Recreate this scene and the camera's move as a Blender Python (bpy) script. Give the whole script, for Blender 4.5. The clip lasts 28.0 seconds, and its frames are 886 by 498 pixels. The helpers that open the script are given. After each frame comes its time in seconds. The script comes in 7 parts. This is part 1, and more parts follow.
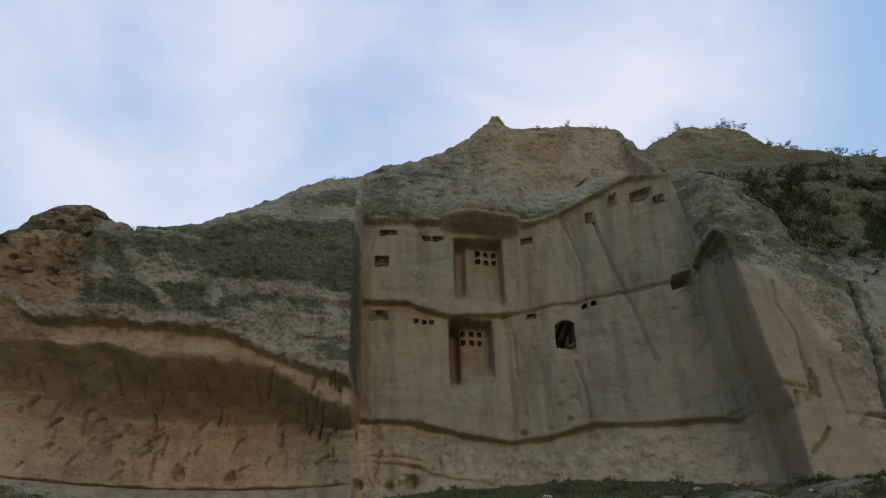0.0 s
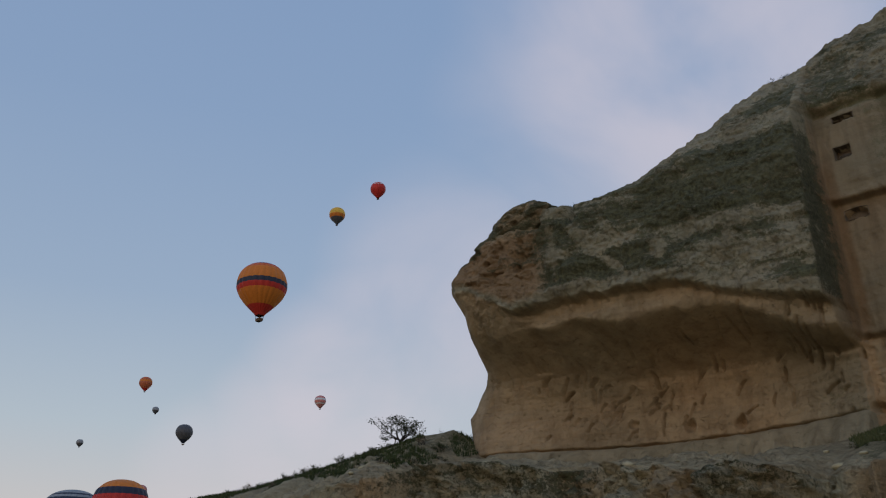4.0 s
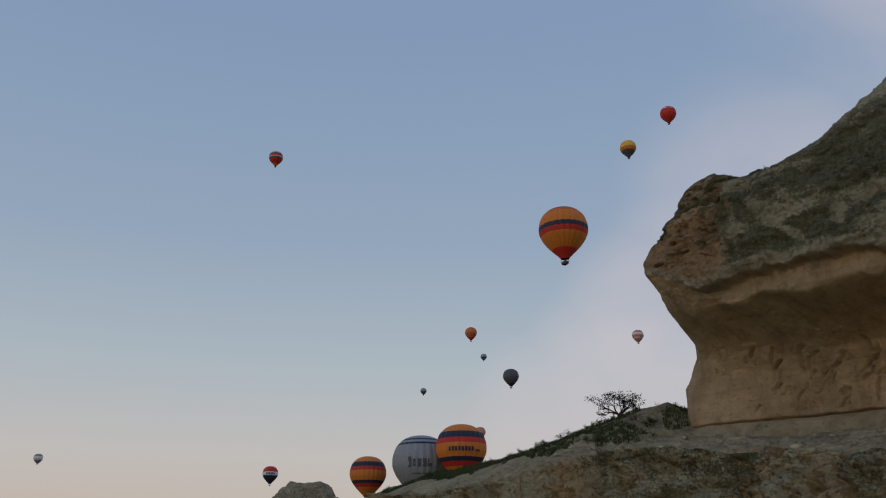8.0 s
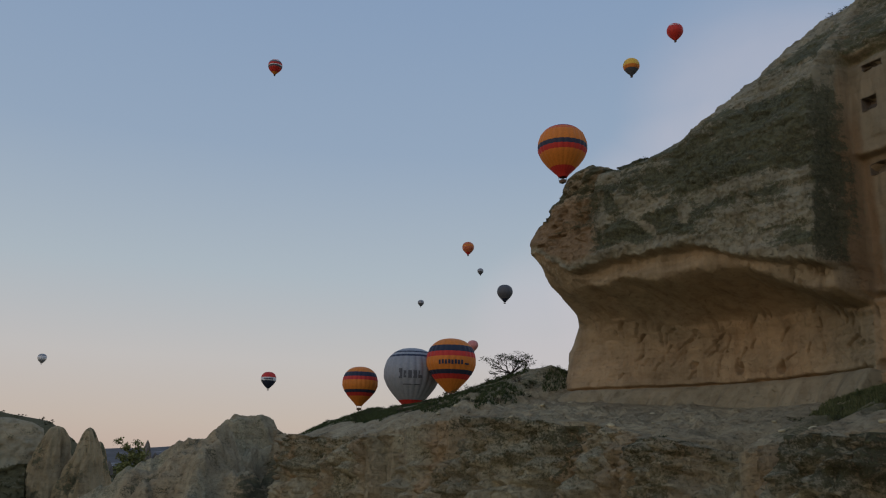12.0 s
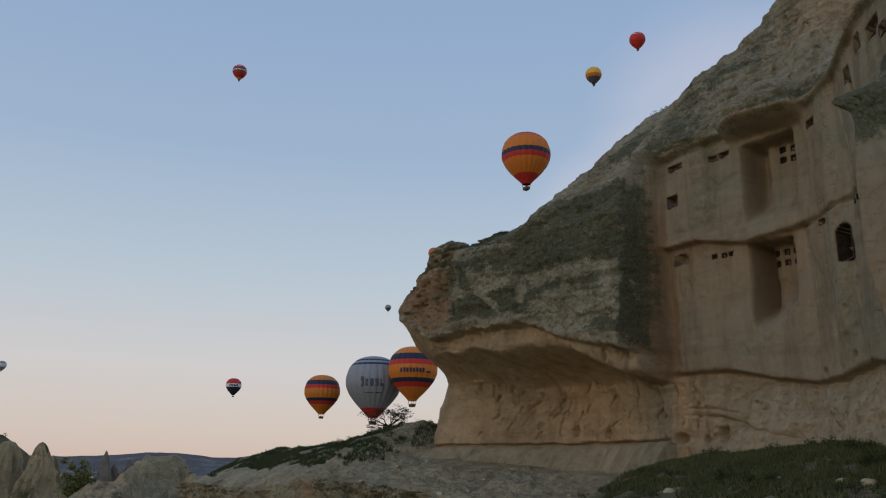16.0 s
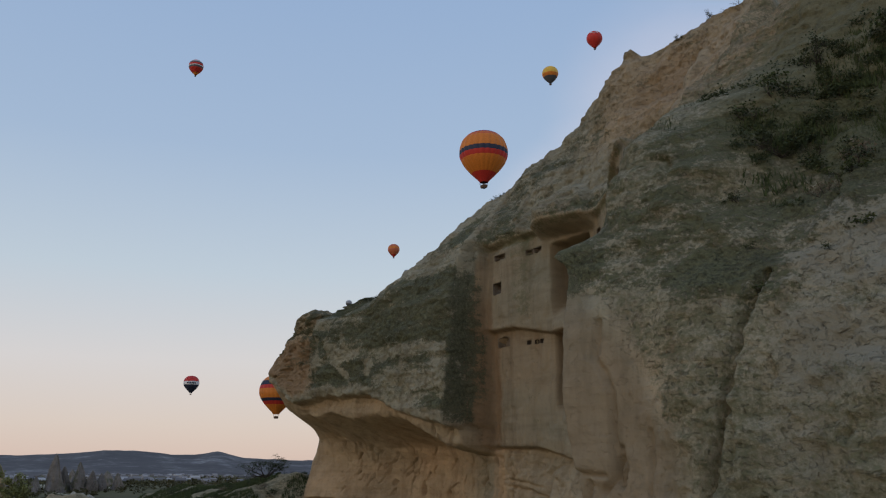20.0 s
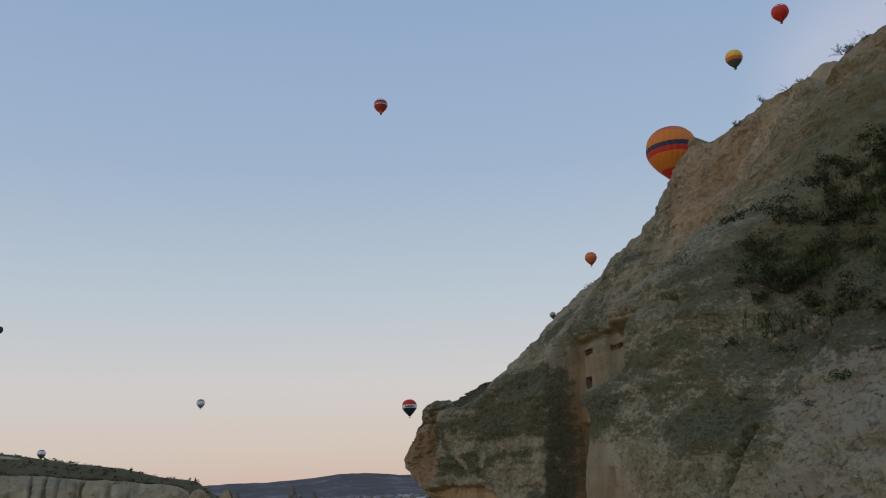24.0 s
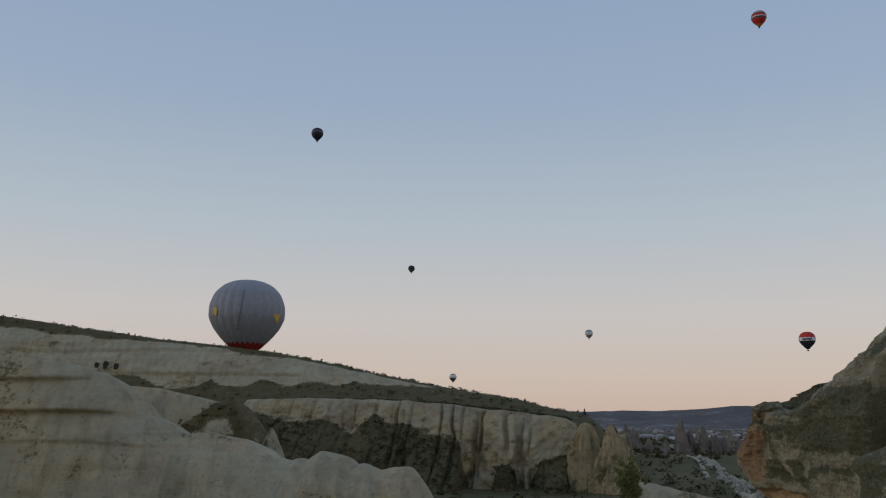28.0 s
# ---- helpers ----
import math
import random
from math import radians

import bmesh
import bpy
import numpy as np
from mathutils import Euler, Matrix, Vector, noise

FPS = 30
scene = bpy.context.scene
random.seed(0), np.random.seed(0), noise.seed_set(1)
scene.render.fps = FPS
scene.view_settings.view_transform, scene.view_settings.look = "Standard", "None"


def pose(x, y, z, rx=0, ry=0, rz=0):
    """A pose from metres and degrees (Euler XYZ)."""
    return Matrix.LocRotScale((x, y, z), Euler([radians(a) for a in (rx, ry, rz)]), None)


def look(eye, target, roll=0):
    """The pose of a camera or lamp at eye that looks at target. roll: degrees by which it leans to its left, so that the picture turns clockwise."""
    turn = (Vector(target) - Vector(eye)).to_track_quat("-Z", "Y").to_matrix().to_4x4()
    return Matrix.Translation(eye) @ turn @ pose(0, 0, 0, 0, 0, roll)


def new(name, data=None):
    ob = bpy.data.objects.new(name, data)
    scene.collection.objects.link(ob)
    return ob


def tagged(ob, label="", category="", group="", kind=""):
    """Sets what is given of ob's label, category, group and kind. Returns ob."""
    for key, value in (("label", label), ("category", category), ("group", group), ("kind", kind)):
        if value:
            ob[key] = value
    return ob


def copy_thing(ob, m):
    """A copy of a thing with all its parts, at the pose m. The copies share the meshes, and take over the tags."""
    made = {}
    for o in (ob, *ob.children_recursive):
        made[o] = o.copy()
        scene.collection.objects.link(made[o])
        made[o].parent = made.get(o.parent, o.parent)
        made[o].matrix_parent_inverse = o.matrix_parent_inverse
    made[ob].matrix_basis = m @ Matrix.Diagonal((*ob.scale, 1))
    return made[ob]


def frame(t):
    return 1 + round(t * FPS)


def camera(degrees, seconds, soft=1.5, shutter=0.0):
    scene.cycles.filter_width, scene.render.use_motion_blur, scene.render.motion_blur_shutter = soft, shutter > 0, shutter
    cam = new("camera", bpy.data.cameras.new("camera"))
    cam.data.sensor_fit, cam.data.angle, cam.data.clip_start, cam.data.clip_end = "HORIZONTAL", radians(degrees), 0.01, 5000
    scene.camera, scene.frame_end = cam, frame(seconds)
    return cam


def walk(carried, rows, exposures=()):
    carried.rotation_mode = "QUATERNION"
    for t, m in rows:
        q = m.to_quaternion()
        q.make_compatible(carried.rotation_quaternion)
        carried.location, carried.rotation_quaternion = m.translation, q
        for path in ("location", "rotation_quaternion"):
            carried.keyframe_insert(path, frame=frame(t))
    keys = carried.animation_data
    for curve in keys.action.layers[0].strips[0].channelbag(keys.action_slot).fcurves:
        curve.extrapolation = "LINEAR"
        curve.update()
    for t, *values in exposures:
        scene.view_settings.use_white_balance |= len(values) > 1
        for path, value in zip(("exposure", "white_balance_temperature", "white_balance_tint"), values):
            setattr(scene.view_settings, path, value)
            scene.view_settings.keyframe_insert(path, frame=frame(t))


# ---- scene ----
cam = camera(55.4, 28.0, 1.15)

PATH = [
    (0, (0.649, -9.399, -7.185), (0.745, -7.623, -6.27), -1.6),
    (0.5, (1.21, -9.203, -7.135), (1.064, -7.433, -6.216), -4.6),
    (1, (2.088, -8.938, -7.076), (1.767, -7.133, -6.278), -4.9),
    (1.5, (2.906, -8.62, -7.098), (2.464, -6.841, -6.297), -4.6),
    (2, (3.823, -8.136, -7.271), (3.12, -6.465, -6.425), -5.2),
    (2.5, (4.843, -7.573, -7.422), (4.009, -5.978, -6.551), -4.9),
    (3, (5.391, -7.125, -7.739), (4.437, -5.617, -6.835), -3.4),
    (3.5, (6.093, -6.886, -7.294), (5.007, -5.447, -6.428), -2.3),
    (4, (6.625, -6.626, -7.201), (5.43, -5.262, -6.359), -0.7),
    (4.5, (7.621, -5.915, -6.903), (6.281, -4.661, -6.107), 0.7),
    (6.5, (10.208, -5.536, -6.425), (8.603, -4.614, -5.668), 0.3),
    (7, (11.030, -5.336, -6.252), (9.419, -4.422, -5.498), 0.2),
    (7.5, (11.773, -5.105, -6.135), (10.133, -4.243, -5.381), 0.2),
    (8, (12.624, -4.918, -5.875), (10.953, -4.080, -5.165), -0.1),
    (8.5, (13.399, -4.687, -5.683), (11.700, -3.844, -5.047), 0.0),
    (9, (14.232, -4.448, -5.476), (12.518, -3.601, -4.890), 0.1),
    (9.5, (14.988, -4.190, -5.332), (13.260, -3.337, -4.795), 0.3),
    (10, (15.893, -3.81, -5.043), (14.155, -2.963, -4.532), 0.2),
    (10.5, (16.764, -3.464, -4.866), (15.023, -2.623, -4.353), 0.4),
    (11, (17.437, -3.375, -4.656), (15.701, -2.526, -4.143), 0.9),
    (11.5, (18.23, -3.026, -4.352), (16.499, -2.164, -3.84), 1.1),
    (12, (18.9, -2.681, -4.106), (17.172, -1.815, -3.593), 1.4),
    (12.5, (19.673, -2.368, -3.746), (17.95, -1.49, -3.235), 1.6),
    (14.5, (22.73, -1.115, -2.375), (21.033, -0.194, -1.854), 1.4),
    (15, (23.476, -0.824, -2.231), (21.785, 0.104, -1.705), 1.1),
    (15.5, (24.208, -0.389, -1.971), (22.515, 0.537, -1.447), 1.0),
    (16, (25.023, -0.138, -1.609), (23.331, 0.792, -1.086), 0.8),
    (16.5, (25.83, 0.113, -1.242), (24.146, 1.056, -0.719), 0.7),
    (17, (26.544, 0.617, -0.844), (24.858, 1.558, -0.321), 0.8),
    (17.5, (27.36, 0.864, -0.434), (25.672, 1.806, 0.08), 0.5),
    (18, (28.19, 1.256, -0.079), (26.506, 2.206, 0.433), 0.4),
    (18.5, (28.981, 1.628, 0.37), (27.308, 2.597, 0.881), 0.1),
    (19, (29.79, 1.856, 0.741), (28.118, 2.827, 1.251), -0.2),
    (19.5, (30.675, 2.196, 1.2), (29.011, 3.181, 1.709), -0.1),
    (20, (31.443, 2.558, 1.601), (29.793, 3.566, 2.111), 0.1),
    (20.5, (32.202, 2.928, 1.972), (30.574, 3.973, 2.48), 0.4),
    (21, (32.903, 3.365, 2.518), (31.292, 4.432, 3.032), 0.4),
    (21.5, (33.62, 3.773, 2.939), (32.027, 4.858, 3.475), 1.2),
    (23.5, (36.317, 5.605, 4.762), (34.554, 6.366, 5.322), -2.3),
    (24, (36.914, 6.082, 5.289), (35.079, 6.661, 5.834), -2.6),
    (24.5, (37.456, 6.483, 5.732), (35.567, 6.885, 6.253), -2.1),
    (25, (37.997, 6.885, 6.175), (36.079, 7.176, 6.663), -1.7),
    (25.5, (38.56, 7.276, 6.652), (36.613, 7.427, 7.083), -1.6),
    (26, (39.123, 7.667, 7.128), (37.166, 7.589, 7.533), -1.1),
    (26.5, (39.949, 8.13, 7.613), (37.997, 7.956, 8.011), -0.4),
    (27, (40.766, 8.432, 8.108), (38.816, 8.229, 8.504), 0.5),
    (27.5, (41.583, 8.734, 8.602), (39.641, 8.473, 9.003), 0.4),
    (28, (41.984, 9.311, 9.002), (40.047, 9.013, 9.403), 0.5),
]
EXPOSURES = [(0.0, 0.60, 6250, 4), (1.0, 0.40, 6280, 6), (2.0, 0.35, 6400, 8), (3.0, 0.14, 6500, 9), (4.0, 0.04, 6500, 10), (8.0, -0.07, 6670, 9), (11.0, -0.08, 6620, 9), (14.0, 0.06, 6500, 10), (17.0, 0.25, 6450, 9), (21.0, 0.3, 6500, 10), (25.0, 0.15, 6600, 10), (28.0, 0.05, 6700, 10)]
walk(cam, [(t, look(eye, aim, lean)) for t, eye, aim, lean in PATH], EXPOSURES)

# ---- world and light ----
world = bpy.data.worlds.new("dawn_sky")
scene.world = world
world.use_nodes = True
wn, wl = world.node_tree.nodes, world.node_tree.links
wn.clear()


def wnode(kind):
    return wn.new(kind)


def ramp_set(node, stops):
    el = node.color_ramp.elements
    while len(el) > 1:
        el.remove(el[0])
    el[0].position, el[0].color = stops[0][0], (*stops[0][1], 1)
    for p, c in stops[1:]:
        el.new(p).color = (*c, 1)


w_out = wnode("ShaderNodeOutputWorld")
w_bg = wnode("ShaderNodeBackground")
w_bg.inputs["Strength"].default_value = 1.0
w_sky = wnode("ShaderNodeTexSky")
w_sky.sky_type, w_sky.sun_disc, w_sky.sun_elevation, w_sky.sun_rotation = "NISHITA", False, radians(4.5), radians(166)
w_sky.altitude, w_sky.air_density, w_sky.dust_density = 1000, 1.0, 1.2
w_coord = wnode("ShaderNodeTexCoord")
w_sep = wnode("ShaderNodeSeparateXYZ")
wl.new(w_coord.outputs["Generated"], w_sep.inputs[0])
w_grad = wnode("ShaderNodeValToRGB")
ramp_set(w_grad, [(0.0, (0.30, 0.25, 0.22)), (0.005, (0.58, 0.445, 0.395)), (0.05, (0.60, 0.51, 0.465)), (0.12, (0.59, 0.56, 0.56)), (0.22, (0.46, 0.53, 0.60)),
                  (0.36, (0.33, 0.43, 0.58)), (0.55, (0.26, 0.37, 0.56)), (0.8, (0.22, 0.33, 0.54)), (1.0, (0.20, 0.31, 0.52))])
wl.new(w_sep.outputs["Z"], w_grad.inputs[0])
w_scale = wnode("ShaderNodeVectorMath")
w_scale.operation = "SCALE"
w_scale.inputs["Scale"].default_value = 0.10
wl.new(w_sky.outputs[0], w_scale.inputs[0])
w_mix = wnode("ShaderNodeMix")
w_mix.data_type = "RGBA"
w_mix.inputs["Factor"].default_value = 0.88
wl.new(w_scale.outputs[0], w_mix.inputs["A"])
wl.new(w_grad.outputs[0], w_mix.inputs["B"])
# thin wisps of cloud over the cliff, thickest towards its crest
w_map = wnode("ShaderNodeMapping")
w_map.inputs["Rotation"].default_value = (0.3, 0.5, 0.6)
w_map.inputs["Scale"].default_value = (2.4, 1.7, 3.6)
wl.new(w_coord.outputs["Generated"], w_map.inputs[0])
w_noise = wnode("ShaderNodeTexNoise")
w_noise.inputs["Scale"].default_value, w_noise.inputs["Detail"].default_value, w_noise.inputs["Roughness"].default_value = 1.5, 5, 0.5
w_noise.inputs["Distortion"].default_value = 0.4
wl.new(w_map.outputs[0], w_noise.inputs["Vector"])
w_cover = None
# patches of cloud: direction, cosine at the rim and at the core, strength
for way, rim, core, amount in [((-0.26, 0.76, 0.59), 0.948, 0.998, 0.68), ((0.22, 0.76, 0.62), 0.955, 0.999, 0.8), ((-0.41, 0.73, 0.55), 0.978, 0.9995, 0.3), ((-0.02, 0.80, 0.60), 0.965, 0.999, 0.55),
                               ((-0.60, 0.697, 0.39), 0.985, 0.9995, 0.45), ((-0.65, 0.69, 0.31), 0.987, 0.9995, 0.7), ((-0.705, 0.658, 0.25), 0.987, 0.9995, 0.85), ((-0.76, 0.61, 0.20), 0.991, 0.9996, 0.6), ((-0.82, 0.55, 0.165), 0.994, 0.9996, 0.4)]:
    w_dir = wnode("ShaderNodeVectorMath")
    w_dir.operation = "DOT_PRODUCT"
    w_dir.inputs[1].default_value = Vector(way).normalized()
    wl.new(w_coord.outputs["Generated"], w_dir.inputs[0])
    w_where = wnode("ShaderNodeMapRange")
    w_where.interpolation_type = "SMOOTHSTEP"
    w_where.inputs["From Min"].default_value, w_where.inputs["From Max"].default_value, w_where.inputs["To Max"].default_value = rim, core, amount
    wl.new(w_dir.outputs["Value"], w_where.inputs["Value"])
    if w_cover is None:
        w_cover = w_where.outputs[0]
    else:
        w_max = wnode("ShaderNodeMath")
        w_max.operation = "MAXIMUM"
        wl.new(w_cover, w_max.inputs[0])
        wl.new(w_where.outputs[0], w_max.inputs[1])
        w_cover = w_max.outputs[0]
w_wisp = wnode("ShaderNodeMapRange")
w_wisp.interpolation_type = "SMOOTHSTEP"
w_wisp.inputs["From Min"].default_value, w_wisp.inputs["From Max"].default_value = 0.16, 0.72
wl.new(w_noise.outputs["Fac"], w_wisp.inputs["Value"])
w_cloud = wnode("ShaderNodeMath")
w_cloud.operation = "MULTIPLY"
wl.new(w_cover, w_cloud.inputs[0])
wl.new(w_wisp.outputs[0], w_cloud.inputs[1])
w_mix2 = wnode("ShaderNodeMix")
w_mix2.data_type = "RGBA"
w_mix2.inputs["B"].default_value = (0.63, 0.575, 0.63, 1)
wl.new(w_cloud.outputs[0], w_mix2.inputs["Factor"])
wl.new(w_mix.outputs["Result"], w_mix2.inputs["A"])
wl.new(w_mix2.outputs["Result"], w_bg.inputs["Color"])
wl.new(w_bg.outputs[0], w_out.inputs[0])

sun = new("sun", bpy.data.lights.new("sun", "SUN"))
sun.data.energy, sun.data.angle, sun.data.color = 0.53, radians(40), (1.0, 0.88, 0.73)
sun.matrix_world = look((20, -45, 5.0), (3, 22, 2))


# ---- small tools ----
PERM = np.random.RandomState(7).permutation(256)
PERM = np.concatenate([PERM, PERM, PERM])


def vnoise(x, y, z):
    """Smooth value noise in -1..1 for arrays."""
    x, y, z = np.broadcast_arrays(np.asarray(x, float), np.asarray(y, float), np.asarray(z, float))
    xi, yi, zi = np.floor(x).astype(int), np.floor(y).astype(int), np.floor(z).astype(int)
    fx, fy, fz = x - xi, y - yi, z - zi
    fx, fy, fz = (f * f * (3 - 2 * f) for f in (fx, fy, fz))
    out = 0
    for dx in (0, 1):
        for dy in (0, 1):
            for dz in (0, 1):
                h = PERM[PERM[PERM[(xi + dx) & 255] + ((yi + dy) & 255)] + ((zi + dz) & 255)]
                w = (fx if dx else 1 - fx) * (fy if dy else 1 - fy) * (fz if dz else 1 - fz)
                out = out + w * (h / 127.5 - 1)
    return out


def fbm(x, y, z, octaves=4, gain=0.5):
    total, amp = 0, 1.0
    for k in range(octaves):
        f = 2.03 ** k
        total = total + amp * vnoise(x * f + 17.3 * k, y * f - 9.1 * k, z * f + 4.7 * k)
        amp *= gain
    return total


def smooth(a, b, v):
    u = np.clip((np.asarray(v, float) - a) / (b - a), 0, 1)
    return u * u * (3 - 2 * u)


def mesh_ob(name, verts, faces, material, parent=None, label="", shade=True, attrs=None):
    me = bpy.data.meshes.new(name)
    me.from_pydata([tuple(v) for v in verts], [], [tuple(int(i) for i in f) for f in faces])
    for m in (material if isinstance(material, (list, tuple)) else [material]):
        me.materials.append(m)
    if shade:
        me.polygons.foreach_set("use_smooth", [True] * len(me.polygons))
    for key, values in (attrs or {}).items():
        at = me.color_attributes.new(key, "FLOAT_COLOR", "POINT")
        at.data.foreach_set("color", np.asarray(values, np.float32).ravel())
    me.update()
    ob = new(name, me)
    if parent:
        ob.parent = parent
    if label:
        tagged(ob, label)
    return ob


def grid_faces(nu, nv, wrap=False):
    """Quads of a grid whose vertex (i, j) is number i * nv + j."""
    i, j = np.meshgrid(np.arange(nu if wrap else nu - 1), np.arange(nv - 1), indexing="ij")
    a = i * nv + j
    b = ((i + 1) % nu) * nv + j
    return np.stack([a, b, b + 1, a + 1], -1).reshape(-1, 4)


def empty(name, at, label, category, group="", kind=""):
    ob = new(name)
    ob.location = at
    return tagged(ob, label, category, group, kind)


# ---- materials ----
def material(name, rough=0.9):
    m = bpy.data.materials.new(name)
    m.use_nodes = True
    nt = m.node_tree
    bsdf = nt.nodes["Principled BSDF"]
    bsdf.inputs["Roughness"].default_value = rough
    bsdf.inputs["Specular IOR Level"].default_value = 0.25
    return m, nt, bsdf


def noise_node(nt, vec, scale, detail=5, rough=0.55, stretch=None, distortion=0.0):
    n = nt.nodes.new("ShaderNodeTexNoise")
    n.inputs["Scale"].default_value, n.inputs["Detail"].default_value, n.inputs["Roughness"].default_value = scale, detail, rough
    n.inputs["Distortion"].default_value = distortion
    if stretch:
        mp = nt.nodes.new("ShaderNodeMapping")
        mp.inputs["Scale"].default_value = stretch
        nt.links.new(vec, mp.inputs[0])
        vec = mp.outputs[0]
    nt.links.new(vec, n.inputs["Vector"])
    return n.outputs["Fac"]


def ramp(nt, fac, stops):
    r = nt.nodes.new("ShaderNodeValToRGB")
    ramp_set(r, stops)
    nt.links.new(fac, r.inputs[0])
    return r.outputs[0]


def mixc(nt, fac, a, b, mode="MIX"):
    n = nt.nodes.new("ShaderNodeMix")
    n.data_type, n.blend_type = "RGBA", mode
    for sock, v in (("Factor", fac), ("A", a), ("B", b)):
        if isinstance(v, (int, float)):
            n.inputs[sock].default_value = v
        elif isinstance(v, tuple):
            n.inputs[sock].default_value = (*v, 1)
        else:
            nt.links.new(v, n.inputs[sock])
    return n.outputs["Result"]


def mathn(nt, op, a, b=0.0, clamp=False):
    n = nt.nodes.new("ShaderNodeMath")
    n.operation, n.use_clamp = op, clamp
    for i, v in enumerate((a, b)):
        if isinstance(v, (int, float)):
            n.inputs[i].default_value = v
        else:
            nt.links.new(v, n.inputs[i])
    return n.outputs[0]


def bump(nt, bsdf, height, strength, distance):
    b = nt.nodes.new("ShaderNodeBump")
    b.inputs["Strength"].default_value, b.inputs["Distance"].default_value = strength, distance
    nt.links.new(height, b.inputs["Height"])
    nt.links.new(b.outputs[0], bsdf.inputs["Normal"])


def obj_coord(nt):
    return nt.nodes.new("ShaderNodeTexCoord").outputs["Object"]


def rock_material(name, pale, mid, ochre, size=1.0, lichen_scale=1.0, zones=True, relief=0.05, streaks=0.7, green=1.0, patina=0.0, stains=False):
    """Weathered tuff: pale and grey patches, ochre faces, dark lichen crusts and moss where the zones ask for them."""
    m, nt, bsdf = material(name, 0.93)
    co = obj_coord(nt)
    broad = noise_node(nt, co, 0.22 / size, 5, 0.6, (1, 1, 1.6))
    grain = noise_node(nt, co, 2.6 / size, 9, 0.72)
    streak = noise_node(nt, co, 0.9 / size, 5, 0.6, (1.6, 1.6, 0.22))
    strata = noise_node(nt, co, 0.8 / size, 6, 0.65, (0.35, 0.35, 3.0))
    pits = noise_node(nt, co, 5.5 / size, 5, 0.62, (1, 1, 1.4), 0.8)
    col = mixc(nt, ramp(nt, broad, [(0.36, (0, 0, 0)), (0.64, (1, 1, 1))]), mid, pale)
    if zones:
        at = nt.nodes.new("ShaderNodeVertexColor")
        at.layer_name = "zone"
        sep = nt.nodes.new("ShaderNodeSeparateColor")
        nt.links.new(at.outputs[0], sep.inputs[0])
        zr, zg, zb = sep.outputs
        wild = at.outputs["Alpha"]
    else:
        wild = 1.0
    if zones:
        och = mathn(nt, "MULTIPLY", zg, mathn(nt, "ADD", mathn(nt, "MULTIPLY", broad, 1.0), 0.42), True)
        col = mixc(nt, och, col, ochre)
        aged = mathn(nt, "MULTIPLY", mathn(nt, "SUBTRACT", 0.5, wild), 2.6, True)
        col = mixc(nt, mathn(nt, "MULTIPLY", aged, patina), col, tuple(0.62 * c for c in pale), "MIX")
    stain = ramp(nt, streak, [(0.34, (0.66, 0.62, 0.58)), (0.52, (1, 1, 1)), (0.78, (1.12, 1.1, 1.06))])
    col = mixc(nt, streaks, col, stain, "MULTIPLY")
    fine = ramp(nt, grain, [(0.30, (0.60, 0.58, 0.55)), (0.5, (1, 1, 1)), (0.72, (1.22, 1.21, 1.19))])
    col = mixc(nt, mathn(nt, "MULTIPLY", wild, 0.75), col, fine, "MULTIPLY")
    band = ramp(nt, strata, [(0.36, (0.76, 0.73, 0.70)), (0.5, (1, 1, 1)), (0.7, (1.08, 1.07, 1.05))])
    col = mixc(nt, 0.45, col, band, "MULTIPLY")
    if stains:
        # rust-brown stains and pale scoured patches
        marks = nt.nodes.new("ShaderNodeVertexColor")
        marks.layer_name = "stain"
        msep = nt.nodes.new("ShaderNodeSeparateColor")
        nt.links.new(marks.outputs[0], msep.inputs[0])
        rust = mathn(nt, "MULTIPLY", msep.outputs[0], mathn(nt, "ADD", mathn(nt, "MULTIPLY", streak, 1.4), 0.15), True)
        col = mixc(nt, rust, col, mixc(nt, grain, (0.135, 0.080, 0.040), (0.30, 0.185, 0.095)))
        scour = mathn(nt, "MULTIPLY", msep.outputs[2], mathn(nt, "ADD", mathn(nt, "MULTIPLY", strata, 1.2), 0.2), True)
        col = mixc(nt, scour, col, (0.275, 0.25, 0.185))
    # shade inside the pits is multiplied into the colour, over the same dents
    pit_shade = ramp(nt, pits, [(0.30, (0.48, 0.45, 0.42)), (0.37, (1, 1, 1))])
    col = mixc(nt, mathn(nt, "MULTIPLY", wild, 0.8), col, pit_shade, "MULTIPLY")
    dent = mathn(nt, "MULTIPLY", mathn(nt, "SUBTRACT", pits, 0.28), 6.0, True)
    height = mathn(nt, "ADD", mathn(nt, "MULTIPLY", grain, 0.7), mathn(nt, "MULTIPLY", strata, 0.5))
    height = mathn(nt, "ADD", height, mathn(nt, "MULTIPLY", dent, 0.35))
    if zones:
        crust = noise_node(nt, co, 0.62 / lichen_scale, 11, 0.66, (0.8, 0.8, 1.8), 0.7)
        speck = mathn(nt, "ADD", mathn(nt, "MULTIPLY", noise_node(nt, co, 4.2 / lichen_scale, 7, 0.68), 2.2), -0.6, True)
        lim = mathn(nt, "ADD", mathn(nt, "MULTIPLY", crust, 0.72), mathn(nt, "MULTIPLY", speck, 0.28))
        cover = mathn(nt, "SUBTRACT", mathn(nt, "ADD", lim, mathn(nt, "MULTIPLY", zr, 0.33)), 0.68)
        lich = mathn(nt, "MULTIPLY", cover, 8.0, True)
        tone = mathn(nt, "ADD", mathn(nt, "MULTIPLY", speck, 0.45), mathn(nt, "MULTIPLY", broad, 0.55))
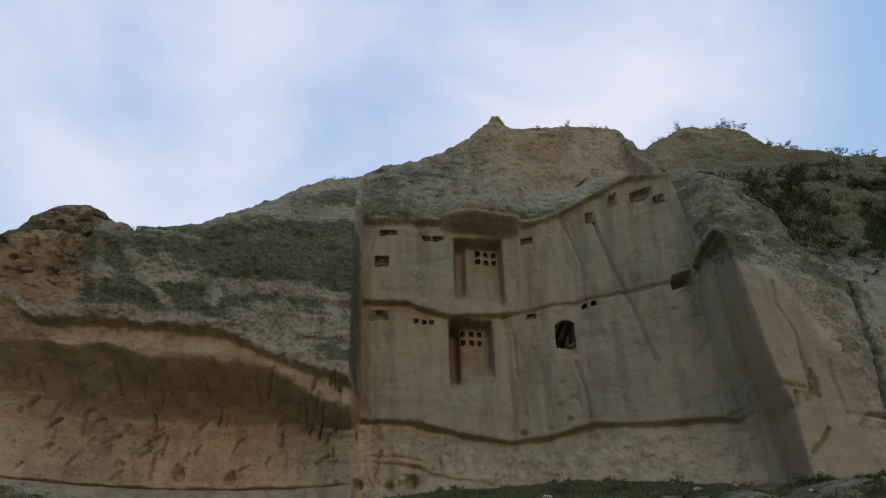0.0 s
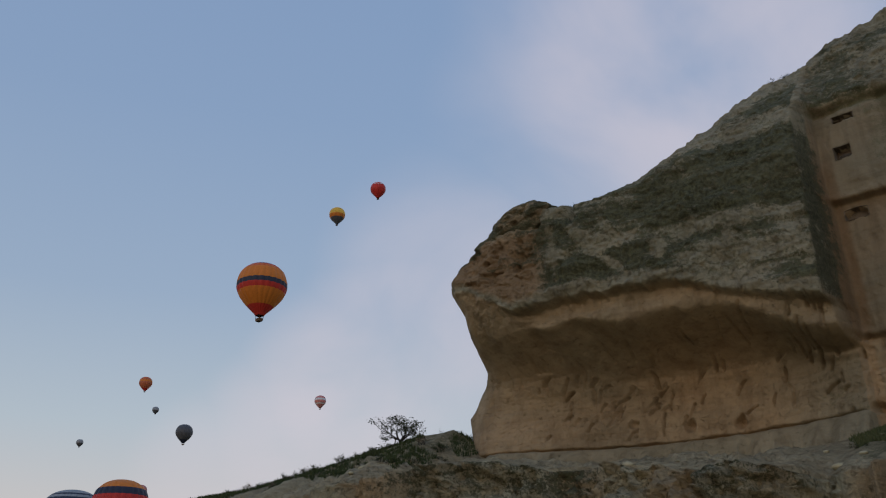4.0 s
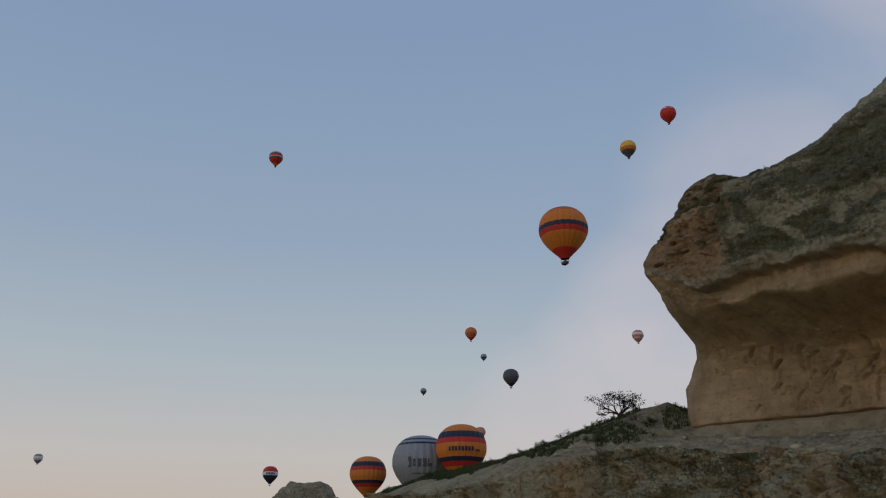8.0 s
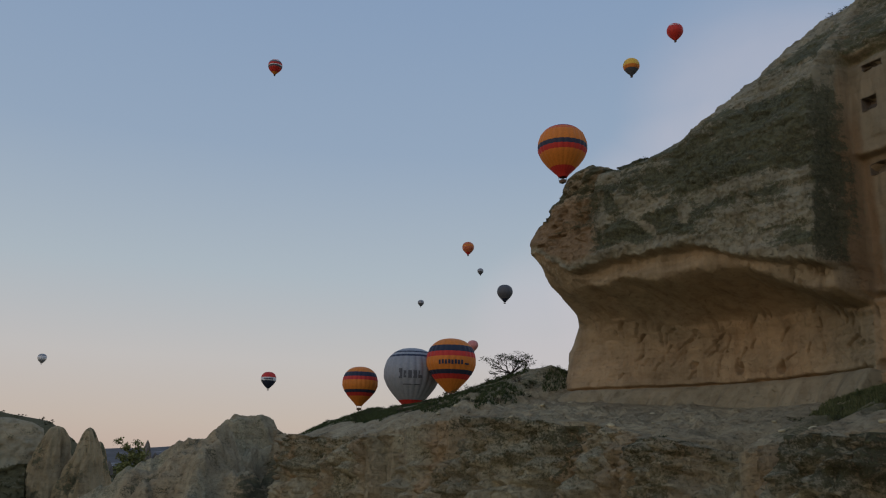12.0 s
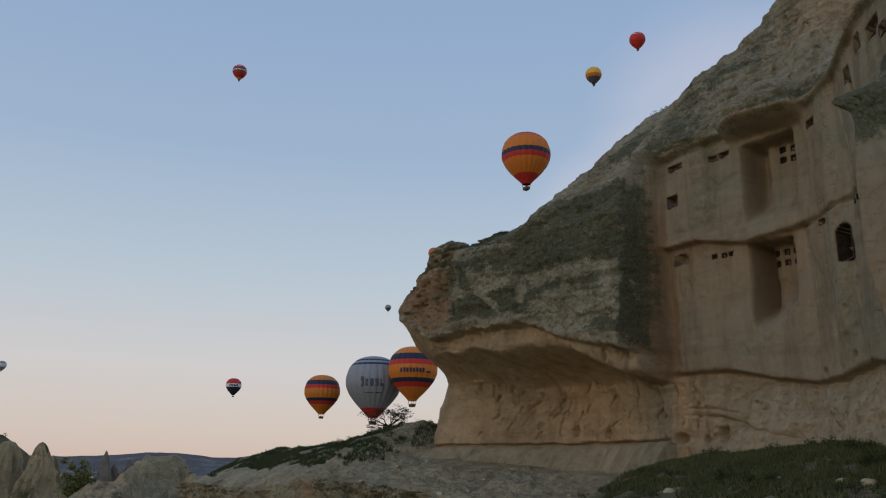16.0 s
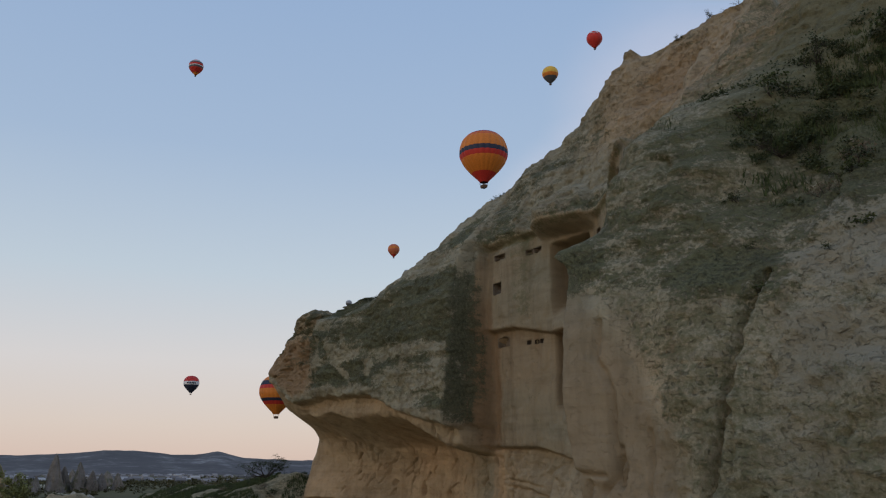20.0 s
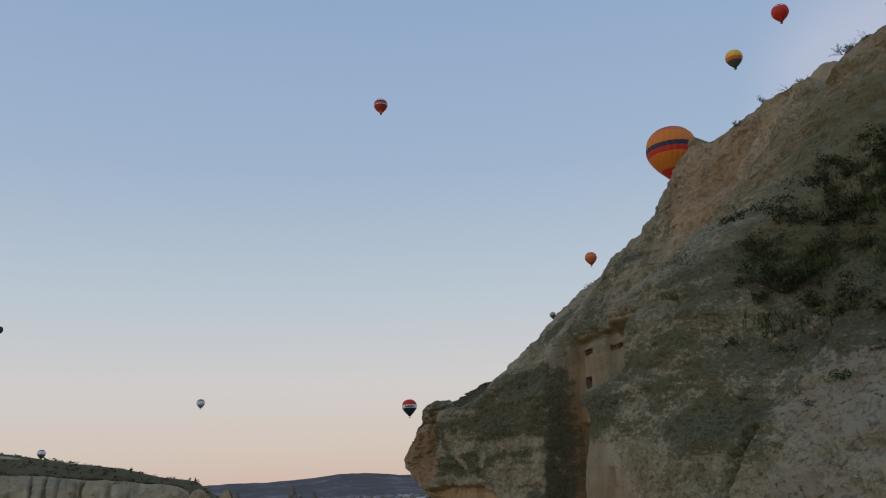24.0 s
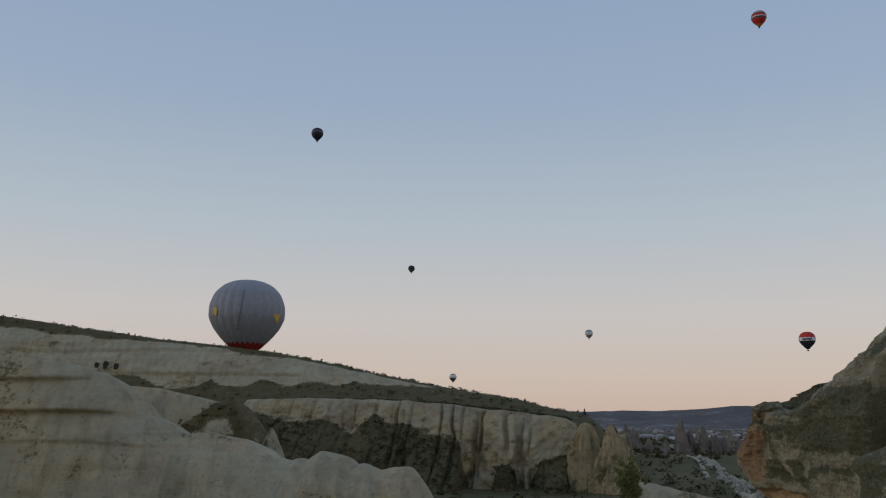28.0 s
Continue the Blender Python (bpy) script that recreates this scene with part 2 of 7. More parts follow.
        lcol = mixc(nt, ramp(nt, tone, [(0.34, (0, 0, 0)), (0.66, (1, 1, 1))]), (0.033, 0.036, 0.017), (0.132, 0.129, 0.072))
        col = mixc(nt, mathn(nt, "MULTIPLY", lich, 0.88), col, lcol)
        moss = mathn(nt, "MULTIPLY", mathn(nt, "SUBTRACT", mathn(nt, "ADD", mathn(nt, "ADD", mathn(nt, "MULTIPLY", crust, 0.6), mathn(nt, "MULTIPLY", speck, 0.4)), mathn(nt, "MULTIPLY", zb, 0.40)), 0.69), 5.0, True)
        near = stains or green == 1.0
        tints = ((0.066, 0.066, 0.026), (0.160, 0.152, 0.078)) if near else ((0.052, 0.043, 0.015), (0.118, 0.096, 0.040))
        mcol = mixc(nt, speck, tuple(c * green for c in tints[0]), tuple(c * green for c in tints[1]))
        col = mixc(nt, mathn(nt, "MULTIPLY", moss, 0.75 if near else 0.95), col, mcol)
        height = mathn(nt, "ADD", height, mathn(nt, "MULTIPLY", lich, 0.12))
    nt.links.new(col, bsdf.inputs["Base Color"])
    height = mathn(nt, "MULTIPLY", height, mathn(nt, "ADD", mathn(nt, "MULTIPLY", wild, 0.94), 0.06))
    bump(nt, bsdf, height, 1.0, relief * size)
    return m


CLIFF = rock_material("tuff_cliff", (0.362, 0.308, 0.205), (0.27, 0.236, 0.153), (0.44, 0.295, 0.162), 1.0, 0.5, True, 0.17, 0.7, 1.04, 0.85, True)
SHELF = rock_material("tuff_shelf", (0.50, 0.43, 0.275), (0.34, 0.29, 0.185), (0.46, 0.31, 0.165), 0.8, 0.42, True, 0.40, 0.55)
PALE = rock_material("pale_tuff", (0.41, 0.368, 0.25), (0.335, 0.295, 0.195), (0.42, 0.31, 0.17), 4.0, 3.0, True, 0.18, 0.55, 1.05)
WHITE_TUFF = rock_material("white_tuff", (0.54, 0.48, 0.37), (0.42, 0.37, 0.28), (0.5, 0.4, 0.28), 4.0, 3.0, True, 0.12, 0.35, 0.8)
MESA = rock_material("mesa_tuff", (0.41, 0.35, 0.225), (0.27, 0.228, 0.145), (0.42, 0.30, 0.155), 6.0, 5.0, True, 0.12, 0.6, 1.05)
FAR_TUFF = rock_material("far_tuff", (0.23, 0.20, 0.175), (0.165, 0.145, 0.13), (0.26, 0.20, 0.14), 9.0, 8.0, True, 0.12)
VALLEY, nt, bsdf = material("valley_scrub", 0.95)
vco = obj_coord(nt)
vbig = noise_node(nt, vco, 0.011, 9, 0.66, (1, 0.6, 1))
vmid = noise_node(nt, vco, 0.08, 8, 0.7)
vcol = ramp(nt, mathn(nt, "ADD", mathn(nt, "MULTIPLY", vbig, 0.62), mathn(nt, "MULTIPLY", vmid, 0.38)), [(0.36, (0.052, 0.045, 0.015)), (0.48, (0.088, 0.076, 0.027)), (0.57, (0.122, 0.102, 0.042)), (0.63, (0.17, 0.138, 0.072)), (0.70, (0.34, 0.285, 0.19))])
nt.links.new(vcol, bsdf.inputs["Base Color"])
bump(nt, bsdf, vmid, 0.6, 1.0)
NICHE, nt, bsdf = material("carved_niche", 0.95)
nt.links.new(ramp(nt, noise_node(nt, obj_coord(nt), 5.0), [(0.3, (0.15, 0.115, 0.08)), (0.7, (0.25, 0.19, 0.135))]), bsdf.inputs["Base Color"])
# darker copy of the lining: inner shade of deep holes put into the colour
SHADED_HOLLOW, nt, bsdf = material("shaded_hollow", 0.95)
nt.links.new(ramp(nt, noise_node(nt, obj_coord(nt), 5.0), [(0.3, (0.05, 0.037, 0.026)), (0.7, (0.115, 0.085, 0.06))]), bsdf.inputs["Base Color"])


def foliage(name, dark, light, rough=0.8):
    m, nt, bsdf = material(name, rough)
    info = nt.nodes.new("ShaderNodeNewGeometry")
    n = noise_node(nt, obj_coord(nt), 1.3, 3)
    f = mathn(nt, "ADD", mathn(nt, "MULTIPLY", info.outputs["Random Per Island"], 0.6), mathn(nt, "MULTIPLY", n, 0.4))
    nt.links.new(mixc(nt, f, dark, light), bsdf.inputs["Base Color"])
    return m


LEAF = foliage("shrub_leaf", (0.030, 0.042, 0.014), (0.085, 0.102, 0.033))
LEAF_DARK = foliage("dark_shrub_leaf", (0.025, 0.032, 0.013), (0.072, 0.083, 0.032))
GRASS = foliage("grass_blade", (0.035, 0.045, 0.014), (0.15, 0.15, 0.06))
POPLAR = foliage("poplar_leaf", (0.12, 0.125, 0.040), (0.25, 0.245, 0.085))
FAR_LEAF = foliage("far_scrub_leaf", (0.042, 0.038, 0.014), (0.105, 0.092, 0.038))
DRY = foliage("dry_scrub", (0.11, 0.08, 0.05), (0.23, 0.175, 0.115))
BARK, nt, bsdf = material("bark", 0.9)
nt.links.new(ramp(nt, noise_node(nt, obj_coord(nt), 14.0), [(0.3, (0.03, 0.024, 0.018)), (0.7, (0.09, 0.07, 0.055))]), bsdf.inputs["Base Color"])

# ---- cliff ----
CREST_X = [-16.5, -15.5, -14.3, -13.7, -12.6, -11.4, -10.2, -9.2, -7.1, -4.7, -3.1, -1.4, 0.7, 3.6, 5.2, 5.6, 5.95, 6.3, 7.2, 9.6, 12.6, 12.9, 13.3, 14.2, 16, 19, 20.4, 25, 40, 75]
CREST_Z = [7.6, 8.5, 9.6, 9.9, 10.15, 10.1, 9.6, 9.95, 11.5, 13.5, 15.2, 15.6, 16.7, 18.1, 19.6, 20.35, 20.4, 19.85, 20.0, 20.4, 20.2, 19.6, 18.0, 18.5, 19.5, 19.4, 17.9, 16.9, 16, 16]
CREST_Y = [20.9, 20.6, 20.5, 20.6, 20.9, 21.3, 21.6, 22, 23.5, 25, 26.5, 26.8, 27.2, 27.7, 28, 28.1, 28.2, 28.2, 28.6, 29, 29.0, 28.9, 28.6, 28.3, 28, 28, 27.5, 27, 27, 27]


def crest(x):
    return np.interp(x, CREST_X, CREST_Y), np.interp(x, CREST_X, CREST_Z)


# the overhanging nose: heights and depths, station by station along x
NOSE_X = [-17, -15.5, -14, -12, -10, -8, -6, -4, -2.5, -1.3]
NOSE_Z = [[-4] * 10, [0] * 10, [2.4] * 10, [3.6, 3.6, 3.5, 3.3, 3.2, 3.2, 3.1, 3.0, 2.3, 2.1]]
NOSE_Y = [[21.5, 22, 22.8, 23.8, 24.4, 24.7, 24.8, 24.8, 24.8, 24.8], [22.2, 22.3, 23.3, 24.6, 25.5, 25.9, 26.1, 26.0, 25.7, 25.35],
          [23.2, 23.3, 24, 25, 25.9, 26.3, 26.4, 26.2, 25.9, 25.6], [23.2, 23.2, 23.4, 24.2, 25.3, 25.9, 26, 25.9, 25.7, 25.5]]
# the lip of the block and the band of rock that hangs below it
LIP_X = [-17, -15.1, -14.3, -12.9, -12, -11, -8, -6.1, -4.65, -3.5, -1.6]
LIP_Z = [7.0, 6.6, 6.05, 5.25, 5.15, 5.4, 5.36, 5.15, 4.4, 4.18, 3.59]
LIP_Y = [19.8, 19.5, 19.75, 20.15, 20.6, 21.05, 21.5, 22.0, 22.45, 22.75]
BAND_X = [-17, -15.5, -14, -12, -10.7, -9, -8, -6, -4.4, -3.5, -2, -1.3]
BAND_Z = [5.2, 5.0, 4.6, 4.5, 4.55, 4.25, 4.3, 4.15, 3.9, 3.3, 2.75, 2.8]
BAND_Y = [1.7, 1.5, 1.25, 1.0, 0.9, 0.9, 0.95, 0.95, 0.75, 0.9, 1.0, 1.3]
NOSE_TOP = [([7.8, 7.9, 8.0, 8.2, 8.4, 8.8, 9.0, 9.2, 9.4, 9.6], [20.4, 19.8, 19.9, 20.25, 20.7, 21.25, 21.85, 22.4, 22.85, 23.1]),
            ([8.0, 8.6, 9.3, 9.7, 9.6, 9.7, 10.4, 10.8, 11.2, 11.4], [20.6, 20.2, 20.2, 20.6, 21.0, 21.45, 22.1, 22.75, 23.25, 23.6])]
# the hillside beyond the buttress
HILL_X = [12.5, 13.3, 14, 16, 18, 20, 22, 75]
HILL_Z = [-4, 0, 2, 4, 6, 8, 8.7, 10, 11.3, 14, 17]
HILL_Y = [[17.2, 17.2, 17.2, 17.2, 17.4, 17.8, 18.2, 19],
          [17.75, 17.9, 18.0, 18.0, 18.2, 18.7, 19.2, 20],
          [17.72, 17.9, 18.1, 18.25, 18.5, 19.3, 19.7, 20.3],
          [17.68, 17.9, 18.1, 18.5, 18.9, 19.9, 20.3, 21],
          [17.9, 18.0, 18.15, 19.0, 20.1, 20.9, 21.3, 22],
          [18.4, 18.6, 18.9, 20.0, 21.3, 22.1, 22.5, 23],
          [19.8, 19.3, 19.25, 20.3, 21.8, 22.7, 23.1, 23.5],
          [20.7, 19.6, 19.6, 20.9, 22.7, 23.7, 24.1, 24.5],
          [21.2, 20.2, 20.25, 22.1, 23.7, 24.7, 25.1, 25.5],
          [24.0, 24.1, 24.2, 24.5, 24.9, 25.2, 25.4, 25.6],
          [26.6, 26.6, 26.6, 26.5, 26.5, 26.6, 26.7, 26.9]]


def wall_y(x):
    return np.interp(x, [-1.3, 0, 1.5, 3, 5.3, 6.5, 8, 10.3, 12.1, 13.4], [24.95, 25.0, 25.2, 25.5, 25.7, 25.2, 24.6, 22.9, 21.5, 20.2])


def wall_foot(x):
    return np.interp(x, [-1.06, 1.5, 3.4, 5.1, 6.9, 8.4, 10.35, 11.8, 12.9, 13.4], [2.7, 2.65, 2.16, 1.87, 1.86, 2.16, 1.75, 1.62, 1.2, 1.1])


def wall_head(x):
    return np.interp(x, [-1.2, 3, 6.9, 8.9, 10.75, 12.6, 13.4], [11.9, 12.0, 11.76, 12.2, 12.65, 12.0, 11.6])


# carved hollows of the facade: name, x, z, width, height, depth
DOVECOT = [(4.23 + 0.39 * i, 11.03 - 0.42 * j) for j in range(2) for i in range(3)]
DOVECOT_LOW = [(3.41 + 0.37 * i, 7.02 - 0.42 * j) for j in range(2) for i in range(3)]
HOLES = [("pigeonhole", x, z, 0.2, 0.22, 0.4) for x, z in DOVECOT + DOVECOT_LOW]
HOLES += [("pigeonhole", 1.25 + 0.35 * i, 7.22, 0.19, 0.17, 0.35) for i in range(3)]
HOLES += [("pigeonhole", 8.6 + 0.32 * i, 7.32, 0.18, 0.17, 0.3) for i in range(2)]
HOLES += [("slot_niche", 0.0, 11.36, 0.78, 0.22, 0.35), ("slot_niche", 1.75, 11.26, 0.40, 0.2, 0.3), ("slot_niche", 2.33, 11.28, 0.5, 0.2, 0.3),
          ("square_niche", -0.28, 9.9, 0.62, 0.52, 0.5), ("oval_niche", -0.4, 7.43, 0.85, 0.45, 0.4), ("slot_niche", 6.42, 7.36, 0.42, 0.2, 0.25),
          ("doorway", 7.70, 6.19, 0.80, 1.25, 2.2), ("broken_niche", 12.2, 7.38, 0.85, 0.7, 0.8), ("slot_niche", 6.45, 11.1, 0.5, 0.3, 0.35),
          ("broken_niche", 9.15, 11.45, 0.4, 0.6, 0.4), ("broken_niche", 10.1, 12.0, 0.36, 0.55, 0.35), ("broken_niche", 11.15, 11.8, 0.95, 0.5, 0.4), ("broken_niche", 11.75, 11.3, 0.4, 0.36, 0.35)]


def lean(z):
    """How far the edge of the buttress leans out at each height."""
    return np.interp(z, [-2, 0.8, 2, 3.2, 5, 8, 10, 12], [1.35, 1.3, 0.95, 0.7, 0.55, 0.38, 0.12, 0.0])


def leaned(x):
    return np.interp(x, [10.4, 12.3, 12.6, 16.2], [0, 1, 1, 0])


def station(x, z):
    """The plan station whose leaned place is x."""
    xs = np.linspace(10, 17, 141)
    return float(np.interp(x, xs + lean(z) * leaned(xs), xs)) if 10 < x < 17 else x


def lip_z(x):
    return float(np.interp(x, LIP_X, LIP_Z)) + 0.07 * float(fbm(x * 1.3, 5.0, 0.0, 3)) + 0.05 * float(fbm(x * 4.1, 2.0, 0.0, 2))


def band_z(x):
    return float(np.interp(x, BAND_X, BAND_Z)) + 0.08 * float(fbm(x * 1.1, 8.0, 0.0, 3))


def nose_depth(x, z, zc, yc):
    zs = [float(np.interp(x, NOSE_X, k)) for k in NOSE_Z]
    ys = [float(np.interp(x, NOSE_X, k)) for k in NOSE_Y]
    zl, yl = lip_z(x), float(np.interp(x, NOSE_X, LIP_Y))
    zb = min(band_z(x), zl - 0.18)
    yb = yl + float(np.interp(x, BAND_X, BAND_Y))
    # roof of the recess, hanging band, flat underside of the lip, face of the block
    step = float(smooth(-14.2, -12.2, x))
    zs += [zb - 0.22, zb, zb + 0.10, zl - 0.07, zl, zl + 0.5]
    ys += [yb + 0.35 + 0.4 * step, yb, yb - 0.12, yl + 0.06 + (yb - 0.34 - yl) * step, yl, yl - 0.05]
    for heights, depths in NOSE_TOP:
        zs.append(float(np.interp(x, NOSE_X, heights)))
        ys.append(float(np.interp(x, NOSE_X, depths)))
    zs, ys = np.array(zs), np.array(ys)
    keep = zs < zc - 0.05
    return np.interp(z, np.append(zs[keep], zc), np.append(ys[keep], yc))


def facade_depth(x, z, zc, yc):
    y0, foot, head = wall_y(x), wall_foot(x), wall_head(x)
    y = np.full_like(z, y0)
    # lower storey set back under a soft ledge; a groove carries the line on
    ledge = ledge_line(x)
    back = np.interp(x, [-1.2, 2.7, 5.2, 6.0, 14], [0.42, 0.40, 0.30, 0.05, 0.0])
    y += back * (1 - smooth(ledge - 0.10, ledge + 0.02, z))
    y += 0.20 * np.exp(-(((z - ledge + 0.06) / 0.07) ** 2)) * smooth(4.6, 5.4, x)
    # two bays with flared cheeks cut into the facade
    up = smooth(2.95, 3.25, x) * (1 - smooth(5.18, 5.36, x))
    y += (0.95 - 0.12 * (1 - smooth(3.2, 4.2, x))) * up * smooth(7.7, 9.2, z) * (1 - smooth(11.28, 11.42, z))
    low = smooth(2.68, 2.86, x) * (1 - smooth(4.52, 4.7, x))
    y += 0.95 * low * smooth(3.7, 5.0, z - 0.5 * np.abs(x - 3.3)) * (1 - smooth(7.26, 7.4, z))
    y += 0.65 * smooth(2.7, 2.84, x) * (1 - smooth(3.08, 3.3, x)) * smooth(4.2, 5.3, z) * (1 - smooth(7.15, 7.3, z))
    y += 0.45 * smooth(3.0, 3.2, x) * (1 - smooth(3.4, 3.7, x)) * smooth(8.2, 9.2, z) * (1 - smooth(11.1, 11.3, z))
    # soft fluting left by water
    y += 0.16 * fbm(x * 1.1, z * 0.12, 3.0, 3) * (1 - smooth(8.5, 9.5, x)) + 0.05 * fbm(x * 2.4, z * 0.9, 1.0, 4) + 0.05 * np.clip(fbm(x * 1.4, z * 1.2, 61.0, 4) * 3 - 0.6, 0, 1)
    # dark groove under the facade, then a base that swells out again
    under = 1 - smooth(foot - 0.12, foot + 0.03, z)
    swell = 0.15 + 0.85 * float(smooth(-0.5, 4.5, x))
    y += under * (np.interp(z - foot, [-3.2, -2.2, -1.0, -0.25, 0], [-1.5, -1.0, -0.55, -0.12, 0]) * swell + 0.45)
    # eave and slope above
    lip = smooth(head - 0.05, head + 0.2, z)
    u = np.clip((z - head - 0.2) / max(zc - head - 0.2, 0.3), 0, 1)
    flat = np.interp(x, [-1.3, 2, 8, 9.5, 13.4], [0.95, 0.95, 0.85, 0.5, 0.42])
    above = (y0 - 0.35) + (yc - y0 + 0.35) * u ** flat
    y = y * (1 - lip) + above * lip
    y -= 1.05 * np.sqrt(np.clip(1 - ((x - 4.3) / 1.9) ** 2 - ((z - head - 0.1) / 1.8) ** 2, 0, 1)) * smooth(head - 0.42, head + 0.02, z)
    y += 0.35 * np.exp(-((np.hypot(x - 4.95, z - 13.07) / 0.16) ** 4))
    y += 0.35 * (1 - smooth(1.2, 2.2, x)) * np.exp(-(((z - head - 0.05) / 0.22) ** 2))
    # the scooped hollow below the pinnacle
    y += 0.9 * np.exp(-(((x - 8.2) / 1.7) ** 2) - (((z - 17.6) / 1.5) ** 2)) * lip
    y += 0.5 * np.exp(-(((x - 8.6) / 1.2) ** 2) - (((z - 14.9) / 0.7) ** 2)) * lip
    return y


def hill_depth(x, z, zc, yc):
    ys = np.array([np.interp(x, HILL_X, k) for k in HILL_Y])
    zs = np.array(HILL_Z, float)
    keep = zs < zc - 0.3
    return np.interp(z, np.append(zs[keep], zc), np.append(ys[keep], yc))


def groove(x, z, line, width, depth):
    """A crack along a broken line of (x, z)."""
    best = np.full(np.shape(z), 9.0)
    for (xa, za), (xb, zb) in zip(line, line[1:]):
        dx, dz = xb - xa, zb - za
        t = np.clip(((x - xa) * dx + (z - za) * dz) / (dx * dx + dz * dz), 0, 1)
        best = np.minimum(best, np.hypot(x - xa - t * dx, z - za - t * dz))
    return depth * np.exp(-((best / width) ** 2))


CRACKS = [([(4.62, 7.0), (4.66, 4.6)], 0.07, 0.25), ([(17.2, -1), (17.35, 1.0), (17.65, 3.0), (17.9, 5.2), (18.2, 6.4)], 0.09, 0.7),
          ([(14.75, 1.3), (14.62, 2.6), (14.6, 3.6), (14.35, 4.2), (14.1, 4.6), (14.2, 5.6)], 0.06, 0.2),
          ([(13.1, 1.6), (14.4, 1.5)], 0.06, 0.2), ([(15.7, 2.6), (15.75, 0.6)], 0.05, 0.15),
          ([(16.6, 0.6), (17.9, 0.45), (18.6, 0.9)], 0.10, 0.5),
          ([(9.3, 11.2), (9.79, 8.6), (10.33, 6.8), (10.6, 5.4), (10.95, 4.0)], 0.06, 0.22),
          ([(8.1, 11.4), (8.65, 9.24), (8.5, 8.0)], 0.04, 0.10), ([(5.6, 6.6), (5.65, 4.6)], 0.05, 0.12),
          ([(8.05, 4.9), (8.3, 3.6), (8.35, 2.4)], 0.06, 0.16),
          ([(2.1, 1.7), (3.1, 1.95), (4.0, 2.0)], 0.05, 0.12), ([(-0.6, 0.95), (1.0, 0.8), (2.6, 0.25), (4.8, -0.2)], 0.06, 0.2),
          ([(-0.8, 1.25), (0.6, 1.15), (1.6, 0.95)], 0.05, 0.16),
          ([(-11.7, 1.0), (-11.1, 2.0), (-10.6, 2.6)], 0.06, 0.14), ([(-13.4, 1.0), (-13.2, 2.2)], 0.05, 0.10), ([(-12.4, 2.7), (-12.0, 3.5)], 0.05, 0.12),
          ([(-9.4, 4.2), (-9.1, 3.8)], 0.05, 0.12), ([(-4.6, 2.0), (-4.2, 1.4), (-4.3, 0.8)], 0.05, 0.12)]


crack_rg = random.Random(8)
# short slanting cracks all over the recess, and longer ones on the buttress
for k in range(84):
    cx, cz = crack_rg.uniform(-15.5, -0.5), crack_rg.uniform(0.3, 3.6)
    cl, ca = crack_rg.uniform(0.15, 0.7), crack_rg.uniform(0.5, 1.6)
    CRACKS.append(([(cx, cz), (cx + cl * math.cos(ca) * 0.5, cz + cl * math.sin(ca) * 0.5 + 0.05), (cx + cl * math.cos(ca), cz + cl * math.sin(ca))], crack_rg.uniform(0.03, 0.05), crack_rg.uniform(0.18, 0.38)))
for k in range(26):
    cx, cz = crack_rg.uniform(13.2, 29), crack_rg.uniform(-1.0, 10.5)
    cl, ca = crack_rg.uniform(0.4, 1.6), crack_rg.uniform(0.6, 2.4)
    CRACKS.append(([(cx, cz), (cx + cl * math.cos(ca) * 0.5 + 0.1, cz + cl * math.sin(ca) * 0.5), (cx + cl * math.cos(ca), cz + cl * math.sin(ca))], crack_rg.uniform(0.05, 0.08), crack_rg.uniform(0.15, 0.32)))


def left_edge(z):
    return np.interp(z, [-4, 0, 1.2, 2.2, 3.2, 4.0, 5.0, 6.0, 6.9, 7.6], [-17.9, -17.9, -18.3, -18.8, -18.1, -17.2, -16.8, -16.5, -16.7, -16.6])


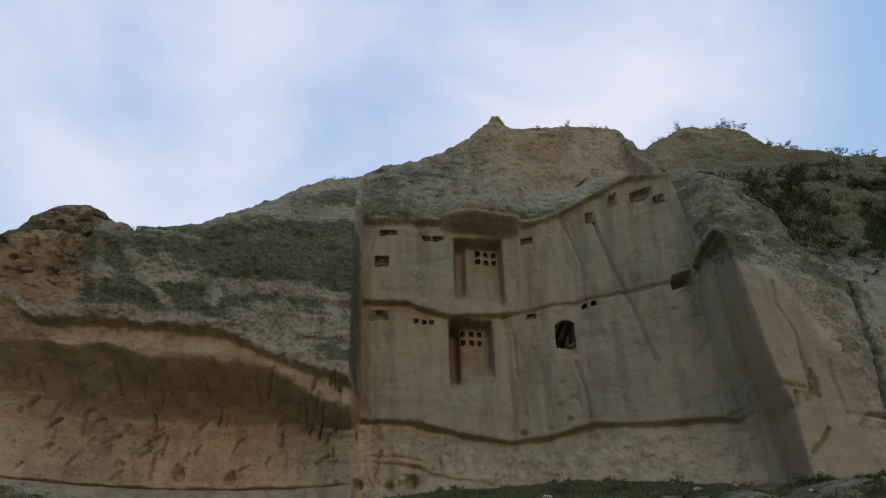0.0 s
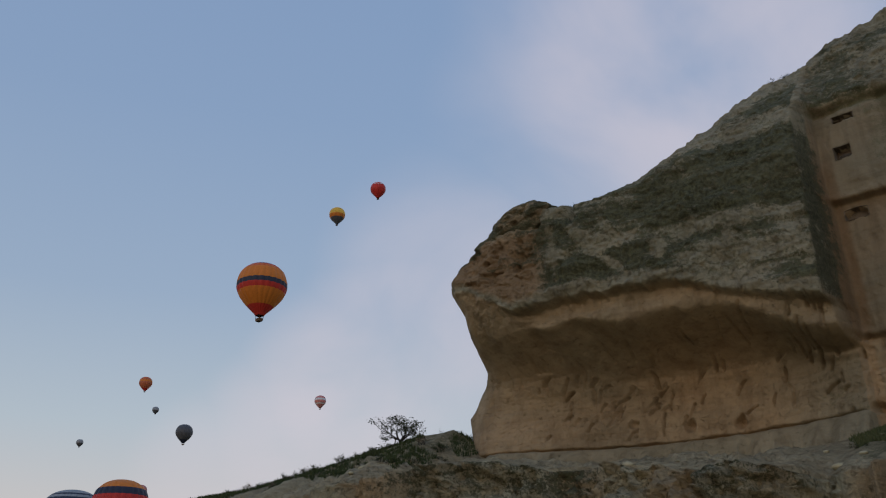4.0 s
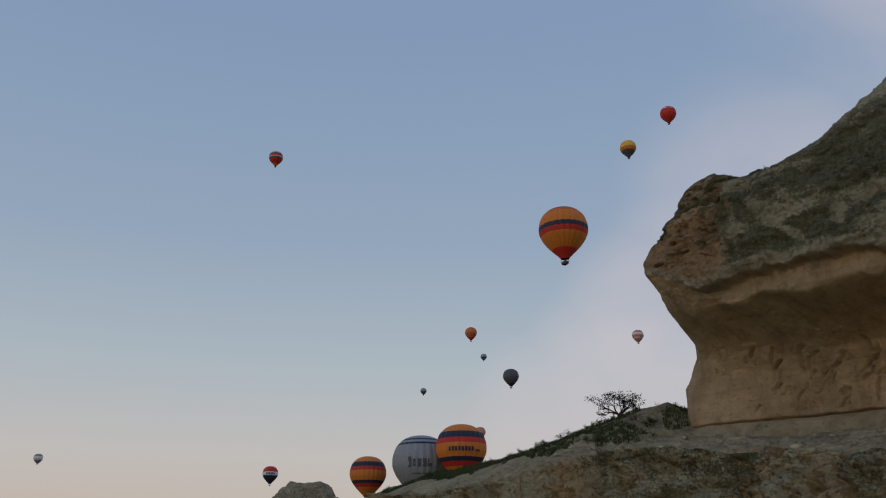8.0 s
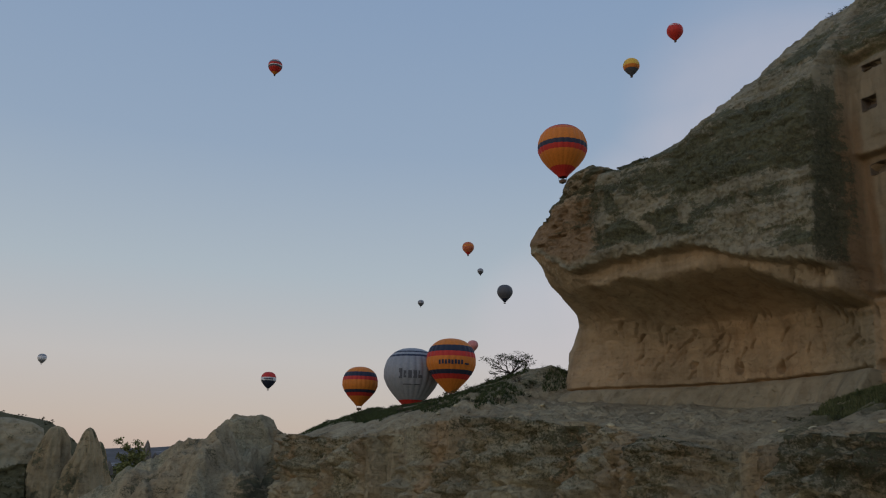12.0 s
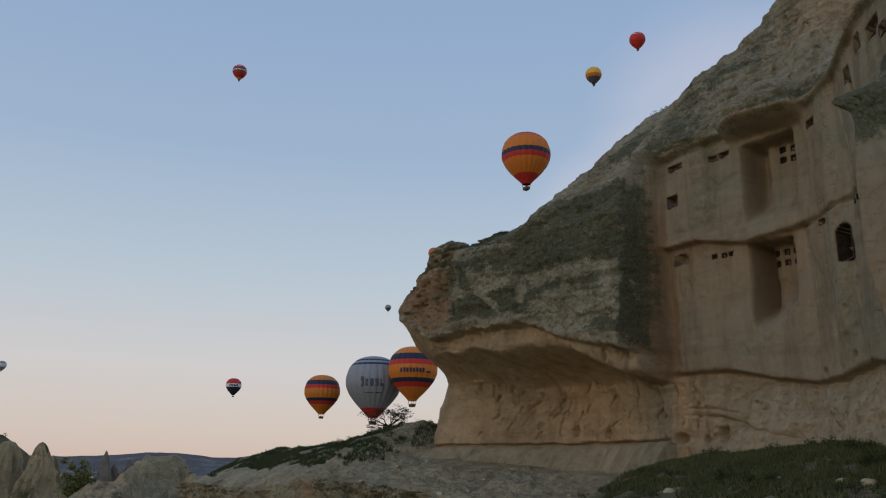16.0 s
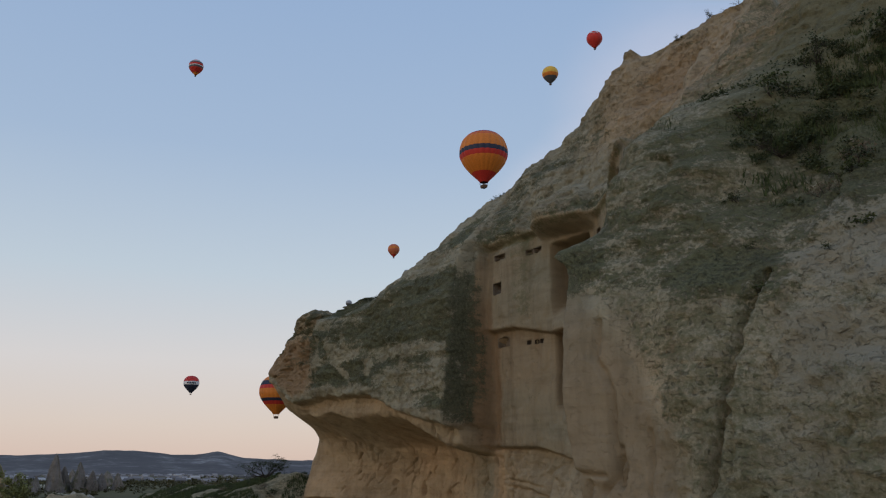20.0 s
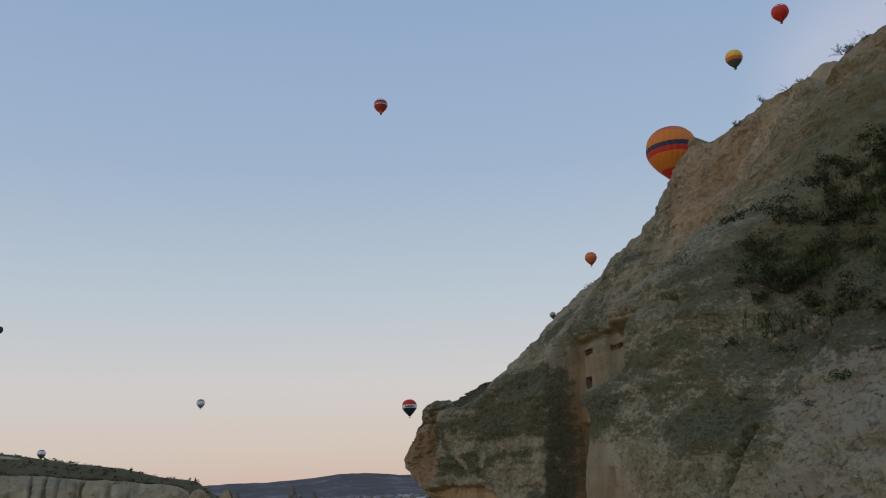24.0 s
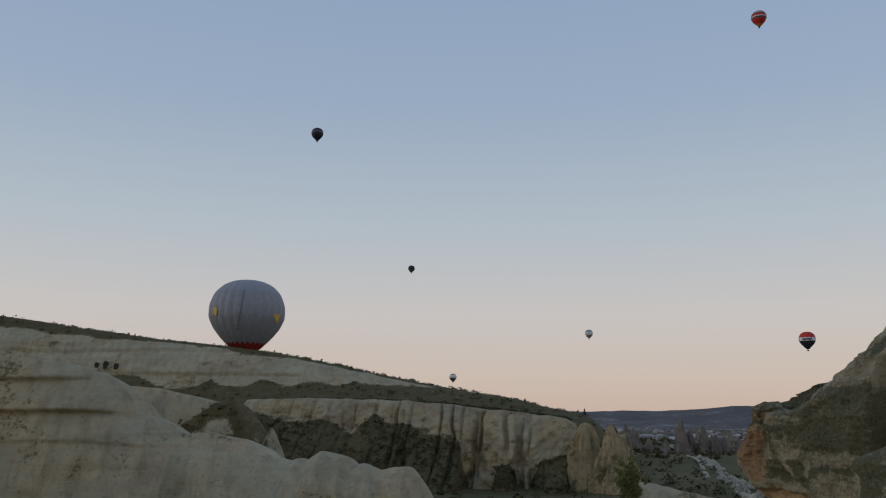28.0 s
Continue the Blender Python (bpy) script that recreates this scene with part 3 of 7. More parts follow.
def make_cliff():
    cols = np.concatenate([np.linspace(-16.5, -1.6, 370), np.linspace(-1.54, -1.08, 13), np.linspace(-1.0, 12.15, 280),
                           np.linspace(12.2, 12.52, 11), np.linspace(12.6, 30, 210), np.linspace(30.5, 75, 60)])
    nv, cap = 370, 9
    verts = np.zeros((len(cols), nv + cap, 3))
    zone = np.zeros((len(cols), nv + cap, 4), np.float32)
    zone[..., 3] = 1
    stain = np.zeros((len(cols), nv + cap, 4), np.float32)
    stain[..., 3] = 1
    v = np.linspace(0, 1, nv)
    for i, xn in enumerate(cols):
        yc, zc = crest(xn)
        zc = zc + 0.10 * float(fbm(xn * 1.7, 3.1, 0.0, 3))
        z = -4 + v * (zc + 4)
        a = np.clip((xn + 16.5) / 6.0, 0, 1)
        x = xn + (left_edge(z) + 16.5) * (1 - a) ** 2 + lean(z) * float(leaned(xn))
        nose = nose_depth(xn, z, zc, yc) if xn < -0.8 else None
        face = facade_depth(xn, z, zc, yc) if -1.6 < xn < 13.5 else None
        hill = hill_depth(xn, z, zc, yc) if xn > 12.1 else None
        w1 = float(np.clip((xn + 1.5) / 0.38, 0, 1)) ** 1.2
        w2 = float(smooth(12.22, 12.5, xn))
        y = nose * (1 - w1) if w1 < 1 and nose is not None else 0 * z
        if face is not None:
            y = y + face * (w1 * (1 - w2))
        if w2 > 0:
            y = y + hill * w2
        k = np.array([1, 2, 3, 2, 1]) / 9.0
        soft = np.convolve(np.pad(y, 2, mode="edge"), k, mode="valid")
        y = soft if not (-1.0 < xn < 12.5) else y
        if xn < -1.0:
            # the recess curves back without a step
            half = int(0.42 / (z[1] - z[0]))
            wide = np.convolve(np.pad(y, half, mode="edge"), np.full(2 * half + 1, 1 / (2 * half + 1)), mode="valid")
            deep = 1 - smooth(band_z(xn) - 0.75, band_z(xn) - 0.35, z)
            y = y * (1 - deep) + wide * deep
        # rounded end of the nose
        u = np.clip(1 - (xn + 16.5) / 1.2, 0, 1)
        y = y + 1.5 * (1 - np.sqrt(np.maximum(1 - u * u, 0)))
        # natural relief, calm on the carved wall
        on_wall = (w1 * (1 - w2)) * smooth(wall_foot(xn) - 0.3, wall_foot(xn), z) * (1 - smooth(wall_head(xn), wall_head(xn) + 0.5, z))
        rough = (1 - 0.93 * on_wall) * (0.35 + 0.65 * float(smooth(-16.5, -14.0, xn)))
        if xn > 12.3:
            rough = rough * (1 - 0.8 * float(1 - smooth(14.5, 18.0, xn)) * (1 - smooth(5.5, 8.0, z)))
        under = smooth(5.5, 4.2, z) * (1 - w1)
        strata = fbm(x * 0.3 + 0.6 * fbm(x * 0.4, z * 0.4, 1.0, 2), z * 2.4, 5.0, 4) * 0.06
        lumps = fbm(x * 0.5, z * 0.55, 9.0, 5) * 0.26 + fbm(x * 2.1, z * 2.1, 2.0, 5, 0.6) * 0.11 - 0.10 * np.clip(np.abs(fbm(x * 1.3, z * 1.0, 14.0, 3)) * -5 + 0.6, 0, 1) * (1 - 0.3 * under)
        y = y + rough * (lumps * (1 - 0.55 * under) + strata)
        fade = smooth(zc, zc - 0.8, z)
        if xn > 12.3:
            y = y + rough * fade * 0.35 * fbm(x * 0.3, z * 0.25, 21.0, 4)
            # pale nub standing out from the buttress
            nub = np.exp(-(((xn - 12.5) / 0.45) ** 2) - (((z - 7.85) / 0.36) ** 2))
            x = x - 0.5 * nub
            y = y - 0.25 * nub
            # loose flake on its corner
            y = y - 0.10 * smooth(12.9, 13.3, x) * (1 - smooth(14.48, 14.6, x + 0.25 * (z - 3.6) * (z > 3.6))) * smooth(1.35, 1.55, z + 0.3 * (x - 13.8)) * (1 - smooth(5.0, 6.2, z))
        for line, width, depth in CRACKS:
            if min(p[0] for p in line) - 0.5 < xn < max(p[0] for p in line) + 0.5 or (10 < xn < 17 and min(p[0] for p in line) - 2.4 < xn < max(p[0] for p in line) + 0.5):
                y = y + groove(x, z, line, width, depth)
        if -1.0 < xn < 12.6:
            for name, hx, hz, w, h, d in HOLES:
                if hx - 2 < xn < hx + 1:
                    k = 0.84 if name == "broken_niche" else 0.97
                    top = hz + k * h / 2 - (0.25 * w * (2 * (x - hx) / w) ** 2 if name in ("doorway", "oval_niche") else 0)
                    y = y + (d + 0.1) * ((z > hz - k * h / 2) & (z < top) & (np.abs(x - hx) < k * w / 2))
        # dark joint along the foot of the recess
        y = y + 0.4 * np.exp(-(((z - 0.02 - 0.05 * float(fbm(xn * 1.2, 1.0, 0.0, 3))) / 0.06) ** 2)) * float(1 - smooth(-2.2, -1.4, xn))
        # shallow pits: foot holds in the recess and small weathering holes on the facade
        for px, pz, pr, pd in [(-10.8, 0.98, 0.16, 0.3), (-8.5, 0.62, 0.2, 0.5), (-8.45, 0.85, 0.12, 0.3), (-6.5, 0.5, 0.22, 0.5), (-6.4, 0.75, 0.12, 0.3), (-1.2, 0.05, 0.2, 0.6), (0.1, 0.0, 0.16, 0.5), (1.0, 0.15, 0.26, 0.6), (-2.1, 0.1, 0.14, 0.2),
                               (5.75, 2.1, 0.14, 0.25), (7.6, 2.45, 0.1, 0.2), (7.3, 3.0, 0.22, 0.1), (7.8, 3.3, 0.16, 0.1), (7.4, 4.0, 0.13, 0.1), (8.2, 4.2, 0.08, 0.1),
                               (8.1, 5.3, 0.09, 0.12), (11.5, 6.2, 0.07, 0.15), (4.5, 4.45, 0.1, 0.15), (5.3, 6.7, 0.08, 0.1), (6.4, 5.8, 0.07, 0.1), (1.9, 5.1, 0.35, 0.08)]:
            if abs(xn - px) < 3 * pr:
                y = y + pd * np.exp(-((np.hypot(xn - px, z - pz) / pr) ** 4))
        # honeycomb hollows on the brow of the nose
        if xn < -9:
            for px, pz, pr in [(-13.4, 9.2, 0.28), (-12.9, 9.5, 0.22), (-12.3, 9.3, 0.3), (-13.9, 8.9, 0.18), (-11.8, 9.0, 0.22)]:
                y = y + 0.3 * np.exp(-((np.hypot((xn - px), z - pz) / pr) ** 2))
            # pitted end of the nose under a jutting brow
            tip_mask = float(1 - smooth(-12.6, -11.6, xn)) * float(smooth(-16.2, -15, xn)) * smooth(6.3, 6.7, z) * (1 - smooth(8.4, 9.0, z))
            y = y + tip_mask * 0.30 * np.clip(fbm(x * 2.2, z * 3.4, 51.0, 3) * 2 - 0.35, 0, 1)
        verts[i, :nv] = np.stack([x, y, z], -1)
        for j in range(cap):
            s = (j + 1) / cap
            verts[i, nv + j] = (x[-1], y[-1] + 34 * s ** 2 + 0.4 * s, zc - 0.12 * s - 9 * s ** 2)
        # where lichen, ochre faces and moss lie
        z_lip = lip_z(xn)
        n1 = fbm(xn * 0.35, z * 0.6, 31.0, 4)
        if xn < -1.25:
            body = smooth(z_lip + 0.12, z_lip + 0.7 + 0.35 * n1, z)
            belly = 1 - smooth(z_lip - 0.10, z_lip + 0.12, z)
            bands = fbm(xn * 0.16 + 0.2 * z, z * 1.5, 33.0, 3)
            want = 0.98 + 0.7 * n1 + 0.75 * bands + 0.35 * np.exp(-(((xn + 5.0) / 3.6) ** 2) - (((z - 8.6) / 1.3) ** 2)) - 0.40 * np.exp(-(((xn + 2.9) / 2.2) ** 2) - (((z - 6.0) / 1.3) ** 2))
            want = want - 0.9 * groove(xn, z, [(-10.1, 8.2), (-9.2, 7.0), (-8.1, 5.8)], 0.22, 1.0) - 0.6 * groove(xn, z, [(-11.2, 8.6), (-11.0, 6.2)], 0.2, 1.0) - 0.5 * groove(xn, z, [(-9.0, 8.6), (-8.3, 7.2)], 0.15, 1.0)
            lichen = body * np.clip(want, 0, 1.15) * (1 - 0.75 * smooth(zc - 2.4, zc - 0.5, z) * smooth(-10, -6.5, xn))
            tip = float(1 - smooth(-12.2, -11.2, xn))
            pitted = np.clip(0.5 + 1.6 * fbm(xn * 1.1, z * 1.3, 71.0, 3), 0, 1) * np.exp(-(((xn + 12.4) / 1.5) ** 2) - (((z - 7.2) / 1.0) ** 2))
            lichen = lichen * (1 - 0.85 * tip * (1 - smooth(8.4, 9.0, z))) + 0.9 * tip * pitted
            lichen = np.maximum(lichen, 0.95 * smooth(zc - 1.0, zc - 0.7, z) * float(1 - smooth(-11.8, -11.0, xn)))
            pale_spot = np.exp(-((((xn + 6.85) / 0.34) ** 2 + ((z - 6.75) / 0.42) ** 2) ** 2))
            lichen = lichen * (1 - pale_spot)
            ochre = belly * np.clip(0.75 - 0.25 * n1, 0, 1) * (1 - 0.7 * smooth(-5.5, -2.0, xn) * (1 - smooth(1.6, 2.8, z))) + 1.1 * tip * body * (1 - smooth(8.6, 9.4, z))
            side = float(smooth(-1.50, -1.47, xn))
            lichen = np.maximum(lichen * (1 - side), side * 1.05 * smooth(3.2, 4.4, z + 0.5 * n1) * (1 - 0.6 * smooth(10.2, 11.2, z)))
            ochre = np.maximum(ochre * (1 - side), side * 0.7 * (1 - smooth(3.0, 4.4, z)))
            moss = body * (0.50 - 0.3 * tip) * (1 - 0.6 * side) + 0.35 * smooth(-5.5, -2.5, xn) * belly * (1 - smooth(1.0, 2.4, z))
        elif xn < 12.36:
            lichen = np.clip(0.55 + 0.6 * n1, 0, 1) * smooth(wall_head(xn), wall_head(xn) + 0.4, z) * (1 - 0.5 * smooth(15.5, 17.5, z))
            ochre = 0.55 * smooth(ledge_line(xn) - 4.5, ledge_line(xn) - 0.3, z) * (1 - smooth(ledge_line(xn) - 0.1, ledge_line(xn) + 0.2, z)) * (1 - smooth(4.4, 6.5, xn))
            ochre = ochre + 0.35 * smooth(9.0, 11, z) * (1 - smooth(11.5, 11.9, z)) * (1 - smooth(0.6, 1.4, xn) + smooth(3.1, 3.4, xn) * (1 - smooth(5.1, 5.4, xn)))
            ochre = ochre + (0.36 + 0.3 * float(1 - smooth(-1.0, 3.0, xn))) * (1 - smooth(wall_foot(xn) - 0.3, wall_foot(xn), z)) + 0.35 * np.exp(-(((xn - 8.2) / 2.2) ** 2) - (((z - 17.3) / 2.2) ** 2))
            side = float(1 - smooth(-1.12, -0.9, xn))
            lichen = np.maximum(lichen, float(1 - smooth(-1.20, -1.14, xn)) * 0.8 * smooth(3.6, 5.2, z) * (1 - smooth(9.8, 11.0, z)))
            ochre = ochre + side * 0.95 * (1 - smooth(7.5, 9.5, z)) + 0.5 * smooth(14.0, 16.0, z) * float(smooth(3, 6, xn)) + 0.5 * on_wall * np.clip(1 + n1, 0, 2)
            moss = 0.55 * smooth(wall_head(xn) - 0.4, wall_head(xn) + 0.1, z) * (1 - smooth(wall_head(xn) + 1.2, wall_head(xn) + 2.4, z))
            drips = 0.5 + 0.8 * fbm(xn * 1.5, z * 0.14, 41.0, 3)
            moss = moss + 0.30 * drips * smooth(5.2, 7.2, xn) * on_wall + 0.25 * drips * on_wall + 0.4 * smooth(10, 13, xn) * smooth(13, 14, z) * (1 - smooth(16, 17, z)) + 0.42 * np.exp(-(((xn - 1.5) / 1.0) ** 2)) * smooth(8.1, 8.6, z) * on_wall
        else:
            line = np.interp(xn, [12.4, 13.2, 15.0, 17.0, 17.6, 18.2, 22, 30], [7.2, 6.6, 4.6, 1.6, 1.0, 3.4, 4.0, 3.0])
            lichen = np.clip(0.60 + 0.75 * n1, 0, 1.1) * smooth(line - 0.9, line + 0.6, z + 0.7 * n1) * (1 - smooth(11.5, 13.5, z))
            lichen = lichen * (1 - 0.35 * smooth(19, 23, xn)) + 0.25 * smooth(12, 13.5, z) + 0.28 * smooth(7.4, 9.0, z) * (1 - smooth(11.5, 13.5, z)) * float(1 - smooth(17, 20, xn))
            lichen = lichen + 0.35 * np.exp(-(((xn - 20.5) / 4.0) ** 2) - (((z - 8.8) / 2.2) ** 2))
            ochre = 0.5 * (1 - smooth(3.0, 7.0, z)) * (1 - smooth(15.5, 17.5, xn)) + 0.6 * smooth(13.4, 16.0, z + 0.25 * (15 - xn))
            lichen = np.maximum(lichen, 1.1 * np.exp(-((((xn - 13.0) / 0.9) ** 2 + ((z - 7.3) / 1.1) ** 2) ** 2)))
            lichen = lichen * (1 - 0.45 * float(smooth(18.5, 20.5, xn)) * (1 - smooth(7.5, 9.5, z)))
            moss = 0.74 * np.maximum(smooth(line - 0.8, line + 0.5, z + 0.6 * n1), float(smooth(15.5, 17.5, xn))) + 0.85 * smooth(8.5, 12.5, z) * (1 - smooth(16, 18.5, z)) * smooth(14, 18, xn)
        scree = np.clip(0.18 + 1.3 * fbm(xn * 0.3 + 0.25 * z, z * 0.45, 93.0, 3), 0, 1) * float(smooth(18.0, 19.6, xn)) * smooth(1.0, 3.0, z) * (1 - smooth(7.8, 9.6, z))
        zone[i, :nv, 0], zone[i, :nv, 1], zone[i, :nv, 2] = lichen * (1 - 0.75 * scree), ochre, moss * (1 - 0.7 * scree)
        # rust on the end of the nose, in the corner beside the facade, in its bays and below its ledge
        if xn < -1.25:
            rust = 0.85 * tip * body * (1 - smooth(8.4, 9.0, z)) + 0.30 * belly * np.clip(0.6 + n1, 0, 1) * (1 - smooth(1.2, 3.4, z)) + 0.9 * float(smooth(-1.36, -1.28, xn)) * smooth(2.4, 3.2, z) * (1 - smooth(9.0, 10.5, z))
        elif xn < 12.36:
            edge = ledge_line(xn)
            drip = np.clip(0.3 + 1.3 * fbm(xn * 2.3, z * 0.2, 83.0, 3), 0, 1)
            rust = 0.95 * float(1 - smooth(-0.95, -0.6, xn)) * smooth(2.4, 3.2, z) * (1 - smooth(9.0, 10.5, z))
            rust = rust + 0.75 * drip * np.exp(-np.clip(edge - z, 0, 9) / 1.1) * (z < edge) * float(1 - smooth(5.0, 6.5, xn))
            rust = rust + 0.7 * float(smooth(2.66, 2.8, xn) * (1 - smooth(3.1, 3.5, xn))) * smooth(3.8, 5.0, z) * (1 - smooth(7.2, 7.5, z)) + 0.4 * float(smooth(2.9, 3.1, xn) * (1 - smooth(4.5, 4.7, xn))) * smooth(4.6, 5.6, z) * (1 - smooth(7.2, 7.5, z))
            rust = rust + 0.5 * float(smooth(2.95, 3.1, xn) * (1 - smooth(3.5, 3.9, xn))) * smooth(8.0, 9.0, z) * (1 - smooth(11.2, 11.5, z))
            rust = rust + 0.55 * np.exp(-(((xn - 8.4) / 2.0) ** 2) - (((z - 17.6) / 1.5) ** 2)) + 0.3 * np.exp(-(((xn - 4.3) / 1.6) ** 2) - (((z - 12.7) / 0.7) ** 2))
        else:
            rust = 0.35 * (1 - smooth(line - 1.2, line - 0.2, z + 0.4 * n1)) * float(1 - smooth(15.5, 17.5, xn)) + 0.3 * smooth(13.4, 16.0, z + 0.25 * (15 - xn)) * np.clip(0.6 + n1, 0, 1)
        stain[i, :nv, 0] = rust
        stain[i, :nv, 2] = scree
        # carved and sheltered faces are smoother than open rock
        plain = np.maximum(on_wall, 0.6 * (1 - smooth(wall_foot(xn) - 0.3, wall_foot(xn), z))) if xn > -1.3 else 0.55 * (1 - smooth(z_lip - 0.25, z_lip + 0.1, z))
        plain = np.maximum(plain, 0.95 * float(1 - smooth(16, 18, xn)) * (1 - smooth(line - 0.5, line + 1.0, z)) if xn >= 12.36 else 0)
        zone[i, :nv, 3] = 0.95 - 0.72 * plain
        zone[i, nv:, 0], zone[i, nv:, 2] = 0.2, 0.3
    # close the left end of the nose
    end = verts[0].copy()
    end2 = end + np.array([0.6, 5.0, 0.0])
    end3 = end + np.array([1.0, 26.0, 0.0])
    verts = np.concatenate([end3[None], end2[None], verts])
    zone = np.concatenate([zone[:1], zone[:1], zone])
    stain = np.concatenate([stain[:1], stain[:1], stain])
    ob = mesh_ob("cliff", verts.reshape(-1, 3), grid_faces(len(verts), nv + cap)[:, ::-1], CLIFF, attrs={"zone": zone.reshape(-1, 4), "stain": stain.reshape(-1, 4)})
    return tagged(ob, "tall weathered tuff cliff with an overhanging nose and a carved dovecot facade", "cliff", kind="structure")


def back_ridge():
    """The slope that rises behind the notch in the crest."""
    xs = np.linspace(7.5, 24, 130)
    nv = 40
    verts = np.zeros((len(xs), nv, 3))
    zone = np.zeros((len(xs), nv, 4), np.float32)
    zone[..., 3] = 0.9
    for i, x in enumerate(xs):
        yt = float(np.interp(x, [7.5, 10, 12.1, 13.2, 14, 16, 19, 24], [30.5, 31, 31.5, 32.5, 33.6, 33.6, 33, 32]))
        zt = float(np.interp(x, [7.5, 10, 12.1, 13.2, 14, 15.3, 16, 18, 24], [19.5, 21.2, 21.75, 21.6, 21.5, 20.8, 20.8, 20.2, 19])) + 0.12 * float(fbm(x * 1.6, 2.0, 0.0, 4))
        for j in range(nv):
            u = j / (nv - 1)
            if u < 0.7:
                q = 1 - u / 0.7
                y, z = yt - 4.5 * q, zt - 6.0 * q ** 1.25
            else:
                q = (u - 0.7) / 0.3
                y, z = yt + 12 * q, zt - 5 * q ** 2
            verts[i, j] = (x, y + 0.35 * float(fbm(x * 0.8, z * 0.8, 3.0, 4)), z + 0.1 * float(fbm(x * 1.5, y * 1.5, 6.0, 3)))
            zone[i, j, :3] = (0.25 + 0.3 * float(fbm(x * 0.5, z * 0.5, 2.0, 3)), 0.5, 0.25)
    ob = mesh_ob("back_ridge", verts.reshape(-1, 3), grid_faces(len(xs), nv)[:, ::-1], CLIFF, attrs={"zone": zone.reshape(-1, 4)})
    tagged(ob, "ochre rock slope rising behind the crest of the cliff", "slope", kind="structure")


back_ridge()


def ledge_line(x):
    return np.interp(x, [-1.6, 0.84, 2.85, 5.18, 7.84, 11, 13.4], [8.02, 7.94, 7.48, 7.62, 7.65, 7.46, 7.5])


cliff = make_cliff()


def cliff_y(x, z):
    yc, zc = crest(x)
    z = np.array([float(z)])
    if x < -1.3:
        return float(nose_depth(x, z, zc, yc)[0])
    x = station(x, z[0])
    if x < 12.4:
        return float(facade_depth(x, z, zc, yc)[0])
    return float(hill_depth(x, z, zc, yc)[0])


# linings of the carved hollows, each a little shell let into the wall; deep ones coloured dark for their inner shade
HOLE_LABEL = {"pigeonhole": "small dark square pigeonhole cut in the rock", "slot_niche": "shallow carved slot niche", "square_niche": "square niche with a loose stone in it",
              "oval_niche": "worn oval niche", "doorway": "dark arched doorway cut into the rock", "broken_niche": "ragged niche with a broken rim"}


def hollow(name, x, z, w, h, d):
    yf = cliff_y(x, z + 0.001)
    slope = (float(wall_y(x + 0.2)) - float(wall_y(x - 0.2))) / 0.4
    n = 10
    ring = []
    for k in range(4 * n):
        side, u = divmod(k, n)
        u /= n
        p = [(-1 + 2 * u, -1), (1, -1 + 2 * u), (1 - 2 * u, 1), (-1, 1 - 2 * u)][side]
        px, pz = p
        if name in ("doorway", "oval_niche") and pz > 0:
            pz = pz * (1 - 0.28 * abs(px) ** 2.5)
        r = 1 + (0.22 if name == "broken_niche" else 0.05) * noise.noise((px * 2 + x, pz * 2 + z, 0))
        ring.append((px * w / 2 * r, pz * h / 2 * r))
    verts, faces = [], []
    for s, (out, scale) in enumerate([(-0.008, 1.05), (-0.008, 0.99), (0.05, 0.96), (d, 0.93)]):
        verts += [(x + a * scale, yf + out + slope * a * scale, z + b * scale) for a, b in ring]
    m = len(ring)
    for s in range(3):
        faces += [(s * m + k, s * m + (k + 1) % m, (s + 1) * m + (k + 1) % m, (s + 1) * m + k) for k in range(m)]
    faces.append([3 * m + k for k in range(m)])
    return mesh_ob(name, verts, faces, SHADED_HOLLOW if name in ("pigeonhole", "doorway") else NICHE, cliff, HOLE_LABEL[name], shade=False)


for h in HOLES:
    hollow(*h)


# pale rounded apron of rock along the foot of the recess
def rock_apron():
    xs = np.linspace(-16.9, -0.2, 260)
    nv = 26
    verts = np.zeros((len(xs), nv, 3))
    zone = np.zeros((len(xs), nv, 4), np.float32)
    zone[..., 3] = 1
    for i, x in enumerate(xs):
        wall = float(nose_depth(x, np.array([0.0]), 9.0, 22.0)[0]) if x < -1.3 else 26.3
        ends = smooth(-16.9, -15.8, x) * (1 - smooth(-1.6, -0.2, x))
        lobe = 0.85 * abs(float(fbm(x * 0.75, 3.0, 0.0, 3))) + 0.05 * float(fbm(x * 3.0, 1.0, 0.0, 2))
        for j in range(nv):
            u = j / (nv - 1)
            out = 0.9 - 3.0 * u
            top = -0.02 - 0.12 * max(0.0, u - 0.3) - 3.6 * max(0.0, u - 0.42) ** 1.4
            verts[i, j] = (x, wall + out + lobe * smooth(0.3, 0.9, u), top - 1.2 * (1 - ends) + 0.05 * float(noise.noise((x * 2.2, u * 5, 0))))
            zone[i, j] = (0.05 + 0.5 * smooth(0.75, 1.0, u), 0.22, 0.3 * smooth(0.7, 1.0, u), 0.45)
    ob = mesh_ob("rock_apron", verts.reshape(-1, 3), grid_faces(len(xs), nv)[:, ::-1], CLIFF, attrs={"zone": zone.reshape(-1, 4)})
    tagged(ob, "pale rounded rock apron at the foot of the recess", "rock", kind="structure")


rock_apron()

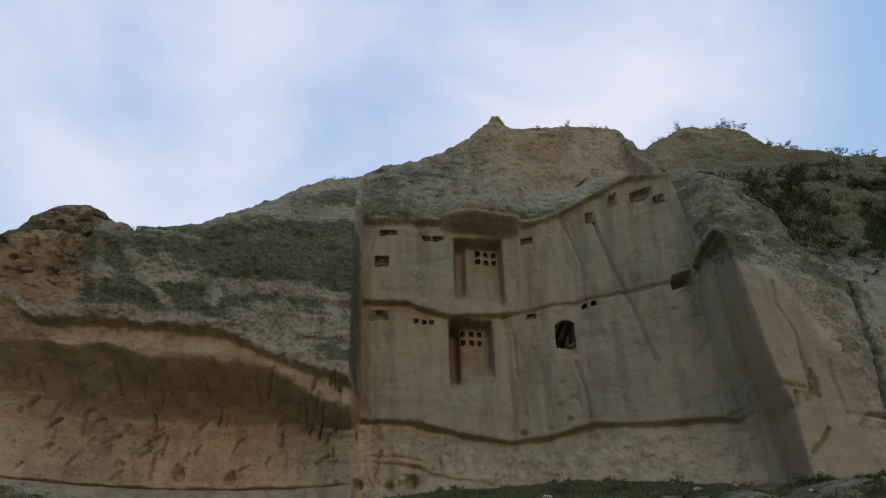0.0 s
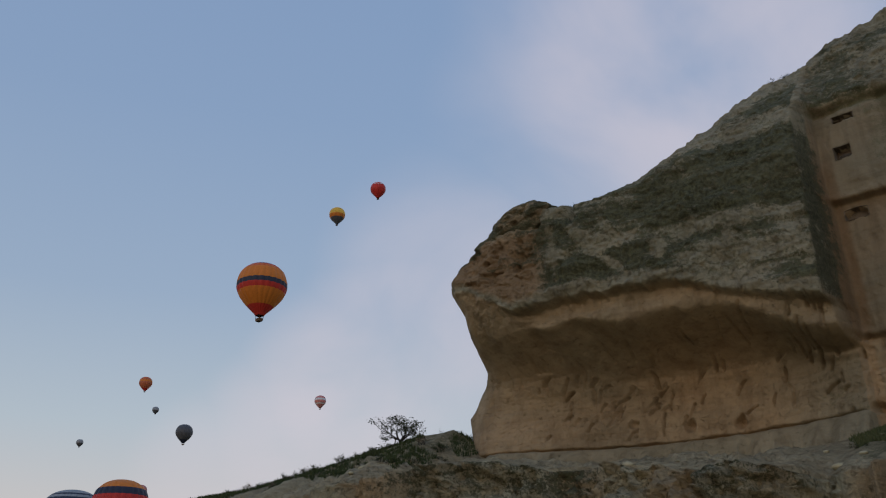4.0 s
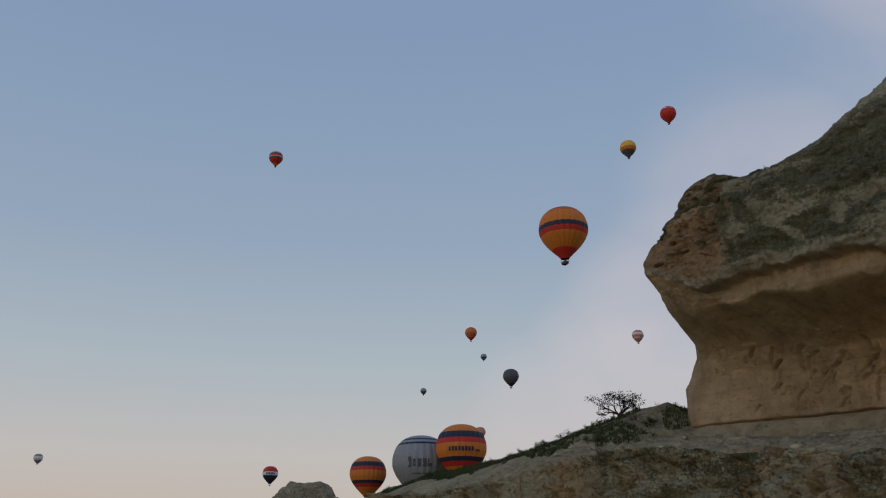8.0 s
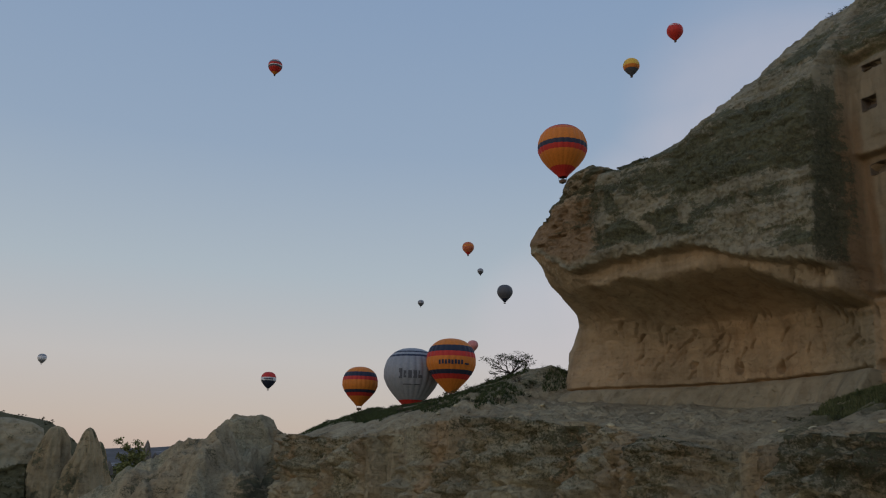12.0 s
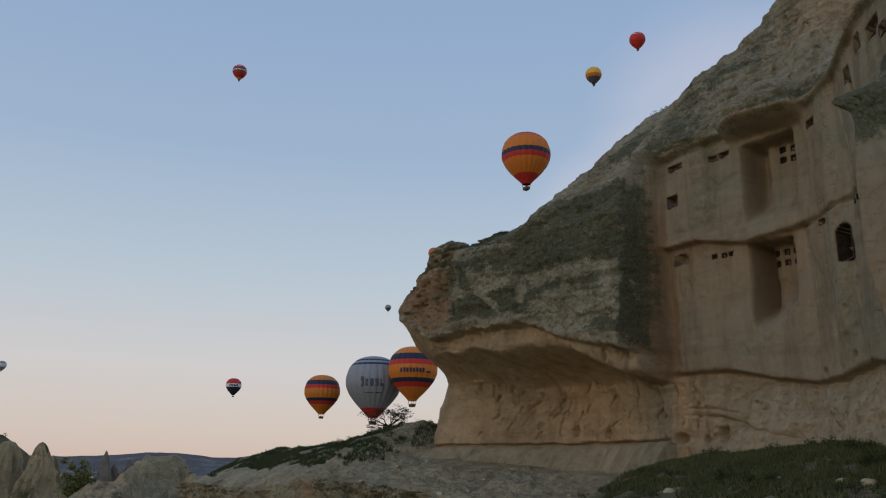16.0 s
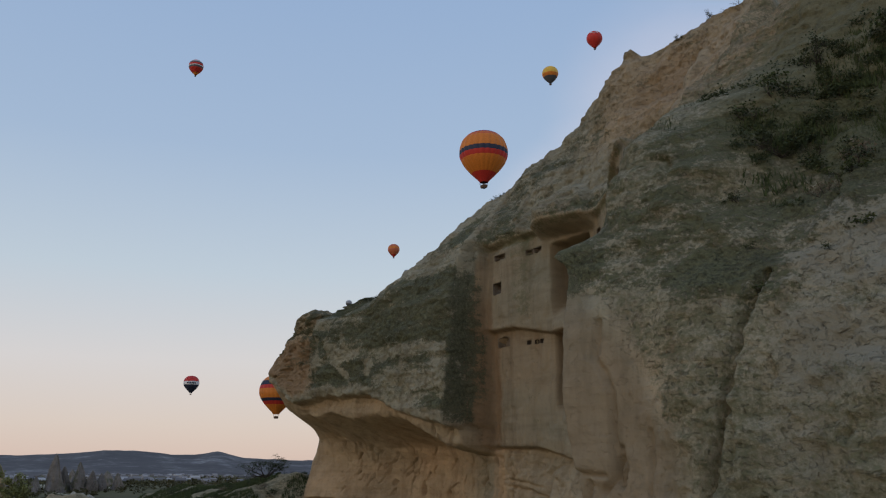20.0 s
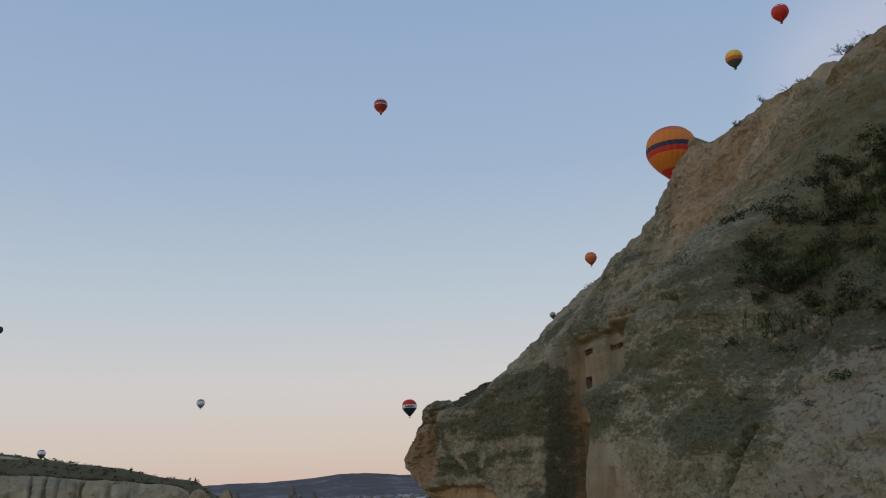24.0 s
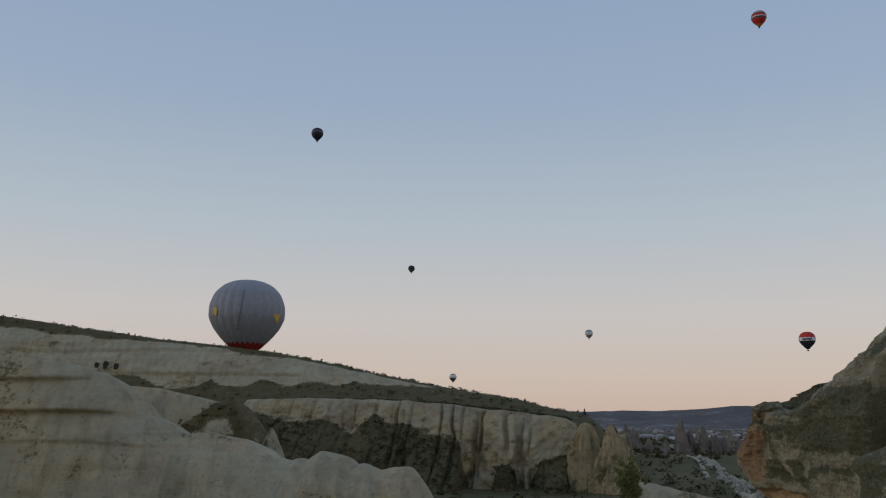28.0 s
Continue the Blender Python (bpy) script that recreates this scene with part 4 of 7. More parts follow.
# ---- ground ----
def shelf_edge(x):
    """Plan line of the brink of the rocky shelf."""
    edge = np.interp(x, [-80, -52, -46, -35, -22, -14, -7, 0, 8, 16, 30, 60], [10, 12, 14.5, 14, 13.6, 16, 17.2, 17.3, 16, 14.5, 13, 12])
    return edge + 0.9 * fbm(x * 0.25, 7.0, 0.0, 3) + 1.2 * np.abs(fbm(x * 0.55, 3.0, 0.0, 3)) + 0.30 * fbm(x * 2.2, 9.0, 0.0, 3) - 0.3


def shelf_top(x):
    return np.interp(x, [-80, -56, -50, -46, -42, -30, -22, -14, -7, -1, 4, 14, 30], [-12, -8, -5, -3.4, -2.6, -2.2, -2.4, -1.7, -2.3, -3.2, -3.0, -2.4, -2.4])


def ground_z(x, y):
    x, y = np.asarray(x, float), np.asarray(y, float)
    edge, top = shelf_edge(x), shelf_top(x)
    back = np.interp(x, [-80, -56, -48.5, -46, -42, -36, -30, -21.5, -18.5, -16.5, -12.4, -7.3, -2.7, 2, 8, 14, 30], [-14, -9, -2.6, -0.4, 0.4, 0.45, 0.75, 1.35, 1.5, 0.0, -0.8, -1.2, -1.4, -0.7, -0.4, -0.6, -0.5])
    by = np.interp(x, [-48, -42, -30, -20, -16, 75], [19, 21.9, 23.2, 22.2, 23.5, 24])
    u = (y - edge) / (by - edge)
    shelf = top + (back - top) * np.clip(u, 0, 1) ** 0.9 - 0.22 * np.clip(y - by, 0, 60) * (x < -17)
    floor = np.interp(x, [-3000, -900, -600, -420, -320, -240, -120, -60, -20, 60, 400], [-12, -10.5, -10.5, -15.5, -18, -17.5, -16, -13, -10.5, -9.6, -9])
    floor = floor + 0.6 * fbm(x * 0.02, y * 0.02, 1.0, 3) * np.clip(np.abs(x + 20) / 100, 0, 3)
    d = edge - y
    walled = smooth(-43, -41, x) * (1 - smooth(16, 18, x))
    drop = top - (top - floor - 1.2) * (smooth(-0.2, 3.2, d) * (1 - walled) + smooth(-1.2, 0.5, d) * walled) - 1.2 * smooth(3, 14, d)
    z = np.where(y > edge, shelf, drop)
    near = smooth(-75, -52, x) * (1 - smooth(70, 140, x)) * (1 - smooth(60, 110, y))
    z = z * near + floor * (1 - near)
    rough = smooth(-70, -50, x) * (1 - smooth(40, 60, x)) * (1 - smooth(40, 60, y)) * smooth(-10, 6, y)
    face = smooth(-0.6, 0.6, d) * (1 - smooth(4, 6, d)) * (1 - walled)
    rubble = smooth(-26, -18, x) * (1 - smooth(-4, 0, x)) * smooth(0.0, 1.0, y - edge) * (1 - smooth(4.5, 6.0, y - edge))
    z = z + rough * (0.10 * fbm(x * 0.7, y * 0.7, 2.0, 4) + rubble * (0.16 * fbm(x * 1.6, y * 1.9, 12.0, 5, 0.6) + 0.12 * np.abs(fbm(x * 2.8, y * 2.8, 15.0, 3))) + face * (0.9 * fbm(x * 0.7, y * 1.0, 6.0, 6, 0.62) - 0.5 * np.clip(0.25 - np.abs(fbm(x * 0.8, y * 0.3, 11.0, 3)), 0, 1) * 3 + 0.4 * fbm(x * 1.9, y * 1.9, 3.0, 4, 0.6) - 0.55 * np.abs(fbm(x * 1.3, y * 1.6, 23.0, 4, 0.55))))
    return z


def make_ground():
    xs = np.unique(np.concatenate([-np.geomspace(64, 4900, 46), np.linspace(-62, -26, 170), np.linspace(-25.8, 22, 330), np.linspace(22.5, 62, 50), np.geomspace(64, 4900, 26)]))
    ys = np.unique(np.concatenate([-np.geomspace(16, 4900, 44), np.linspace(-15, 8, 24), np.linspace(8.3, 25, 160), np.linspace(25.5, 50, 26), np.geomspace(52, 4900, 34)]))
    gx, gy = np.meshgrid(xs, ys, indexing="ij")
    gz = ground_z(gx, gy)
    zone = np.zeros((*gx.shape, 4), np.float32)
    zone[..., 3] = 1
    n = fbm(gx * 0.3, gy * 0.3, 8.0, 4)
    edge_d = gy - np.interp(gx, [-46, -35, -22, -14, -7, 0, 8, 16], [14.5, 14, 13.6, 16, 17.2, 17.3, 16, 14.5])
    zone[..., 0] = np.clip(0.36 + 0.2 * n, 0, 1) * (1 - 0.55 * smooth(0.5, 3.0, edge_d)) * smooth(-70, -50, gx)
    zone[..., 1] = np.clip(0.45 + 0.1 * n, 0, 1) * (1 - 0.4 * smooth(-1.0, 0.5, edge_d))
    zone[..., 2] = np.where(gx < -60, 0.95, np.where(gx < -17.5, smooth(1.5, 4.5, edge_d) * 0.8, 0.15 + 0.8 * smooth(-1.5, 0.5, gx) * smooth(0.5, 1.5, edge_d)))
    ob = mesh_ob("ground", np.stack([gx, gy, gz], -1).reshape(-1, 3), grid_faces(len(xs), len(ys)), SHELF, attrs={"zone": zone.reshape(-1, 4)})
    ob.data.materials.append(VALLEY)
    mid, mid_y = (gx[:-1, :-1] + gx[1:, 1:]) / 2, (gy[:-1, :-1] + gy[1:, 1:]) / 2
    ob.data.polygons.foreach_set("material_index", np.where((mid < -72) | (mid_y < 8), 1, 0).astype(np.int32).ravel())
    tagged(ob, "rocky shelf and valley floor of tuff with scrub", "ground", kind="structure")


make_ground()


# ---- far rocks ----
SCRUB_SPOTS = []


def ridge_ob(name, label, category, ys, crest_knots, x0, depth, base, mat, flute=0.0, seed=0.0, lean=0.35, moss=0.3, ochre=0.2, kind="", rows=44, flute_size=4.0, crest_rough=0.5, shelf=0.25, scrub_top=0.0, scrub_below=None, talus=0.0, wild=0.8, groove_like=False, ledges=()):
    """A rock wall that runs along y and faces +x: crest heights by y, fluted face, back slope."""
    ky, kz = [k[0] for k in crest_knots], [k[1] for k in crest_knots]
    back_rows = 8
    verts = np.zeros((len(ys), rows + back_rows, 3))
    zone = np.zeros((len(ys), rows + back_rows, 4), np.float32)
    zone[..., 3] = 1
    v = np.linspace(0, 1, rows)
    for i, y in enumerate(ys):
        zc = np.interp(y, ky, kz) + crest_rough * float(fbm(y / flute_size * 0.9, seed, 0.0, 4))
        z = base + v * (zc - base)
        f = np.abs(fbm(y / flute_size + 0.05 * fbm(y * 0.2, z * 0.1, seed, 2), z * 0.012, seed + 2.0, 3))
        if groove_like:
            f = np.clip(1 - np.abs(fbm(y / flute_size + 0.15 * fbm(y * 0.2, z * 0.1, seed, 2), z * 0.02, seed + 2.0, 3)) * 2.6, 0, 1) ** 1.3
        x = x0 + depth * ((1 - v) ** (1 / (1 + lean)) * 0.5) - flute * (0.35 + 0.65 * float(smooth(-90, -60, y))) * f * (0.35 + 0.65 * (1 - v) ** 0.5) + 0.12 * flute * fbm(y * 0.25, z * 0.35, seed, 4)
        x = x - shelf * depth * v ** 6
        for zl, dl, yl in ledges:
            line = zl + 0.5 * float(fbm(y * 0.06, seed + 8.0, 0.0, 2))
            x = x - dl * float(1 - smooth(yl, yl + 16, y)) * (1 - smooth(line - 0.5, line, z)) * np.exp(-np.clip(line - z, 0, 99) / 4.0)
        verts[i, :rows] = np.stack([x, np.full(rows, y), z], -1)
        for j in range(back_rows):
            s = (j + 1) / back_rows
            verts[i, rows + j] = (x[-1] - depth * 2.5 * s, y, zc - abs(zc - base) * 0.25 * s ** 2)
        n = fbm(y / 14.0, z / 7.0, seed + 5.0, 4)
        zone[i, :rows, 0] = np.clip(0.15 + 0.5 * n, 0, 1)
        zone[i, :rows, 1] = np.clip(ochre + 0.6 * n, 0, 1)
        green = moss * np.clip(0.8 + 0.8 * n, 0, 1.3)
        if scrub_top:
            strip = scrub_top(y) if callable(scrub_top) else scrub_top
            green = np.maximum(green, 1.2 * smooth(zc - strip, zc - 0.6 * strip, z + min(1.2, 0.3 * strip) * n))
        if scrub_below is not None:
            line = scrub_below(y, zc)
            green = np.maximum(green, 1.2 * (1 - smooth(line - 1.0, line + 1.0, z + 2.5 * n)))
            x = x + talus * np.clip((line - z), 0, 60)
            verts[i, :rows, 0] = x
        zone[i, :rows, 2] = green
        zone[i, rows:, 2] = 1.0 if scrub_top else 0.3
        zone[i, :, 3] = wild
        if scrub_top or scrub_below is not None:
            SCRUB_SPOTS.extend(verts[i, k] for k in np.nonzero(green > 1.0)[0])
    ob = mesh_ob(name, verts.reshape(-1, 3), grid_faces(len(ys), rows + back_rows), mat, attrs={"zone": zone.reshape(-1, 4)})
    return tagged(ob, label, category, kind=kind)


def cone_rock(name, label, x, y, base, top, rx, ry, mat, seed, power=0.8, ochre=0.3, category="rock", moss=0.1, blunt=0.08, rugged=0.10, lichen=0.3):
    """A fairy chimney or knob: a leaning, furrowed cone."""
    nu, nv = 84, 46
    a = np.linspace(0, 2 * math.pi, nu, endpoint=False)
    v = np.linspace(0, 1, nv)
    ga, gv = np.meshgrid(a, v, indexing="ij")
    r = np.maximum((1 - gv) ** power, blunt * np.sqrt(np.maximum(1 - gv, 0)) * 3) * (1 + 0.22 * fbm(np.cos(ga) * 1.6 + seed, np.sin(ga) * 1.6, gv * 1.5, 4)) * (gv < 0.999)
    r = r * (1 - 0.20 * np.clip(0.5 - np.abs(fbm(np.cos(ga) * 3.0 + seed, np.sin(ga) * 3.0, gv * 0.6, 3)) * 1.6, 0, 1)) * (1 + rugged * fbm(np.cos(ga) * 5 - seed, np.sin(ga) * 5, gv * 6, 4, 0.6))
    wob = 0.10 * fbm(gv * 2.0, seed, 0.0, 2)
    vx = x + rx * (r * np.cos(ga) + wob)
    vy = y + ry * (r * np.sin(ga) + wob)
    vz = base + (top - base) * (gv + 0.03 * fbm(np.cos(ga) * 3, np.sin(ga) * 3, seed + gv * 4, 3) * (1 - gv))
    zone = np.zeros((nu, nv, 4), np.float32)
    n = fbm(np.cos(ga) * 1.5, np.sin(ga) * 1.5, gv * 3 + seed, 4)
    zone[..., 0], zone[..., 1], zone[..., 2], zone[..., 3] = np.clip(lichen + 0.6 * n, 0, 1), np.clip(ochre + 0.4 * n, 0, 1), moss, 1
    ob = mesh_ob(name, np.stack([vx, vy, vz], -1).reshape(-1, 3), grid_faces(nu, nv, True), mat, attrs={"zone": zone.reshape(-1, 4)})
    return tagged(ob, label, category)


# the steep front of the shelf: fissured, fluted tuff with a crumbling rim
def shelf_cliff():
    xs = np.linspace(-42.5, 17.5, 560)
    nv, back = 120, 12
    rgf = random.Random(14)
    fissures = [(-20.2, 0.16, 0.9, 0.75), (-33.0, 0.2, 0.8, 0.9), (-27.3, 0.14, 0.5, 0.6), (-12.6, 0.12, 0.5, 0.5), (-4.4, 0.14, 0.45, 0.6), (1.8, 0.12, 0.5, 0.7)]
    fissures += [(rgf.uniform(-41, 15), rgf.uniform(0.06, 0.14), rgf.uniform(0.2, 0.5), rgf.uniform(0.3, 0.9)) for _ in range(26)]
    verts = np.zeros((len(xs), nv + back, 3))
    zone = np.zeros((len(xs), nv + back, 4), np.float32)
    v = np.linspace(0, 1, nv)
    for i, x in enumerate(xs):
        edge, top = float(shelf_edge(x)), float(shelf_top(x)) + 0.12 * float(fbm(x * 1.4, 4.0, 0.0, 4))
        z = -12.0 + v * (top + 12.0)
        h = top - z
        out = 0.30 + 2.2 * (np.clip(h, 0, 9) / 9) ** 1.2
        warp = 0.5 * fbm(x * 0.3, z * 0.3, 1.0, 3)
        flute = np.abs(fbm(x * 0.75 + warp, z * 0.10, 6.0, 3))
        relief = 0.55 * fbm(x * 0.33, z * 0.22, 3.0, 4) - 0.75 * flute + 0.40 * fbm(x * 1.9, z * 1.5, 5.0, 5, 0.62) + 0.24 * fbm(x * 4.5, z * 3.5, 8.0, 4, 0.62)
        shelfy = fbm(x * 0.12, z * 1.1 + warp, 9.0, 3)
        relief = relief + 0.22 * np.clip(shelfy * 2.5, -1, 1)
        relief = relief + 0.22 * fbm(x * 3.0, z * 3.0, 13.0, 4, 0.6) * np.exp(-((h / 1.2) ** 2)) + 0.3
        for fx, fw, fd, fl in fissures:
            if abs(x - fx) < 1.2:
                line = fx + 0.25 * fbm(z * 0.7, fx, 0.0, 3)
                relief = relief - fd * np.exp(-(((x - line) / fw) ** 2)) * (1 - smooth(fl * 6, fl * 6 + 1.5, h)) * smooth(0.05, 0.5, h)
        relief = relief - 0.3 * np.exp(-(((h - 2.9 - 0.5 * float(fbm(x * 0.2, 2.0, 0.0, 3))) / 0.12) ** 2)) * float(smooth(-0.1, 0.3, fbm(x * 0.3, 5.5, 0.0, 2)))
        y = edge - out - np.maximum(relief, -out + 0.1)
        verts[i, :nv] = np.stack([np.full(nv, x), y, z], -1)
        ends = float(smooth(-42.5, -41.0, x) * (1 - smooth(16.0, 17.5, x)))
        for j in range(back):
            u = (j + 1) / back
            yy = y[-1] + (edge + 1.6 - y[-1]) * u
            verts[i, nv + j] = (x, yy, top * (1 - smooth(0.2, 0.8, u)) + (float(ground_z(x, max(yy, edge + 0.02))) + 0.05 - 0.3 * u ** 4) * smooth(0.2, 0.8, u) + 0.07 * float(fbm(x * 2.5, yy * 2.5, 3.0, 3)) * math.sin(math.pi * u))
        verts[i, :, 2] -= 3.0 * (1 - ends)
        n = fbm(x * 0.35, z * 0.3, 18.0, 4)
        n2 = fbm(x * 0.9, z * 0.12, 27.0, 3)
        zone[i, :nv, 0] = np.clip(0.02 + 0.35 * n + 0.38 * np.exp(-((h / 1.0) ** 2)) + 0.25 * np.clip(flute * -4 + 0.6, 0, 1), 0, 0.8)
        zone[i, :nv, 1] = np.clip(0.34 + 0.8 * n2, 0, 0.95)
        zone[i, :nv, 2] = np.clip(0.20 + 0.5 * n - 0.3 * n2 + 0.25 * float(smooth(-14, -4, x)), 0, 0.7)
        zone[i, nv:, 0], zone[i, nv:, 1], zone[i, nv:, 2] = 0.30, 0.25, 0.45
    zone[..., 3] = 0.9
    ob = mesh_ob("shelf_cliff", verts.reshape(-1, 3), grid_faces(len(xs), nv + back)[:, ::-1], SHELF, attrs={"zone": zone.reshape(-1, 4)})
    tagged(ob, "steep fissured tuff front of the rocky shelf", "cliff", kind="structure")


shelf_cliff()


# the flat-topped knob, its peak, saddle and spurs beyond the shelf
def rock_knob():
    xs, ys = np.linspace(-64, -29, 230), np.linspace(-2, 24, 190)
    gx, gy = np.meshgrid(xs, ys, indexing="ij")
    warp_x = gx + 0.8 * fbm(gx * 0.4, gy * 0.4, 2.0, 5)
    warp_y = gy + 0.8 * fbm(gx * 0.35, gy * 0.35, 7.0, 4)
    z = np.full(gx.shape, -13.0)
    # crest lines: ends, half width, slope of the flanks
    for (xa, ya, za), (xb, yb, zb), wide, fall in [((-44.5, 12.4, -0.75), (-44.9, 13.5, -0.25), 0.45, 2.0), ((-44.9, 13.5, -0.25), (-45.4, 14.9, -0.3), 0.5, 2.4), ((-45.3, 15.0, -1.1), (-40.3, 16.4, -2.6), 0.25, 1.3), ((-44.4, 11.6, -1.7), (-44.6, 8.0, -4.2), 0.2, 1.15), ((-44.6, 8.0, -4.2), (-46.0, 2.0, -8.5), 0.3, 1.1),
                                                   ((-41.6, 10.5, -0.9), (-41.7, 10.7, -1.0), 0.12, 1.7), ((-41.8, 10.2, -1.7), (-43.0, 7.2, -3.4), 0.25, 1.2), ((-43.0, 7.2, -3.4), (-44.5, 3.0, -5.6), 0.3, 1.1), ((-41.5, 10.6, -1.9), (-36.5, 8.6, -6.0), 0.2, 1.2), ((-44.6, 12.0, -1.2), (-41.5, 10.6, -2.2), 0.2, 1.6), ((-43.0, 13.0, -2.6), (-37.0, 11.8, -5.6), 0.2, 1.35), ((-40.3, 16.4, -2.7), (-33.5, 13.2, -5.2), 0.2, 1.4), ((-33.5, 13.2, -5.2), (-30.5, 11.0, -9.0), 0.2, 1.4), ((-45.0, 15.0, -2.0), (-54.0, 16.5, -7.5), 0.4, 1.0)]:
        ex, ey = xb - xa, yb - ya
        t = np.clip(((warp_x - xa) * ex + (warp_y - ya) * ey) / (ex * ex + ey * ey), 0, 1)
        dist = np.hypot(warp_x - xa - t * ex, warp_y - ya - t * ey)
        z = np.maximum(z, za + (zb - za) * t - fall * np.maximum(dist - wide, 0) ** 0.95)
    low = smooth(-0.2, -1.6, z)
    z = z + low * (0.7 * fbm(gx * 0.5, gy * 0.5, 3.0, 4) - 0.55 * np.clip(0.3 - np.abs(fbm(gx * 0.7, gy * 0.7, 5.0, 3)), 0, 1) * 2) + 0.16 * fbm(gx * 1.1, gy * 1.1, 9.0, 5, 0.62)
    rim = smooth(0, 0.08, (gx - xs[0]) / 35) * smooth(0, 0.06, (xs[-1] - gx) / 35) * smooth(0, 0.08, (gy - ys[0]) / 26) * smooth(0, 0.05, (ys[-1] - gy) / 26)
    z = z * rim - 14.0 * (1 - rim)
    zone = np.zeros((*gx.shape, 4), np.float32)
    n = fbm(gx * 0.35, gy * 0.35, 12.0, 4)
    zone[..., 0] = np.clip(0.25 + 0.7 * n + 0.6 * np.exp(-(((gx + 37) / 2.5) ** 2) - (((gy - 14) / 2.0) ** 2)), 0, 1)
    zone[..., 1] = np.clip(0.4 + 0.4 * n, 0, 0.8)
    zone[..., 2] = np.clip(0.25 - 0.5 * n, 0, 0.6)
    zone[..., 3] = 0.9
    tagged(mesh_ob("outcrop", np.stack([gx, gy, z], -1).reshape(-1, 3), grid_faces(len(xs), len(ys)), SHELF, attrs={"zone": zone.reshape(-1, 4)}), "flat-topped rock outcrop with a small peak and furrowed spurs", "rock")


rock_knob()


def along(knots):
    """A height that follows knots of (y, z)."""
    return lambda y: float(np.interp(y, [k[0] for k in knots], [k[1] for k in knots]))


# pale rock across the valley
FG = [(-140, 27), (-103.0, 22.4), (-91.3, 20.2), (-85.5, 19.2), (-79.7, 17.3), (-76.8, 15.8), (-74.9, 14.0), (-73.6, 11.4), (-72.9, 10.1), (-69.0, 9.4), (-66.8, 8.4), (-65.4, 7.1), (-62.3, 6.3), (-58.0, 6.7), (-55.9, 6.2), (-51.5, 5.5), (-47.8, 4.0), (-45.0, 2.3),
      (-41.9, 1.8), (-40.4, 2.4), (-38.8, 2.0), (-36.3, 3.6), (-32.1, 2.7), (-30.3, 0.9), (-28.5, 1.5), (-25.4, 0.2), (-22.9, 0.9), (-20.3, 1.1), (-18.8, -1.0), (-17.7, -3.5), (-17.0, -8), (-15.5, -20)]
ridge_ob("pale_rock", "large smooth pale rock with a scalloped crest", "rock", np.concatenate([np.linspace(-140, -76, 170), np.linspace(-75.8, -15.5, 300)]), FG, -104.5, 9, -24, PALE, 1.6, 2.0, 0.6, 0.22, 0.14, flute_size=6.0, crest_rough=0.12, shelf=0.6, rows=110, wild=0.38, ledges=((16.6, 1.6, -92), (10.5, 2.0, -84), (5.0, 0.5, -72)))
cone_rock("fairy_chimney", "pale pointed rock behind the pale crest", -135, -54.3, -18, 7.4, 7, 7.6, PALE, 4.4, 0.75, 0.1)

# mesa of fluted tuff and its cones
MESA_TOP = [(-153.1, -7.4), (-149.9, 4.0), (-145.2, 12.9), (-141.0, 18.3), (-125.5, 18.9), (-88.4, 18.8), (-65.0, 18.0), (-52.1, 17.3), (-36.7, 15.6), (-13.9, 13.3), (6.0, 10.8), (10.4, 8.6), (12.5, -5), (13.5, -18)]
MESA_FOOT = along([(-150, -5), (-144.4, 3.5), (-140.9, 9.0), (-134.7, 13.4), (-121.6, 12.4), (-100.8, 9.1), (-87.9, 5.3), (-79, 12.0), (-70, 8.5), (-60.2, 6.1), (-50.2, 5.7), (-39.0, 1.5), (-35.8, -20.2), (-26, -20), (-23, -9), (-18, -8), (-15, -20), (-9.8, -19.8), (-4.9, -8.1), (5.9, -5.6), (8.1, -21.3)])
ridge_ob("mesa", "flat-topped mesa with a fluted pale cliff above dark scrub", "mesa", np.linspace(-153, 13.5, 460), MESA_TOP, -334, 22, -20, MESA, 7.5, 5.0, 0.5, 0.22, 0.25, flute_size=6.5, crest_rough=0.35, rows=80, wild=0.6, groove_like=True,
         scrub_below=lambda y, zc: MESA_FOOT(y), talus=1.3)
for cx, cy, top, rx, ry, s, spread in [(-322, 14.5, 9.2, 9, 9.5, 1.0, 0.42), (-312, 24.0, 8.7, 9, 9.0, 2.0, 0.55), (-345, 31.5, 4.8, 8, 7, 3.0, 0.55)]:
    cone_rock("fairy_chimney", "tall pointed fairy chimney of buff tuff", cx, cy, -20, top, rx, ry, MESA, s, spread, 0.65, "fairy chimney", blunt=0.10)
HILL_TOP = [(-430, 84), (-340.9, 69.7), (-288.7, 63.0), (-254.6, 58.1), (-221.1, 53.3), (-188.4, 50.2), (-156.1, 46.1), (-140.2, 43.4), (-124.4, 40.4), (-93.1, 33.5), (-65.6, 28.6), (-44.5, 24.8), (-17.8, 20.6), (-3.1, 16.3), (14.3, 13.4), (24, 6), (36, -8)]
HILL_STRIP = along([(-430, 12), (-285, 7.5), (-251, 4.8), (-218, 3.4), (-186, 2.8), (-154, 3.0), (-122, 1.8), (-92, 1.2), (-65, 1.0)])
HILL_BELT = along([(-430, 20), (-277, 24), (-240, 34), (-214, 28.7), (-188, 27), (-136, 27.5), (-121, 29.0), (-91, 28.9), (-66, 28.4), (-44, 30), (40, 30)])
